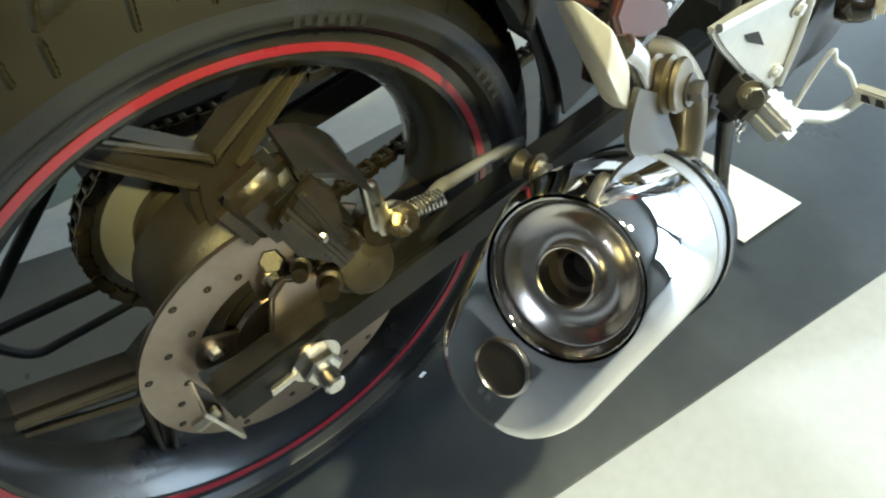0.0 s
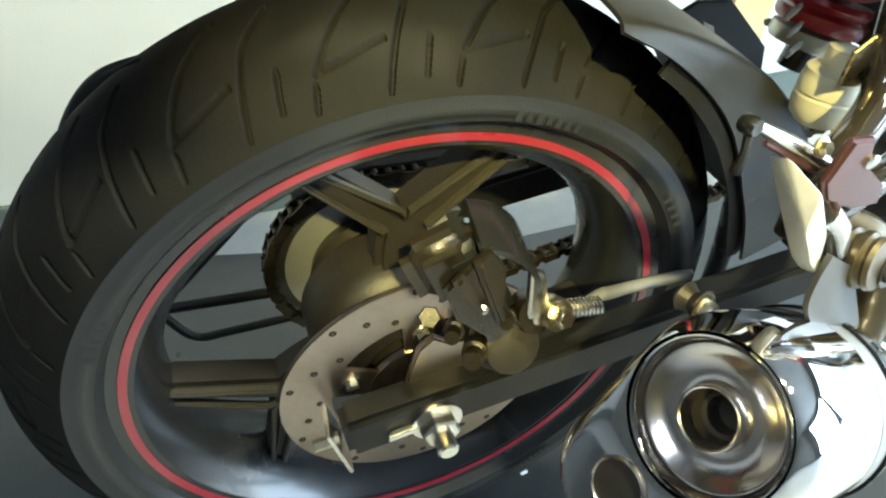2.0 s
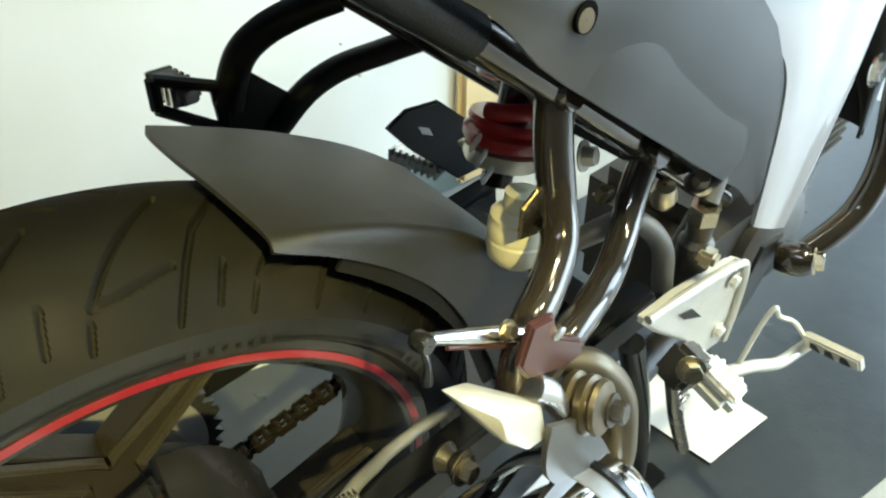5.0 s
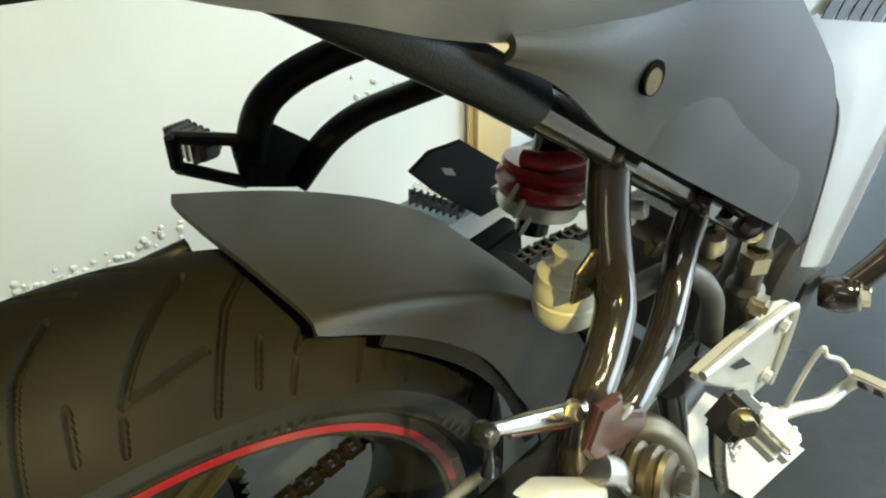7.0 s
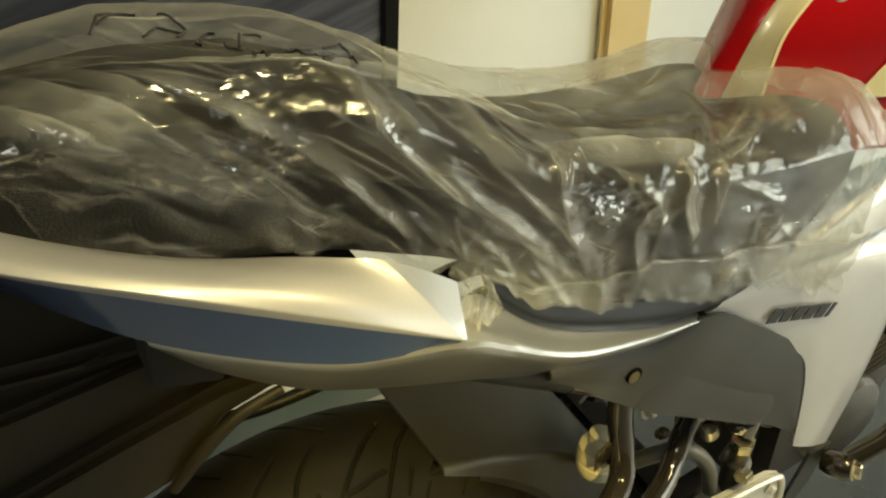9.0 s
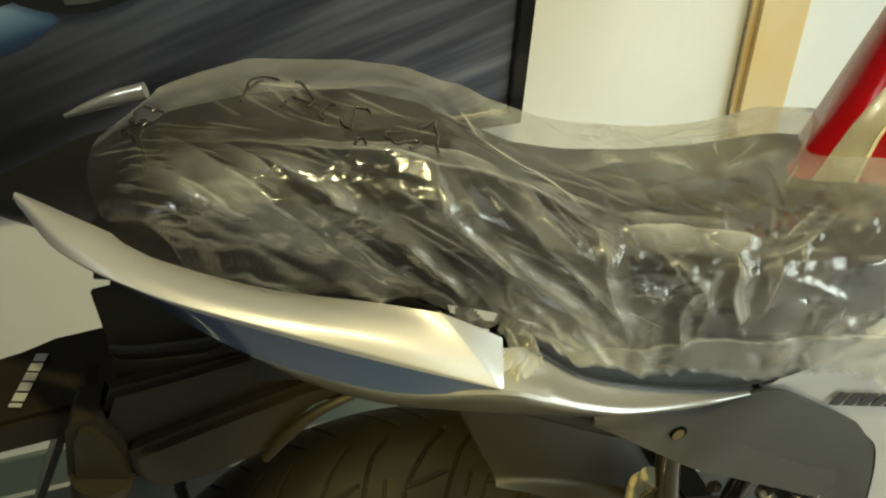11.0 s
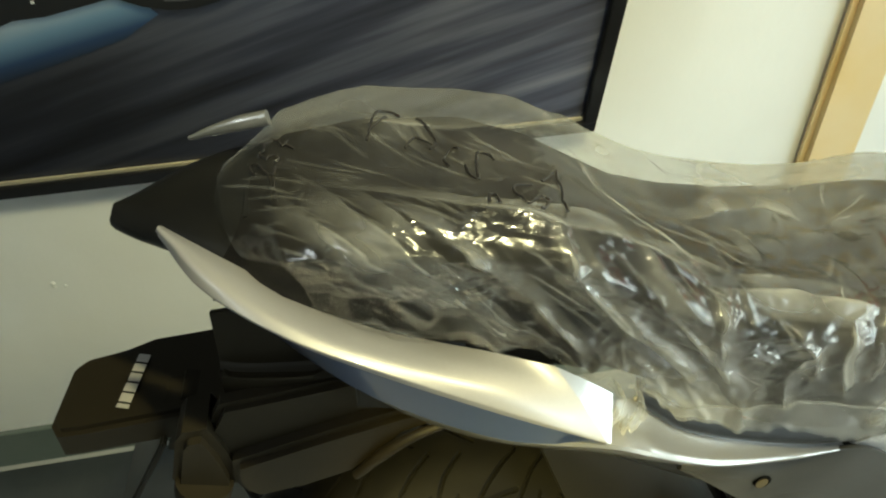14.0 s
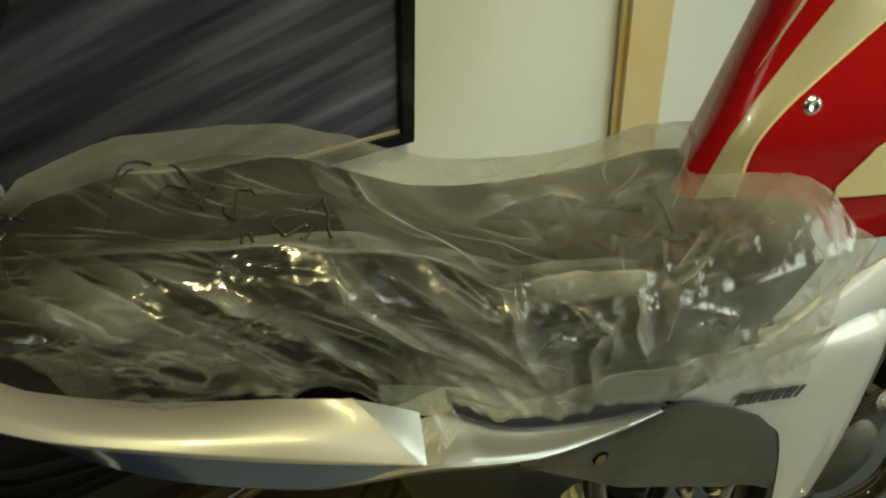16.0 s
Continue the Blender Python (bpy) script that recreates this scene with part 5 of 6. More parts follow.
stand = part("centre_stand", tube([(0.46, -0.1, 0.33), (0.5, -0.11, 0.22), (0.53, -0.12, 0.1), (0.53, -0.13, 0.035)], 0.014, 14), GLOSS_BLACK, bike, "black tubular centre stand leg")
part("stand_bar", tube([(0.445, -0.155, 0.35), (0.5, -0.155, 0.24), (0.562, -0.155, 0.135)], 0.0085, 10, 4), GLOSS_BLACK, stand)
part("stand_foot", box((0.07, 0.03, 0.012), pose(0.545, -0.132, 0.046, 0, -4, 0), 0.004), GLOSS_BLACK, stand)
part("stand_leg", tube([(0.46, 0.1, 0.33), (0.5, 0.11, 0.22), (0.53, 0.12, 0.1), (0.53, 0.13, 0.035)], 0.014, 14), GLOSS_BLACK, stand)
guard = part("engine_guard", tube([(0.59, -0.168, 0.421), (0.62, -0.179, 0.444), (0.652, -0.186, 0.472), (0.668, -0.182, 0.52), (0.67, -0.165, 0.59), (0.672, -0.15, 0.68)], 0.0125, 16), TITAN, bike, "bronze-grey tubular engine guard")
part("guard_mount", lathe([(0.0005, -0.016), (0.014, -0.016), (0.017, -0.008), (0.017, 0.008), (0.013, 0.016), (0.0005, 0.016)], (0.59, -0.17, 0.426), (0.3, -0.9, 0.3), 26), TITAN, guard)
part("mount_bolt", hex_bolt((0.595, -0.186, 0.431), (0.3, -0.9, 0.3), 0.009, 0.007), BRASS, guard)
cowl_rows = [[(0.6 + 0.02 * k, -0.118 - 0.01 * math.sin(k), 0.74 - 0.03 * k), (0.64 + 0.015 * k, -0.135, 0.74 - 0.035 * k), (0.7 + 0.01 * k, -0.125, 0.745 - 0.035 * k), (0.76, -0.08, 0.75 - 0.035 * k)] for k in range(8)]
part("lower_cowl", sheet(cowl_rows, 0.004), BLACK, guard, "black plastic lower cowl")
part("cowl_bolt", hex_bolt((0.64, -0.15, 0.6), (0, -1, 0.2), 0.01, 0.006), SILVER_STEEL, guard)
part("guard_plate", slab([(0.545, 0.35), (0.56, 0.44), (0.6, 0.44), (0.59, 0.37), (0.56, 0.32)], 0.004, Matrix.Translation((0, -0.15, 0)), 0.001), GREY_PANEL, guard)

# -- left footrest seen past the tyre --
lf = part("left_footrest_hanger", tube([(0.178, 0.157, 0.56), (0.191, 0.155, 0.597), (0.21, 0.148, 0.618), (0.237, 0.135, 0.634), (0.264, 0.12, 0.646)], 0.0125, 14), BLACK, bike, "black left pillion footrest hanger")
part("hanger_tube", tube([(0.215, 0.157, 0.525), (0.248, 0.155, 0.556), (0.279, 0.148, 0.574), (0.318, 0.135, 0.586), (0.347, 0.12, 0.597)], 0.0115, 14), BLACK, lf)
frame_l = bmesh.new()
ring = [(0.123, 0.157, 0.595), (0.177, 0.157, 0.577), (0.173, 0.157, 0.541), (0.123, 0.157, 0.571)]
for p, q in zip(ring, ring[1:] + ring[:1]):
    tube([p, q], 0.0052, 8, 2, frame_l)
part("hanger_frame", frame_l, BLACK, lf)
part("hanger_web", slab([(0.165, 0.582), (0.2, 0.585), (0.238, 0.555), (0.215, 0.522), (0.17, 0.538)], 0.006, Matrix.Translation((0, 0.155, 0)), 0.001), BLACK, lf)
lpeg = part("left_pillion_peg", box((0.022, 0.046, 0.018), pose(0.146, 0.178, 0.576, 0, 0, 12), 0.005), SILVER_STEEL, lf, "ribbed bright left pillion peg")
for k in range(5):
    part("peg_rib", box((0.024, 0.004, 0.02), pose(0.1475 - 0.0016 * k, 0.164 + 0.008 * k, 0.576, 0, 0, 12), 0.001), SILVER_STEEL, lpeg)
lh = part("left_heel_guard", slab([(0.336, 0.495), (0.36, 0.51), (0.402, 0.51), (0.478, 0.452), (0.493, 0.408), (0.44, 0.402), (0.37, 0.46)], 0.006, Matrix.Translation((0, 0.155, 0)), 0.002), BLACK, bike, "black left heel guard with peg")
part("guard_slot", slab([(0.375, 0.488), (0.39, 0.482), (0.396, 0.472), (0.381, 0.478)], -0.001, Matrix.Translation((0, 0.1548, 0)), 0), PAPER, lh)
lp = part("left_rider_peg", box((0.026, 0.07, 0.02), pose(0.41, 0.195, 0.418, 0, 0, 22), 0.006), SILVER_STEEL, lh, "ribbed left rider peg")
for k in range(8):
    part("peg_rib", box((0.028, 0.004, 0.022), pose(0.421 - 0.0032 * k, 0.168 + 0.008 * k, 0.418, 0, 0, 22), 0.001), SILVER_STEEL, lp)

# -- side covers --
def cover_sheet(rows, t=0.004, **k):
    return sheet(rows, t, **k)


gp_rows = []
top_edge = [(0.15, 0.741), (0.2, 0.738), (0.25, 0.74), (0.306, 0.746), (0.356, 0.718), (0.416, 0.678), (0.462, 0.646), (0.484, 0.605), (0.506, 0.52)]
low_edge = [(0.152, 0.734), (0.178, 0.717), (0.21, 0.69), (0.25, 0.664), (0.3, 0.634), (0.36, 0.598), (0.41, 0.568), (0.45, 0.545), (0.49, 0.515)]
for (ax_, az), (bx, bz) in zip(top_edge, low_edge):
    gp_rows.append([(ax_ + (bx - ax_) * f, -0.139 - 0.003 * math.sin(math.pi * min(1, f * 1.15)) - 0.006 * (ax_ > 0.3) + (0.006 if ax_ < 0.16 else 0), az + (bz - az) * f) for f in (0, 0.25, 0.5, 0.75, 1)])
panel_bm = cover_sheet(gp_rows)
bmesh.ops.recalc_face_normals(panel_bm, faces=panel_bm.faces)
panel_bm.normal_update()
spot = min((v for v in panel_bm.verts if v.normal.y < -0.6), key=lambda v: (v.co.x - 0.2262) ** 2 + (v.co.z - 0.714) ** 2)
HOLE, HOLE_N = spot.co.copy(), spot.normal.copy()
grey = part("side_panel", panel_bm, GREY_PANEL, bike, "satin grey plastic side panel with round hole")
field_rows = [[(p[0], p[1] - d + (0.006 if k in (0, 5) else 0), p[2]) for p, d in zip(r[2:], (0.0004, 0.0034, 0.0036))] for k, r in enumerate(gp_rows[2:8])]
part("lower_field", cover_sheet(field_rows, 0.002), GREY_PANEL, grey, "slightly raised lower field")
HOLE_N = Vector((0.03, -1, 0.06)).normalized()
HOLE = HOLE + HOLE_N * 0.0016
# no hole is cut: a near-black disc gives its shade
part("hole", lathe([(0.0076, -0.004), (0.0076, 0.0), (0.0003, 0.0)], HOLE, HOLE_N, 32), HOLLOW, grey, "near-black disc for the shade in a fixing hole")
part("hole_bolt", lathe([(0.006, -0.001), (0.0056, 0.0003), (0.0003, 0.0006)], HOLE + Vector((-0.0006, -0.0001, -0.0012)), HOLE_N, 20), OCHRE, grey, "brassy bolt inside the hole")

inner = [(0.297, 0.747), (0.35, 0.715), (0.41, 0.674), (0.45, 0.643), (0.47, 0.605), (0.487, 0.55), (0.502, 0.49)]
outer = [(0.322, 0.774), (0.42, 0.775), (0.52, 0.775), (0.585, 0.755), (0.6, 0.66), (0.6, 0.56), (0.585, 0.46)]
w_rows = []
for k, ((ax_, az), (bx, bz)) in enumerate(zip(inner, outer)):
    w_rows.append([(ax_ + (bx - ax_) * f, float(np.interp(ax_ + (bx - ax_) * f, [0.29, 0.37, 0.46, 0.52], [-0.147, -0.1475, -0.157, -0.159])) + 0.012 * max(0, 0.2 - f) * 5 * 0.4 + 0.03 * max(0, f - 0.75) * 2.0 + (0.012 if f > 0.9 else 0), az + (bz - az) * f) for f in (0, 0.1, 0.3, 0.55, 0.8, 1)])
white = part("frame_cover", cover_sheet(w_rows, 0.005), WHITE, bike, "pearl white frame cover with dark maker's mark")
up_rows = [[(0.33, -0.15, 0.768), (0.36, -0.148, 0.78), (0.4, -0.14, 0.79)], [(0.42, -0.152, 0.775), (0.45, -0.148, 0.8), (0.48, -0.14, 0.82)], [(0.52, -0.15, 0.775), (0.56, -0.148, 0.81), (0.6, -0.142, 0.85)], [(0.585, -0.145, 0.755), (0.66, -0.145, 0.8), (0.72, -0.14, 0.84)]]
part("cover_wing", sheet(up_rows, 0.004), WHITE, white, "white wing rising to the tank")
word_bars("maker_mark", 6, 0.0155, 0.0146, axes((0.418, -0.1545, 0.7127), (0.98, -0.11, -0.17), (0.0, 0.0, 1)), LETTER_DARK, white)

# silver lower tail strip
silver_rows = []
for (x, yr, zr), (xb, yb, zb), (xi, yi, zi) in (
        ((-0.096, -0.142, 0.874), (-0.097, -0.138, 0.867), (-0.09, -0.132, 0.874)), ((-0.06, -0.15, 0.856), (-0.068, -0.134, 0.834), (-0.055, -0.135, 0.862)), ((-0.01, -0.167, 0.842), (-0.018, -0.128, 0.793), (0.0, -0.145, 0.85)),
        ((0.052, -0.181, 0.8405), (0.045, -0.128, 0.768), (0.06, -0.15, 0.85)), ((0.085, -0.178, 0.822), (0.09, -0.13, 0.755), (0.095, -0.14, 0.832)), ((0.121, -0.171, 0.797), (0.125, -0.132, 0.744), (0.128, -0.138, 0.806)),
        ((0.163, -0.165, 0.776), (0.17, -0.135, 0.736), (0.17, -0.138, 0.784)), ((0.23, -0.155, 0.757), (0.23, -0.145, 0.74), (0.235, -0.138, 0.761)), ((0.292, -0.146, 0.745), (0.29, -0.142, 0.741), (0.292, -0.138, 0.746))):
    silver_rows.append([(xi, yi, zi), ((xi * 0.5 + x * 0.5), yr * 0.45 + yi * 0.55, zi * 0.35 + zr * 0.65), (x, yr, zr), ((x + xb) / 2, (yr + yb) / 2 - 0.002, (zr + zb) / 2), (xb, yb, zb)])
part("lower_tail_cover", sheet(silver_rows, -0.004), SILVER, bike, "silver painted lower tail cover")


def tail_cover(side, nm):
    rows = []
    upper = [(-0.2165, 0.056, 0.9495), (-0.176, 0.082, 0.938), (-0.126, 0.104, 0.916), (-0.07, 0.121, 0.899), (-0.022, 0.136, 0.894), (0.0187, 0.15, 0.889)]
    crease = [(-0.218, 0.064, 0.947), (-0.19, 0.105, 0.936), (-0.144, 0.139, 0.925), (-0.092, 0.158, 0.909), (-0.02, 0.173, 0.88), (0.05, 0.181, 0.846)]
    lower = [(-0.216, 0.058, 0.944), (-0.186, 0.095, 0.93), (-0.14, 0.13, 0.906), (-0.09, 0.15, 0.874), (-0.016, 0.169, 0.847), (0.047, 0.177, 0.841)]
    facet = []
    for k, (u, c, l_) in enumerate(zip(upper, crease, lower)):
        p, q, r = np.array(u), np.array(c), np.array(l_)
        bulge = np.array((0, 0.004, 0.006)) * (0.3 if k == 5 else 1)
        flip, sink = np.array((1, side, 1)), np.array((0, 0, 0.034 if side > 0 else 0))
        rows.append([tuple(v * flip - sink) for v in (p, p * 0.65 + q * 0.35 + bulge, p * 0.3 + q * 0.7 + bulge, q * 0.95 + p * 0.05 + bulge * 0.3, q, q * 0.9 + r * 0.1)])
        facet.append([tuple(v * flip - sink) for v in (q * 0.9 + r * 0.1, q * 0.5 + r * 0.5, r)])
    ob = part(nm, sheet(rows, 0.004 * side, per_v=4), PEARL, bike, "pearl silver tail side cover, clean gloss", 50)
    nose = [[(0.0187, 0.15, 0.8892), (0.034, 0.1665, 0.868), (0.05, 0.181, 0.8466)], [(0.039, 0.155, 0.879), (0.0445, 0.1675, 0.8625), (0.0515, 0.1805, 0.8456)], [(0.0574, 0.159, 0.868), (0.0555, 0.169, 0.857), (0.053, 0.18, 0.845)]]
    part("front_facet", sheet([[(x, y * side, z) for x, y, z in r] for r in nose], 0.003 * side, per_u=4, per_v=4), SILVER, ob, "flat silver front facet", 25)
    part("lower_facet", sheet(facet, 0.003 * side, per_v=3), BLUE_PAINT, ob, "slate blue underside facet")
    return ob


tail_cover(-1, "tail_cover")
tail_cover(1, "tail_cover_left")
tip_rows = []
for x, half, z in ((-0.262, 0.005, 0.92), (-0.25, 0.017, 0.9225), (-0.232, 0.032, 0.927), (-0.21, 0.05, 0.931), (-0.17, 0.074, 0.931), (-0.12, 0.098, 0.918), (-0.05, 0.12, 0.9)):
    tip_rows.append([(x + 0.02, -half + 0.008, z - 0.022), (x, -half + 0.006, z - 0.006), (x, -half * 0.6 + 0.006, z + 0.002), (x, 0.006, z + 0.004), (x, half * 0.6 + 0.006, z + 0.002), (x, half + 0.006, z - 0.006), (x + 0.02, half + 0.004, z - 0.022)])
part("tail_cap", sheet(tip_rows, -0.004), BLACK, bike, "matt black pointed tail cap")
for side in (-1, 1):
    rail_pts = [(-0.2145, 0.06 * side, 0.9485), (-0.196, 0.058 * side, 0.955), (-0.176, 0.056 * side, 0.961), (-0.154, 0.054 * side, 0.966)]
    if side > 0:
        part("grab_rail", tube(rail_pts, [0.0015, 0.004, 0.0058, 0.006], 14, 6), SILVER, bike, "silver grab rail tip")

# -- seat --
def seat_profile(x):
    xs = [-0.2, -0.185, -0.15, -0.08, 0.0, 0.06, 0.11, 0.15, 0.2, 0.27, 0.34, 0.4, 0.46, 0.52]
    top = [0.911, 0.932, 0.951, 0.957, 0.952, 0.932, 0.905, 0.886, 0.875, 0.871, 0.876, 0.888, 0.882, 0.838]
    bot = [0.915, 0.915, 0.912, 0.905, 0.895, 0.875, 0.852, 0.825, 0.8, 0.78, 0.768, 0.77, 0.785, 0.8]
    half = [0.03, 0.075, 0.105, 0.122, 0.13, 0.136, 0.14, 0.142, 0.145, 0.145, 0.138, 0.125, 0.11, 0.09]
    return [float(np.interp(x, xs, v)) for v in (top, bot, half)]


rows = []
for x in np.linspace(-0.2, 0.52, 40):
    top, bot, half = seat_profile(x)
    row = []
    for s in np.linspace(-1, 1, 25):
        w = abs(s)
        y = math.copysign(half * min(1, 1.18 * math.sin(w * math.pi / 2) ** 0.9), s) if w else 0
        if s > 0:
            y *= float(np.interp(x, [0.0, 0.1, 0.3, 0.5], [0.97, 0.94, 0.73, 0.49]))
        z = top - (top - bot) * max(0, w - 0.35) ** 1.7 / 0.65 ** 1.7 - 0.006 * w - 0.03 * max(0, s) ** 1.3
        row.append((x, y, z))
    rows.append(row)
seat = linked("seat", grid_mesh("seat", np.array(rows)), VINYL, bike, "black vinyl two-level seat")
part("seat_base", sheet([[(x, -seat_profile(x)[2] * 0.97, seat_profile(x)[1] + 0.006), (x, -seat_profile(x)[2] * 0.6, seat_profile(x)[1] - 0.01), (x, seat_profile(x)[2] * 0.6, seat_profile(x)[1] - 0.01), (x, seat_profile(x)[2] * 0.97, seat_profile(x)[1] + 0.006)] for x in np.linspace(-0.195, 0.51, 9)], 0.006), BLACK, seat)
part("seat_trim", sheet([[(x, -0.143 + 0.02 * max(0, x - 0.3), z), (x, -0.149 + 0.02 * max(0, x - 0.3), z - 0.014), (x, -0.143 + 0.02 * max(0, x - 0.3), z - 0.024)] for x, z in ((0.085, 0.86), (0.13, 0.82), (0.19, 0.795), (0.26, 0.778), (0.32, 0.778), (0.38, 0.8))], -0.004), BLACK, seat, "black trim below the seat")

# -- tank --
HEIGHTS = [0.83, 0.86, 0.885, 0.91, 0.935, 0.96, 0.985, 1.015, 1.045, 1.075, 1.095, 1.105]


def tank_ring(z):
    """One level of the tank: round its narrow tail and along both flanks."""
    back, band = 0.4075 + 0.37 * (z - 0.92), 0.391 + 0.53 * (z - 0.93)
    side = float(np.interp(z, [0.83, 0.88, 0.916, 0.94, 0.965, 0.989, 1.05, 1.11], [0.395, 0.4, 0.403, 0.4095, 0.4328, 0.465, 0.55, 0.64]))
    shrink = 1.0 - max(0, (z - 1.04) / 0.07) ** 2 * 0.55
    ring = [(back + 0.42, 0.15), (back + 0.25, 0.12), (back + 0.12, 0.08), (back + 0.035, 0.035), (back, 0.0), (band, -0.03), (0.5 * (band + side) - 0.004, -0.048), (side, -0.06), (side + 0.03, -0.072), (side + 0.1, -0.096), (side + 0.2, -0.122), (side + 0.3, -0.14), (side + 0.42, -0.15)]
    return [(x, y * shrink, z) for x, y in ring]


def tank_point(x, z, lift):
    flank = tank_ring(z)[5:]
    return (x, float(np.interp(x, [p[0] for p in flank], [p[1] for p in flank])) - lift, z)


tank = part("fuel_tank", sheet([tank_ring(z) for z in HEIGHTS], 0.003), RED_TANK, bike, "glossy red fuel tank with champagne stripe")
band_rows = [[(x - 0.0012, y - 0.0024, z) for x, y, z in tank_ring(z)[5:8]] for z in HEIGHTS[:10]]
part("champagne_band", sheet(band_rows, 0.0016), CHAMPAGNE, tank, "champagne painted band along the rear edge")
edge_rows = [[(r[-1][0] + a, r[-1][1] - b, r[-1][2]) for a, b in ((-0.0022, 0.0003), (0.0, 0.0012), (0.0016, 0.0))] for r in band_rows]
part("band_edge", sheet(edge_rows, 0.0012, per_v=2), CREAM_DECAL, tank, "pale pinstripe along the band")
decal_rows = []
for z in np.linspace(0.88, 0.938, 12):
    f = (z - 0.88) / 0.058
    start = 0.478 + 0.038 * f + 0.012 * max(0, 1 - 5 * f) ** 2 + 0.014 * max(0, 5 * f - 4) ** 2
    decal_rows.append([tank_point(x, z - 0.02 * (x - 0.5), 0.0045) for x in np.linspace(start, 0.7, 14)])
part("tank_decal", sheet(decal_rows, 0.001, per_u=1, per_v=1), CREAM_DECAL, tank, "cream rounded decal panel")
part("decal_mark", sheet([[tank_point(x, z, 0.006) for x in np.linspace(0.555 + 0.4 * (z - 0.888), 0.62, 5)] for z in np.linspace(0.885, 0.911, 4)], 0.0008, per_u=1, per_v=1), LETTER_DARK, tank)
for p, n_ in (((0.452, -0.068, 0.963), (-0.25, -0.93, 0.25)), ((0.427, -0.019, 0.977), (-0.75, -0.6, 0.2))):
    part("dome_bolt", lathe([(0.0098, -0.003), (0.0098, 0.001), (0.0082, 0.0038), (0.0046, 0.0054), (0.002, 0.0046), (0.0003, 0.0042)], p, n_, 24), SILVER_STEEL, tank, "domed plated bolt")
# -- undertail mudguard and plate holder --
ut_rows = []
for x, half, zt, zb in ((-0.205, 0.05, 0.86, 0.735), (-0.185, 0.056, 0.865, 0.725), (-0.145, 0.062, 0.865, 0.73), (-0.1, 0.066, 0.86, 0.745), (-0.055, 0.068, 0.855, 0.755), (0.0, 0.072, 0.835, 0.758), (0.06, 0.075, 0.8, 0.758)):
    m1 = zb + (zt - zb) * 0.6
    ut_rows.append([(x, -half * 0.82, zt), (x, -half * 0.84, m1 + 0.008), (x, -half * 0.86, m1 + 0.001), (x, -half * 0.99, m1 - 0.002), (x, -half, m1 - 0.007), (x, -half, zb + 0.01), (x, -half * 0.95, zb), (x, 0, zb + 0.02), (x, half * 0.9, zb + 0.008), (x, half, m1), (x, half * 0.7, zt)])
under = part("undertail", sheet(ut_rows, -0.004, per_u=4, per_v=4), UNDER, bike, "dark plastic undertail mudguard, tinted brown for the warm light")
UP = Matrix.Translation((0, -0.071, 0))
part("upper_flank", slab([(-0.22, 0.762), (-0.207, 0.789), (-0.171, 0.794), (-0.1, 0.806), (0.0, 0.81), (0.02, 0.778), (-0.064, 0.763), (-0.13, 0.743), (-0.208, 0.716), (-0.217, 0.74)], 0.02, UP, 0.005), UNDER, under, "moulded upper flank, tinted olive-brown for the warm light")
part("lower_flank", slab([(-0.204, 0.736), (-0.129, 0.76), (-0.066, 0.778), (-0.02, 0.782), (-0.034, 0.762), (-0.066, 0.751), (-0.108, 0.708), (-0.15, 0.694), (-0.189, 0.688), (-0.202, 0.7), (-0.206, 0.717)], 0.03, Matrix.Translation((0, -0.086, 0)), 0.006), UNDER, under, "moulded lower flank, tinted olive-brown for the warm light")
part("flank_spur", tube([(-0.108, -0.088, 0.708), (-0.086, -0.09, 0.735), (-0.06, -0.091, 0.756), (-0.03, -0.09, 0.766)], [0.004, 0.0055, 0.0045, 0.003], 12, 5), UNDER, under, "smooth spur along the flank")
part("undertail_box", box((0.13, 0.1, 0.09), pose(-0.13, 0, 0.885, 0, 14, 0), 0.012), BLACK, under)
part("bracket_block", slab([(-0.104, 0.838), (-0.104, 0.797), (-0.064, 0.788), (-0.04, 0.835)], 0.03, Matrix.Translation((0, -0.092, 0)), 0.003), BLACK, under, "black block under the tail cover")
part("undertail_block", box((0.07, 0.13, 0.04), pose(-0.03, 0, 0.815, 0, 14, 0), 0.008), BLACK, under)
ph_o = [(-0.352, -0.025), (-0.335, -0.027), (-0.211, -0.029), (-0.203, -0.024), (-0.205, 0.07), (-0.285, 0.072), (-0.31, 0.064), (-0.345, 0.06), (-0.356, 0.05), (-0.36, -0.012)]
ph_rows = bmesh.new()
slope = Matrix(((1, 0, 0, 0), (0, 0, 1, 0), (0.14, 1, 0, 0.775), (0, 0, 0, 1)))
slab(ph_o, -0.034, slope, 0.005, ph_rows)
ph = part("plate_holder", ph_rows, UNDER, bike, "dark plastic plate holder with pale maker's mark")
word_bars("maker_mark", 6, 0.0115, 0.0112, axes((-0.295, 0.0125, 0.7365), (-0.15, -0.98, -0.02), (0.98, -0.15, 0.14)), LETTER_LIGHT, ph)
part("holder_arm", box((0.1, 0.055, 0.07), pose(-0.225, 0.0, 0.7, 0, 20, 0), 0.012), UNDER, ph)
part("plate_back", box((0.006, 0.1, 0.14), pose(-0.3, 0.012, 0.65, 0, 28, 0), 0.002), BLACK, ph)
ind = part("rear_indicator", slab([(-0.243, 0.762), (-0.236, 0.772), (-0.218, 0.774), (-0.208, 0.745), (-0.203, 0.715), (-0.204, 0.7), (-0.216, 0.702), (-0.25, 0.711), (-0.254, 0.716)], 0.05, Matrix.Translation((0, -0.083, 0)), 0.007), UNDER, bike, "rear indicator on a short rubber stalk")
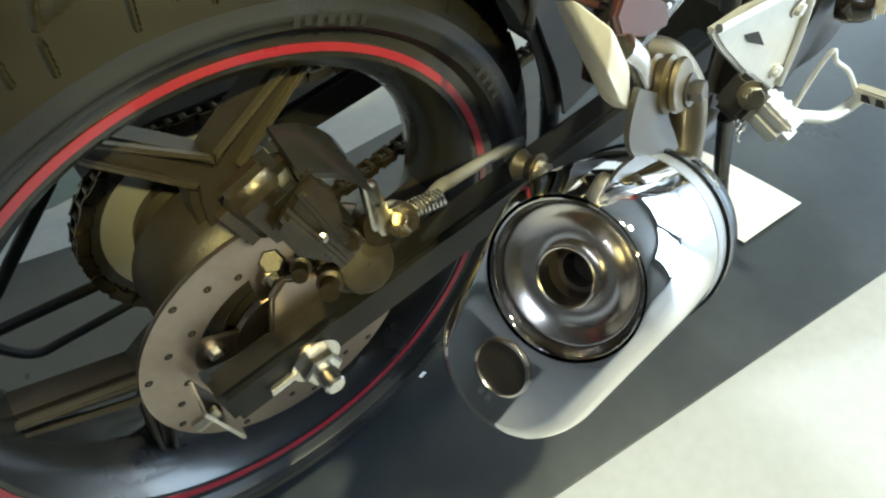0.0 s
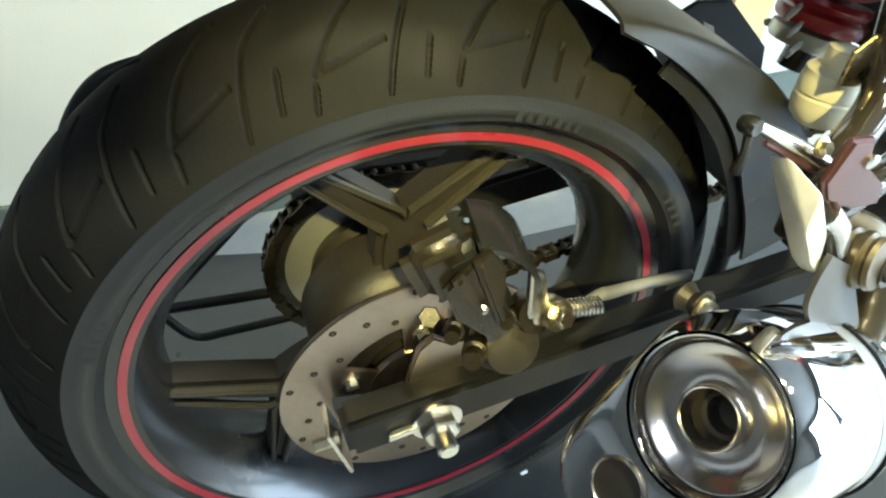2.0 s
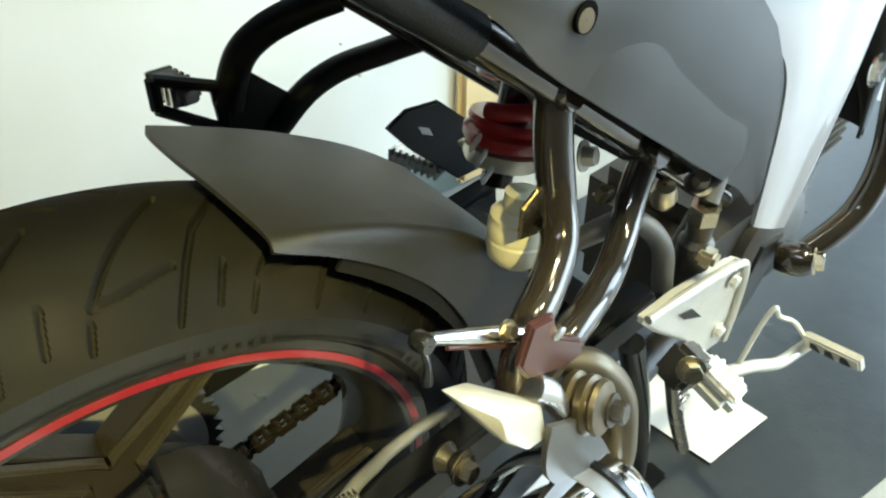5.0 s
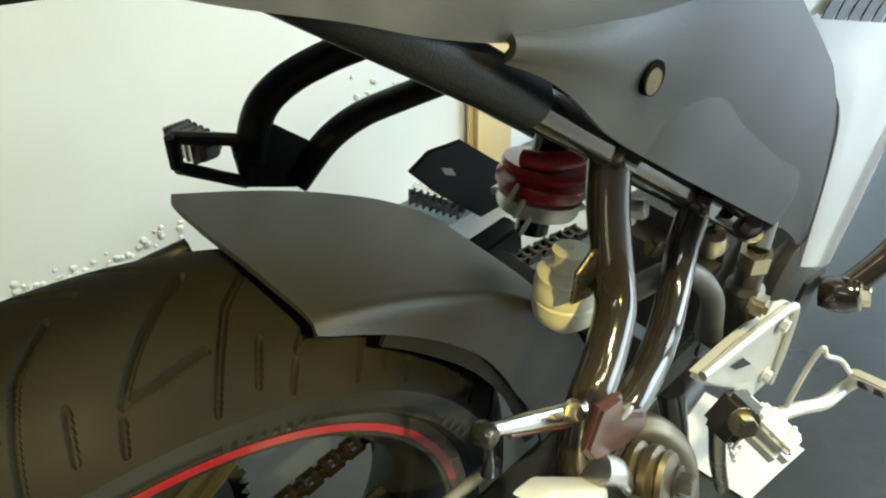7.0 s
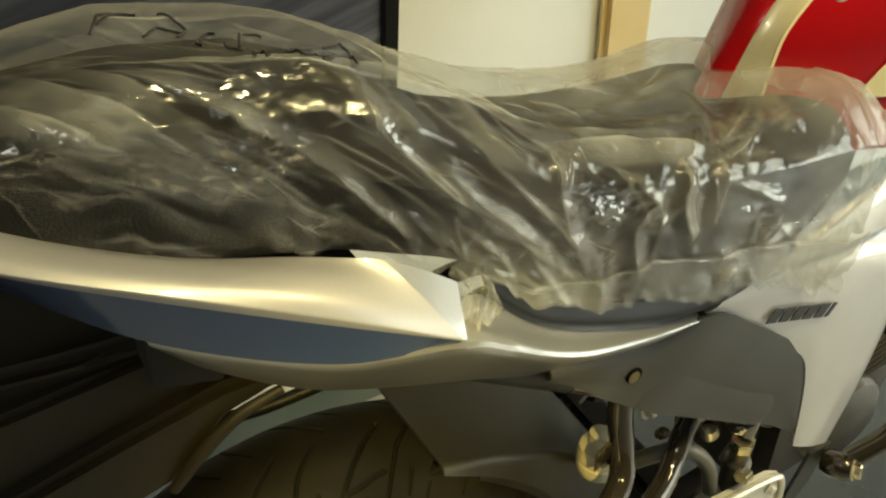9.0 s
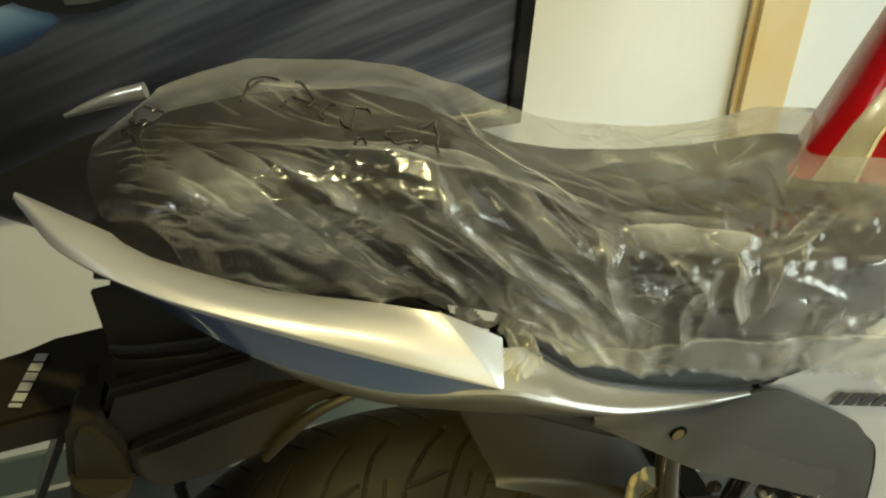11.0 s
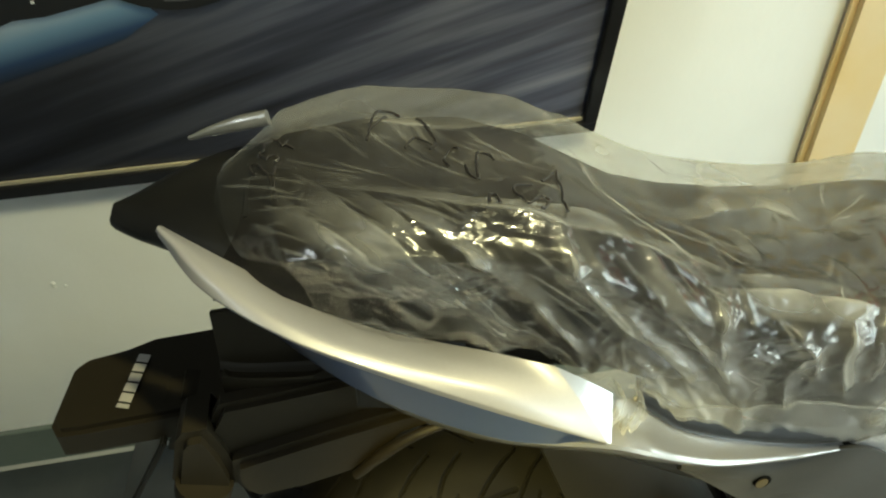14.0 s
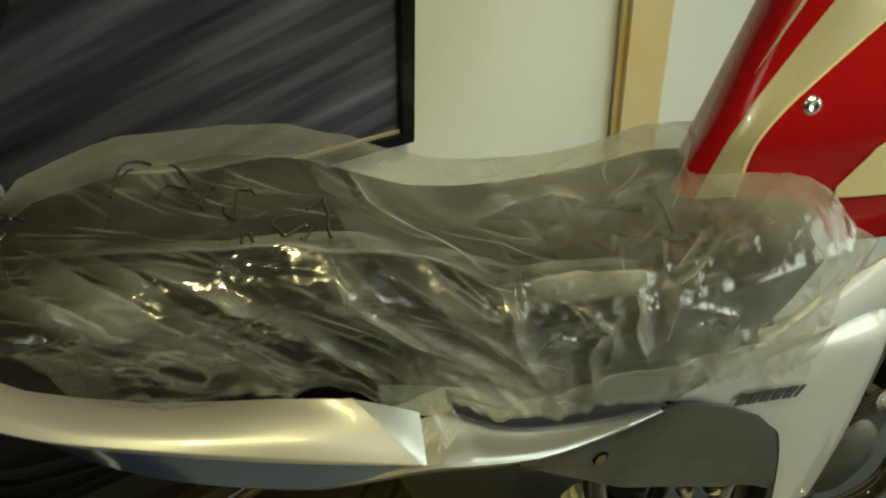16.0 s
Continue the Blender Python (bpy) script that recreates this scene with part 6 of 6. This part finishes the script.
part("stalk_collar", tube([(-0.229, -0.078, 0.712), (-0.232, -0.08, 0.702)], [0.023, 0.0225], 24, 2), UNDER, ind)
part("stalk_lip", tube([(-0.2315, -0.08, 0.703), (-0.2325, -0.0805, 0.699)], [0.0205, 0.0205], 24, 2), FENDER, ind)
part("stalk", tube([(-0.232, -0.08, 0.7), (-0.238, -0.084, 0.68), (-0.242, -0.087, 0.664)], [0.0185, 0.0175, 0.0175], 24, 3), UNDER, ind)
part("indicator_lens", tube([(-0.242, -0.087, 0.665), (-0.246, -0.09, 0.652), (-0.252, -0.095, 0.63)], [0.021, 0.024, 0.02], 24, 3), CLEAR_LENS, ind, "clear indicator lens")

# ---- plastic wrap over the seat ----
# fold lines of the bag: (distance ahead, place across from -1 at the right hem to 1)
FOLDS_REAR = [[(-0.14, -0.09), (-0.04, -0.35), (0.025, -0.36), (0.07, -0.36), (0.145, -0.4)], [(0.145, -0.4), (0.128, -0.58), (0.148, -0.81)], [(-0.11, -0.2), (-0.06, -0.56), (-0.015, -0.87), (0.025, -0.95), (0.065, -1.0)],
              [(0.025, -0.4), (0.04, -0.57), (0.075, -0.75), (0.13, -0.84)], [(0.075, -0.03), (0.115, -0.14), (0.165, -0.12), (0.205, -0.2)], [(-0.145, -0.26), (-0.095, -0.73), (-0.045, -0.97)],
              [(0.07, -0.38), (0.09, -0.54), (0.135, -0.66)], [(-0.13, -0.48), (-0.07, -0.72), (-0.025, -0.96), (0.02, -0.99)]]
FOLDS_FRONT = [[(0.145, -0.41), (0.195, -0.38), (0.25, -0.43)], [(0.21, -0.18), (0.285, -0.08), (0.385, -0.04)], [(0.185, 0.06), (0.25, -0.01), (0.31, -0.05)], [(0.275, -0.46), (0.228, -0.53), (0.24, -0.78), (0.27, -0.9)],
               [(0.34, -0.37), (0.28, -0.51), (0.225, -0.55)], [(0.34, -0.12), (0.26, -0.13), (0.185, -0.21)], [(0.375, -0.5), (0.41, -0.66), (0.425, -0.85)], [(0.325, -0.65), (0.315, -0.82), (0.29, -0.92)],
               [(0.18, -0.56), (0.205, -0.71), (0.205, -0.92)], [(0.45, -0.1), (0.4, -0.3), (0.33, -0.45)], [(0.48, -0.3), (0.45, -0.6), (0.37, -0.85)]]
FOLDS_SADDLE = [[(0.095, 0.19), (0.105, -0.07), (0.17, -0.11)], [(0.17, -0.11), (0.27, 0.0), (0.425, 0.03)], [(0.185, 0.17), (0.165, 0.0), (0.21, -0.17)], [(0.27, 0.12), (0.345, 0.07), (0.43, 0.09)], [(0.26, -0.46), (0.256, -0.66), (0.25, -0.95)],
                [(0.25, -0.1), (0.345, -0.05), (0.43, -0.02)], [(0.19, -0.12), (0.185, -0.31)], [(0.02, -0.37), (0.03, -0.64), (0.09, -0.86)], [(0.29, -0.56), (0.36, -0.43)], [(0.43, -0.05), (0.44, -0.3), (0.47, -0.6)]]
# broad doubled-over bands of the bag, whiter than the creases
BANDS_REAR = [[(-0.119, -0.23), (-0.074, -0.34), (-0.023, -0.41), (0.021, -0.45), (0.075, -0.42), (0.123, -0.46)], [(-0.119, -0.24), (-0.101, -0.41), (-0.077, -0.55), (-0.047, -0.77), (-0.018, -0.92)], [(-0.143, -0.36), (-0.104, -0.54), (-0.059, -0.77), (-0.012, -0.89)],
              [(0.021, -0.45), (0.024, -0.61), (0.057, -0.75), (0.105, -0.83), (0.18, -1.0)], [(-0.077, -0.41), (-0.032, -0.61), (0.015, -0.85), (0.039, -0.92)], [(-0.101, 0.05), (-0.023, 0.02), (0.066, 0.08)]]
BANDS_FRONT = [[(0.066, -0.52), (0.099, -0.65), (0.132, -0.77), (0.162, -0.94)], [(0.123, -0.45), (0.129, -0.67), (0.15, -0.86), (0.18, -0.98)], [(0.072, 0.08), (0.072, -0.13), (0.096, -0.28), (0.123, -0.45)], [(0.123, -0.48), (0.186, -0.45), (0.228, -0.47), (0.258, -0.48)],
               [(0.213, -0.55), (0.189, -0.77), (0.204, -1.0)], [(0.18, 0.11), (0.228, 0.07), (0.33, 0.21)], [(0.126, -0.15), (0.225, -0.02), (0.285, -0.1)], [(0.225, -0.51), (0.225, -0.7), (0.252, -0.9)]]
BANDS = BANDS_REAR + BANDS_FRONT
MAJOR = BANDS + FOLDS_REAR + FOLDS_FRONT + FOLDS_SADDLE
random.seed(11)
FILM_U, FILM_V = 620, 360
MINOR, STREAKS = [], []
for cx, cs, n_, reach in ((0.245, -0.55, 9, 0.09), (0.07, -0.97, 7, 0.09), (0.43, -0.78, 9, 0.09), (0.145, -0.42, 6, 0.07), (0.3, -0.9, 7, 0.07)):
    for k in range(n_):
        g = 2 * math.pi * (k + random.uniform(-0.35, 0.35)) / n_
        r = reach * random.uniform(0.4, 1.2)
        MINOR.append([(cx, cs), (cx + r * math.cos(g), cs + 4.6 * r * math.sin(g))])
for k in range(34):
    x, s, r = random.uniform(-0.18, 0.16), random.uniform(-0.95, 0.5), random.uniform(0.03, 0.1)
    g = random.gauss(-0.75, 0.25)
    MINOR.append([(x, s), (x + r * math.cos(g), s + 4.0 * r * math.sin(g))])
for k in range(34):
    x, s, r = random.uniform(0.18, 0.52), random.uniform(-0.95, 0.6), random.uniform(0.03, 0.09)
    g = random.gauss(0.75, 0.5)
    MINOR.append([(x, s), (x + r * math.cos(g), s + 4.0 * r * math.sin(g))])

for k in range(26):
    cx, cs, g0 = random.uniform(-0.17, 0.5), random.uniform(-0.95, 0.2), random.uniform(-1.0, 0.6)
    for q in range(8):
        x, s, r, g = random.gauss(cx, 0.02), random.gauss(cs, 0.09), random.uniform(0.006, 0.02), g0 + random.gauss(0, 0.5)
        MINOR.append([(x, s), (x + r * math.cos(g), s + 4.6 * r * math.sin(g))])


for k in range(240):
    front = k % 2
    x, s_, r = random.uniform(0.14, 0.5) if front else random.uniform(-0.19, 0.16), random.uniform(-0.95, 0.45), random.uniform(0.02, 0.11)
    g = (math.atan2(0.21 * (s_ + 0.5), x - 0.2) if k % 4 == 1 else random.gauss(0.55, 0.4)) if front else random.gauss(-0.6, 0.22)
    STREAKS.append([(x, s_), (x + r * math.cos(g), s_ + r * math.sin(g) / 0.21)])


def wrap_points(xs, ss):
    """The bag before folding: tented over the seat's two levels, hanging down to its hem."""
    X, S = np.meshgrid(xs, ss, indexing="ij")
    half = np.array([seat_profile(x)[2] for x in xs])[:, None] + 0.006 + np.interp(xs, [0.15, 0.27, 0.34, 0.4, 0.46, 0.52, 0.56], [0, 0.004, 0.012, 0.022, 0.03, 0.026, 0.01])[:, None]
    top = np.interp(X, [-0.215, -0.2, -0.185, -0.15, -0.08, 0.0, 0.04, 0.085, 0.122, 0.172, 0.24, 0.29, 0.35, 0.4, 0.457, 0.52, 0.56], [0.905, 0.924, 0.948, 0.972, 0.986, 0.984, 0.973, 0.947, 0.931, 0.919, 0.909, 0.904, 0.905, 0.909, 0.9, 0.85, 0.84])
    hem = np.interp(X, [-0.215, -0.1, 0, 0.08, 0.115, 0.165, 0.205, 0.255, 0.335, 0.4, 0.45, 0.56], [0.915, 0.912, 0.9, 0.858, 0.833, 0.81, 0.805, 0.789, 0.78, 0.75, 0.728, 0.76])
    W = np.abs(S)
    X = X + 0.07 * S * S * np.maximum(0, -0.1 - X) / 0.115
    Y = np.sign(S) * half * np.minimum(1, 1.2 * np.sin(np.minimum(1, W * 1.02) * math.pi / 2) ** 0.85)
    Y = np.where(S > 0, Y * np.interp(X, [0.1, 0.3, 0.5], [1, 0.75, 0.5]), Y)
    Z = top - (top - hem) * np.maximum(0, W - 0.35) ** 1.6 / 0.65 ** 1.6 - 0.004 * W
    settle = np.interp(X, [-0.215, -0.17, -0.12, -0.06, 0, 0.05, 0.1, 0.15, 0.2, 0.26, 0.33, 0.4, 0.47, 0.56], [0.001, -0.0017, -0.0044, -0.0117, -0.0156, -0.0118, -0.0071, -0.0119, -0.0171, -0.0178, -0.0123, -0.0031, 0.004, 0.0107])
    fall = np.interp(X, [-0.2, 0, 0.15, 0.35, 0.5], [0.0455, 0.0206, 0.0306, 0.0462, 0.0374])
    Z = Z + settle * np.clip((S + 0.45) / 0.35, 0, 1) - fall * np.clip(S, 0, 1) ** 1.3
    return np.stack([X, Y, Z], -1)


def fold_distance(X, S, line, per):
    """Distance to a fold line, how far along it, and on which flank."""
    d, along, flank = np.full(X.shape, 9.0), np.zeros(X.shape), np.zeros(X.shape)
    pts = spline([(a_, b_ * 0.21, 0) for a_, b_ in line], per)[:, :2]
    for q, (p0, p1) in enumerate(zip(pts, pts[1:])):
        seg = p1 - p0
        t = np.clip(((X - p0[0]) * seg[0] + (S - p0[1]) * seg[1]) / (seg @ seg), 0, 1)
        dd = np.hypot(X - p0[0] - t * seg[0], S - p0[1] - t * seg[1])
        along = np.where(dd < d, (q + t) / (len(pts) - 1), along)
        flank = np.where(dd < d, np.sign((X - p0[0]) * seg[1] - (S - p0[1]) * seg[0]), flank)
        d = np.minimum(d, dd)
    return d, along, flank


def wrap_sheet(lift=0.0, first=-1.0, last=1.0, nu=FILM_U, nv=FILM_V):
    """The bag: tented film with straight-flanked folds; also gives how much each place is whitened by folding and by
    painted haze.
    """
    xs, ss = np.linspace(-0.215, 0.56, nu), np.linspace(first, last, nv)
    P = wrap_points(xs, ss)
    N = np.cross(np.gradient(P, axis=0), np.gradient(P, axis=1))
    N /= np.maximum(np.linalg.norm(N, axis=2, keepdims=True), 1e-9)
    if N[nu // 2, int(nv * 0.4), 2] < 0:
        N = -N
    X, S = np.meshgrid(xs, ss * 0.21, indexing="ij")
    H, white = np.zeros((nu, nv)), np.zeros((nu, nv))
    rng = np.random.RandomState(4)
    # slack between the folds: warped waves with straight flanks
    wob = np.array([[noise.noise_vector(Vector((x * 9, s * 2.2, 1.7))) for s in ss] for x in xs])
    mottle = np.array([[noise.noise(Vector((x * 34, s * 9, 6.3))) for s in ss] for x in xs])
    U, V = X + 0.03 * wob[..., 0], S + 0.03 * wob[..., 1]
    for n_, (length, high) in enumerate(((0.12, 0.005), (0.07, 0.003), (0.045, 0.0016))):
        g = np.where(X < 0.17, 0.8 - 0.3 * n_, -0.8 + 0.4 * n_)
        wave = (U * np.sin(g) + V * np.cos(g)) / length + rng.uniform()
        H += high * np.abs(wave % 1.0 - 0.5) * 2 * np.clip(0.5 + 1.4 * wob[..., 2] * (-1) ** n_, 0.05, 1)
    for k, line in enumerate(MAJOR + MINOR + STREAKS):
        band, big, streak = k < len(BANDS), k < len(MAJOR), k >= len(MAJOR) + len(MINOR)
        small = not big and not streak and k >= 149
        amp = (0.0065 if band else 0.0042 if big else 0.0007 if streak else 0.0016 if small else 0.003) * rng.uniform(0.7, 1.2)
        wide = (0.014 if big else 0.0032 if streak else 0.0045 if small else 0.008) * rng.uniform(0.8, 1.4)
        tint, lie, veil = rng.uniform(0.75 if band else 0.5, 1.0), (1 if rng.uniform() < 0.5 else -1), rng.uniform(0.012, 0.022) if band else rng.uniform(0.005, 0.014)
        lo_x, hi_x = min(p[0] for p in line) - 0.03, max(p[0] for p in line) + 0.03
        lo_s, hi_s = min(p[1] for p in line) - 0.15, max(p[1] for p in line) + 0.15
        a0, a1, b0, b1 = *np.searchsorted(xs, (lo_x, hi_x)), *np.searchsorted(ss, (lo_s, hi_s))
        if a1 - a0 < 2 or b1 - b0 < 2:
            continue
        box_ = np.s_[a0:a1, b0:b1]
        d, along, flank = fold_distance(X[box_], S[box_], line, 5 if big else 1)
        fade = np.clip(4 * along * (1 - along) + 0.2, 0, 1) * np.clip(0.85 + 1.1 * mottle[box_], 0.6 if band else 0.25, 1.2)
        H[box_] = np.maximum(H[box_], H[box_] * 0.6 + amp * np.clip(1 - d / wide, 0, 1) ** 1.2 * np.clip(fade, 0, 1))
        thin = 0.0018 if band else 0.0015 if big else 0.0013
        white[box_] = np.maximum(white[box_], (0.8 if band else 0.5 if big else 0.48 if streak else 0.32) * tint * fade * np.clip(1.3 - d / thin, 0, 1))
        if big or (not small and k % 2 == 0):
            reach = veil if big else veil * (0.5 if streak else 0.4)
            white[box_] = np.maximum(white[box_], (0.68 if band else 0.44 if big else 0.34) * tint * fade * (flank == lie) * np.clip(1 - d / reach, 0, 1) ** 0.6)
    H *= np.interp(xs, [-0.215, -0.1, 0.02, 0.12], [0.45, 0.6, 0.8, 1.0])[:, None]
    # milky hem, its front whitened further for the warm light on it
    edge = np.clip((np.abs(ss) - 0.68) / 0.26, 0, 1)[None, :]
    front = np.clip((X - 0.18) / 0.1, 0, 1)
    white = np.maximum(white, (0.75 + 0.2 * front) * edge * np.clip(0.6 + 0.25 * front + 1.5 * wob[..., 1] + 0.6 * mottle, 0, 1) * np.clip((X - 0.03) / 0.09, 0, 1))
    # painted haze along the far top, where film is met edge-on
    rim = np.clip((ss[None, :] - 0.02) / 0.2, 0, 1) * np.clip((0.16 - X) / 0.08, 0, 1)
    white = np.maximum(white, rim * np.clip(0.34 + 0.25 * wob[..., 1], 0.2, 0.45))
    white = np.maximum(white, front * np.clip(0.33 + 0.2 * np.clip((X - 0.36) / 0.06, 0, 1) + 0.5 * wob[..., 2] + 0.2 * mottle, 0.1, 0.62))
    slack = np.clip((0.07 - X) / 0.06, 0, 1) * np.clip((0.36 - np.abs(ss)[None, :]) / 0.12, 0, 1)
    white = np.maximum(white, slack * np.clip(0.12 + 0.35 * wob[..., 0] + 0.12 * mottle, 0.03, 0.35))
    # same edge-on haze painted over the dip of the tent
    tent = np.clip((X - 0.06) / 0.05, 0, 1) * np.clip((0.42 - X) / 0.06, 0, 1) * np.clip((ss[None, :] + 0.12) / 0.25, 0, 1)
    white = np.maximum(white, tent * np.clip(0.34 + 0.6 * wob[..., 0] + 0.2 * mottle, 0.16, 0.6))
    for i in range(nu):
        rag = 0.008 * noise.noise(Vector((xs[i] * 38, 0, 0))) + 0.007 * noise.noise(Vector((xs[i] * 90, 4, 0)))
        for j in range(nv):
            x, y, z = P[i, j]
            hem = max(0, (abs(ss[j]) - 0.8) / 0.2)
            H[i, j] += 0.0005 * noise.noise(Vector((x * 120, y * 150, z * 150)))
            if hem:
                H[i, j] += hem * 0.006 * abs(noise.noise(Vector((x * 45, y * 8, z * 20))))
                P[i, j, 2] += rag * hem
    return P + N * (H + lift)[..., None], white


def film_object(name, pts, white, mat, parent=None, label=""):
    me = grid_mesh(name, pts)
    att = me.attributes.new("fold_and_haze_white", "FLOAT", "POINT")
    att.data.foreach_set("value", white.reshape(-1).astype(np.float32))
    if name == "plastic_seat_wrap":
        att = me.attributes.new("crinkle", "FLOAT", "POINT")
        att.data.foreach_set("value", crinkled_patches().reshape(-1).astype(np.float32))
    return linked(name, me, mat, parent, label, 180)


def crinkled_patches(nu=FILM_U, nv=FILM_V):
    """Where the film is finely crinkled: loose oval patches along the flank of the seat."""
    xs, ss = np.linspace(-0.215, 0.56, nu), np.linspace(-1, 1, nv)
    X, S = np.meshgrid(xs, ss, indexing="ij")
    wob = np.array([[noise.noise(Vector((x * 26, s * 7, 5.1))) for s in ss] for x in xs])
    mask = np.zeros((nu, nv))
    for cx, cs, rx, rs in ((-0.03, -0.47, 0.062, 0.06), (-0.125, -0.6, 0.03, 0.08), (-0.035, -0.7, 0.032, 0.1), (-0.09, -0.78, 0.04, 0.05), (0.165, -0.66, 0.03, 0.07), (0.03, -0.62, 0.025, 0.06), (0.3, -0.72, 0.03, 0.06)):
        mask = np.maximum(mask, np.clip(1.4 - 1.4 * (((X - cx) / rx) ** 2 + ((S - cs - 0.6 * (X - cx)) / rs) ** 2) + 1.1 * wob, 0, 1))
    return mask


WRAP_P, WRAP_W = wrap_sheet()
wrap_ob = tagged(film_object("plastic_seat_wrap", WRAP_P, WRAP_W, FILM), "crumpled clear polythene bag pulled over the seat", "plastic wrap")
wrap_ob.matrix_basis = bike.matrix_basis.copy()
hem_p, hem_w = wrap_sheet(0.003, -1.0, -0.86, 400, 32)
for i in range(152, 215):
    width = 0.1 + 0.9 * (i - 152) / 63
    hem_p[i] = np.array([[np.interp(j * width, np.arange(32), hem_p[i, :, c]) for c in range(3)] for j in range(32)])
film_object("sealed_hem", hem_p[152:360], hem_w[152:360] * 0.45, FILM_DOUBLE, wrap_ob, "doubled milky hem of the bag")
part("seal_line", tube([tuple(p) for p in hem_p[160:356:5, 29]], 0.0008, 6, 2), FILM_DOUBLE, wrap_ob, "heat-sealed seam")
# gathered end of the hem over the cover seam
gu, gv = np.meshgrid(np.linspace(0, 1, 26), np.linspace(0, 1, 22), indexing="ij")
ripple = 0.007 * np.abs((gu * 5 + 0.4 * np.sin(gv * 7)) % 1.0 - 0.5) * 2 * (0.3 + gv)
gather = np.stack([0.056 + 0.026 * gu + 0.006 * np.sin(gv * 5), -0.15 - 0.016 * gv - ripple, 0.868 - 0.012 * gu - 0.022 * gv + 0.006 * np.sin(gu * 11)], -1)
film_object("hem_gather", gather, 0.15 + 0.5 * (ripple / ripple.max()) ** 3, FILM_DOUBLE, wrap_ob, "bunched end of the hem")

# marker scribbles on the film
REAR_STROKES = [[(-0.16, -0.028), (-0.163, -0.02), (-0.163, -0.014), (-0.158, -0.018), (-0.154, -0.029), (-0.149, -0.039), (-0.147, -0.038), (-0.146, -0.029)], [(-0.147, -0.023), (-0.144, -0.02), (-0.146, -0.015), (-0.15, -0.015), (-0.152, -0.017), (-0.156, -0.01), (-0.157, -0.005), (-0.154, -0.004), (-0.154, 0.004), (-0.149, 0.008)], [(-0.149, 0.008), (-0.144, 0.002), (-0.142, -0.004), (-0.138, 0.002)], [(-0.142, -0.003), (-0.138, -0.005), (-0.134, -0.01)]]
TOP_STROKES = [[(-0.085, -0.012), (-0.081, 0.006), (-0.076, 0.028), (-0.073, 0.035), (-0.066, 0.035), (-0.061, 0.031), (-0.058, 0.023)], [(-0.081, 0.004), (-0.074, 0.012), (-0.069, 0.018)], [(-0.047, 0.019), (-0.042, 0.007), (-0.038, -0.005), (-0.037, -0.011), (-0.04, -0.017), (-0.043, -0.02)], [(-0.04, -0.014), (-0.046, -0.01), (-0.052, -0.007), (-0.058, -0.015), (-0.06, -0.019)]]
MIDDLE_STROKES = [[(-0.023, -0.021), (-0.027, -0.018), (-0.032, -0.026), (-0.036, -0.036), (-0.034, -0.045)], [(-0.023, -0.045), (-0.023, -0.059), (-0.019, -0.066), (-0.017, -0.053), (-0.014, -0.039), (-0.011, -0.027), (-0.007, -0.027), (-0.003, -0.03), (-0.002, -0.037)]]
SIDE_STROKES = [[(-0.021, -0.104), (-0.019, -0.095), (-0.016, -0.092), (-0.015, -0.097), (-0.015, -0.106)], [(0.015, -0.072), (0.001, -0.078), (0, -0.093), (0.002, -0.103), (0.007, -0.1), (0.015, -0.088), (0.02, -0.088), (0.019, -0.096), (0.014, -0.104), (0.01, -0.107)], [(0.024, -0.065), (0.033, -0.055), (0.04, -0.046), (0.036, -0.061), (0.035, -0.074), (0.029, -0.094), (0.028, -0.105)]]
flat_wrap = WRAP_P.reshape(-1, 3)
for line in REAR_STROKES + TOP_STROKES + MIDDLE_STROKES + SIDE_STROKES:
    pts = []
    for x, y in spline([(p[0], p[1], 0) for p in line], 5)[:, :2]:
        near = np.argsort((flat_wrap[:, 0] - x) ** 2 + (flat_wrap[:, 1] - y) ** 2)[:9]
        pts.append((x, y, flat_wrap[near, 2].max() + 0.001))
    part("marker_stroke", tube(pts, 0.0008, 6, 1), PEN, wrap_ob, "black marker handwriting")
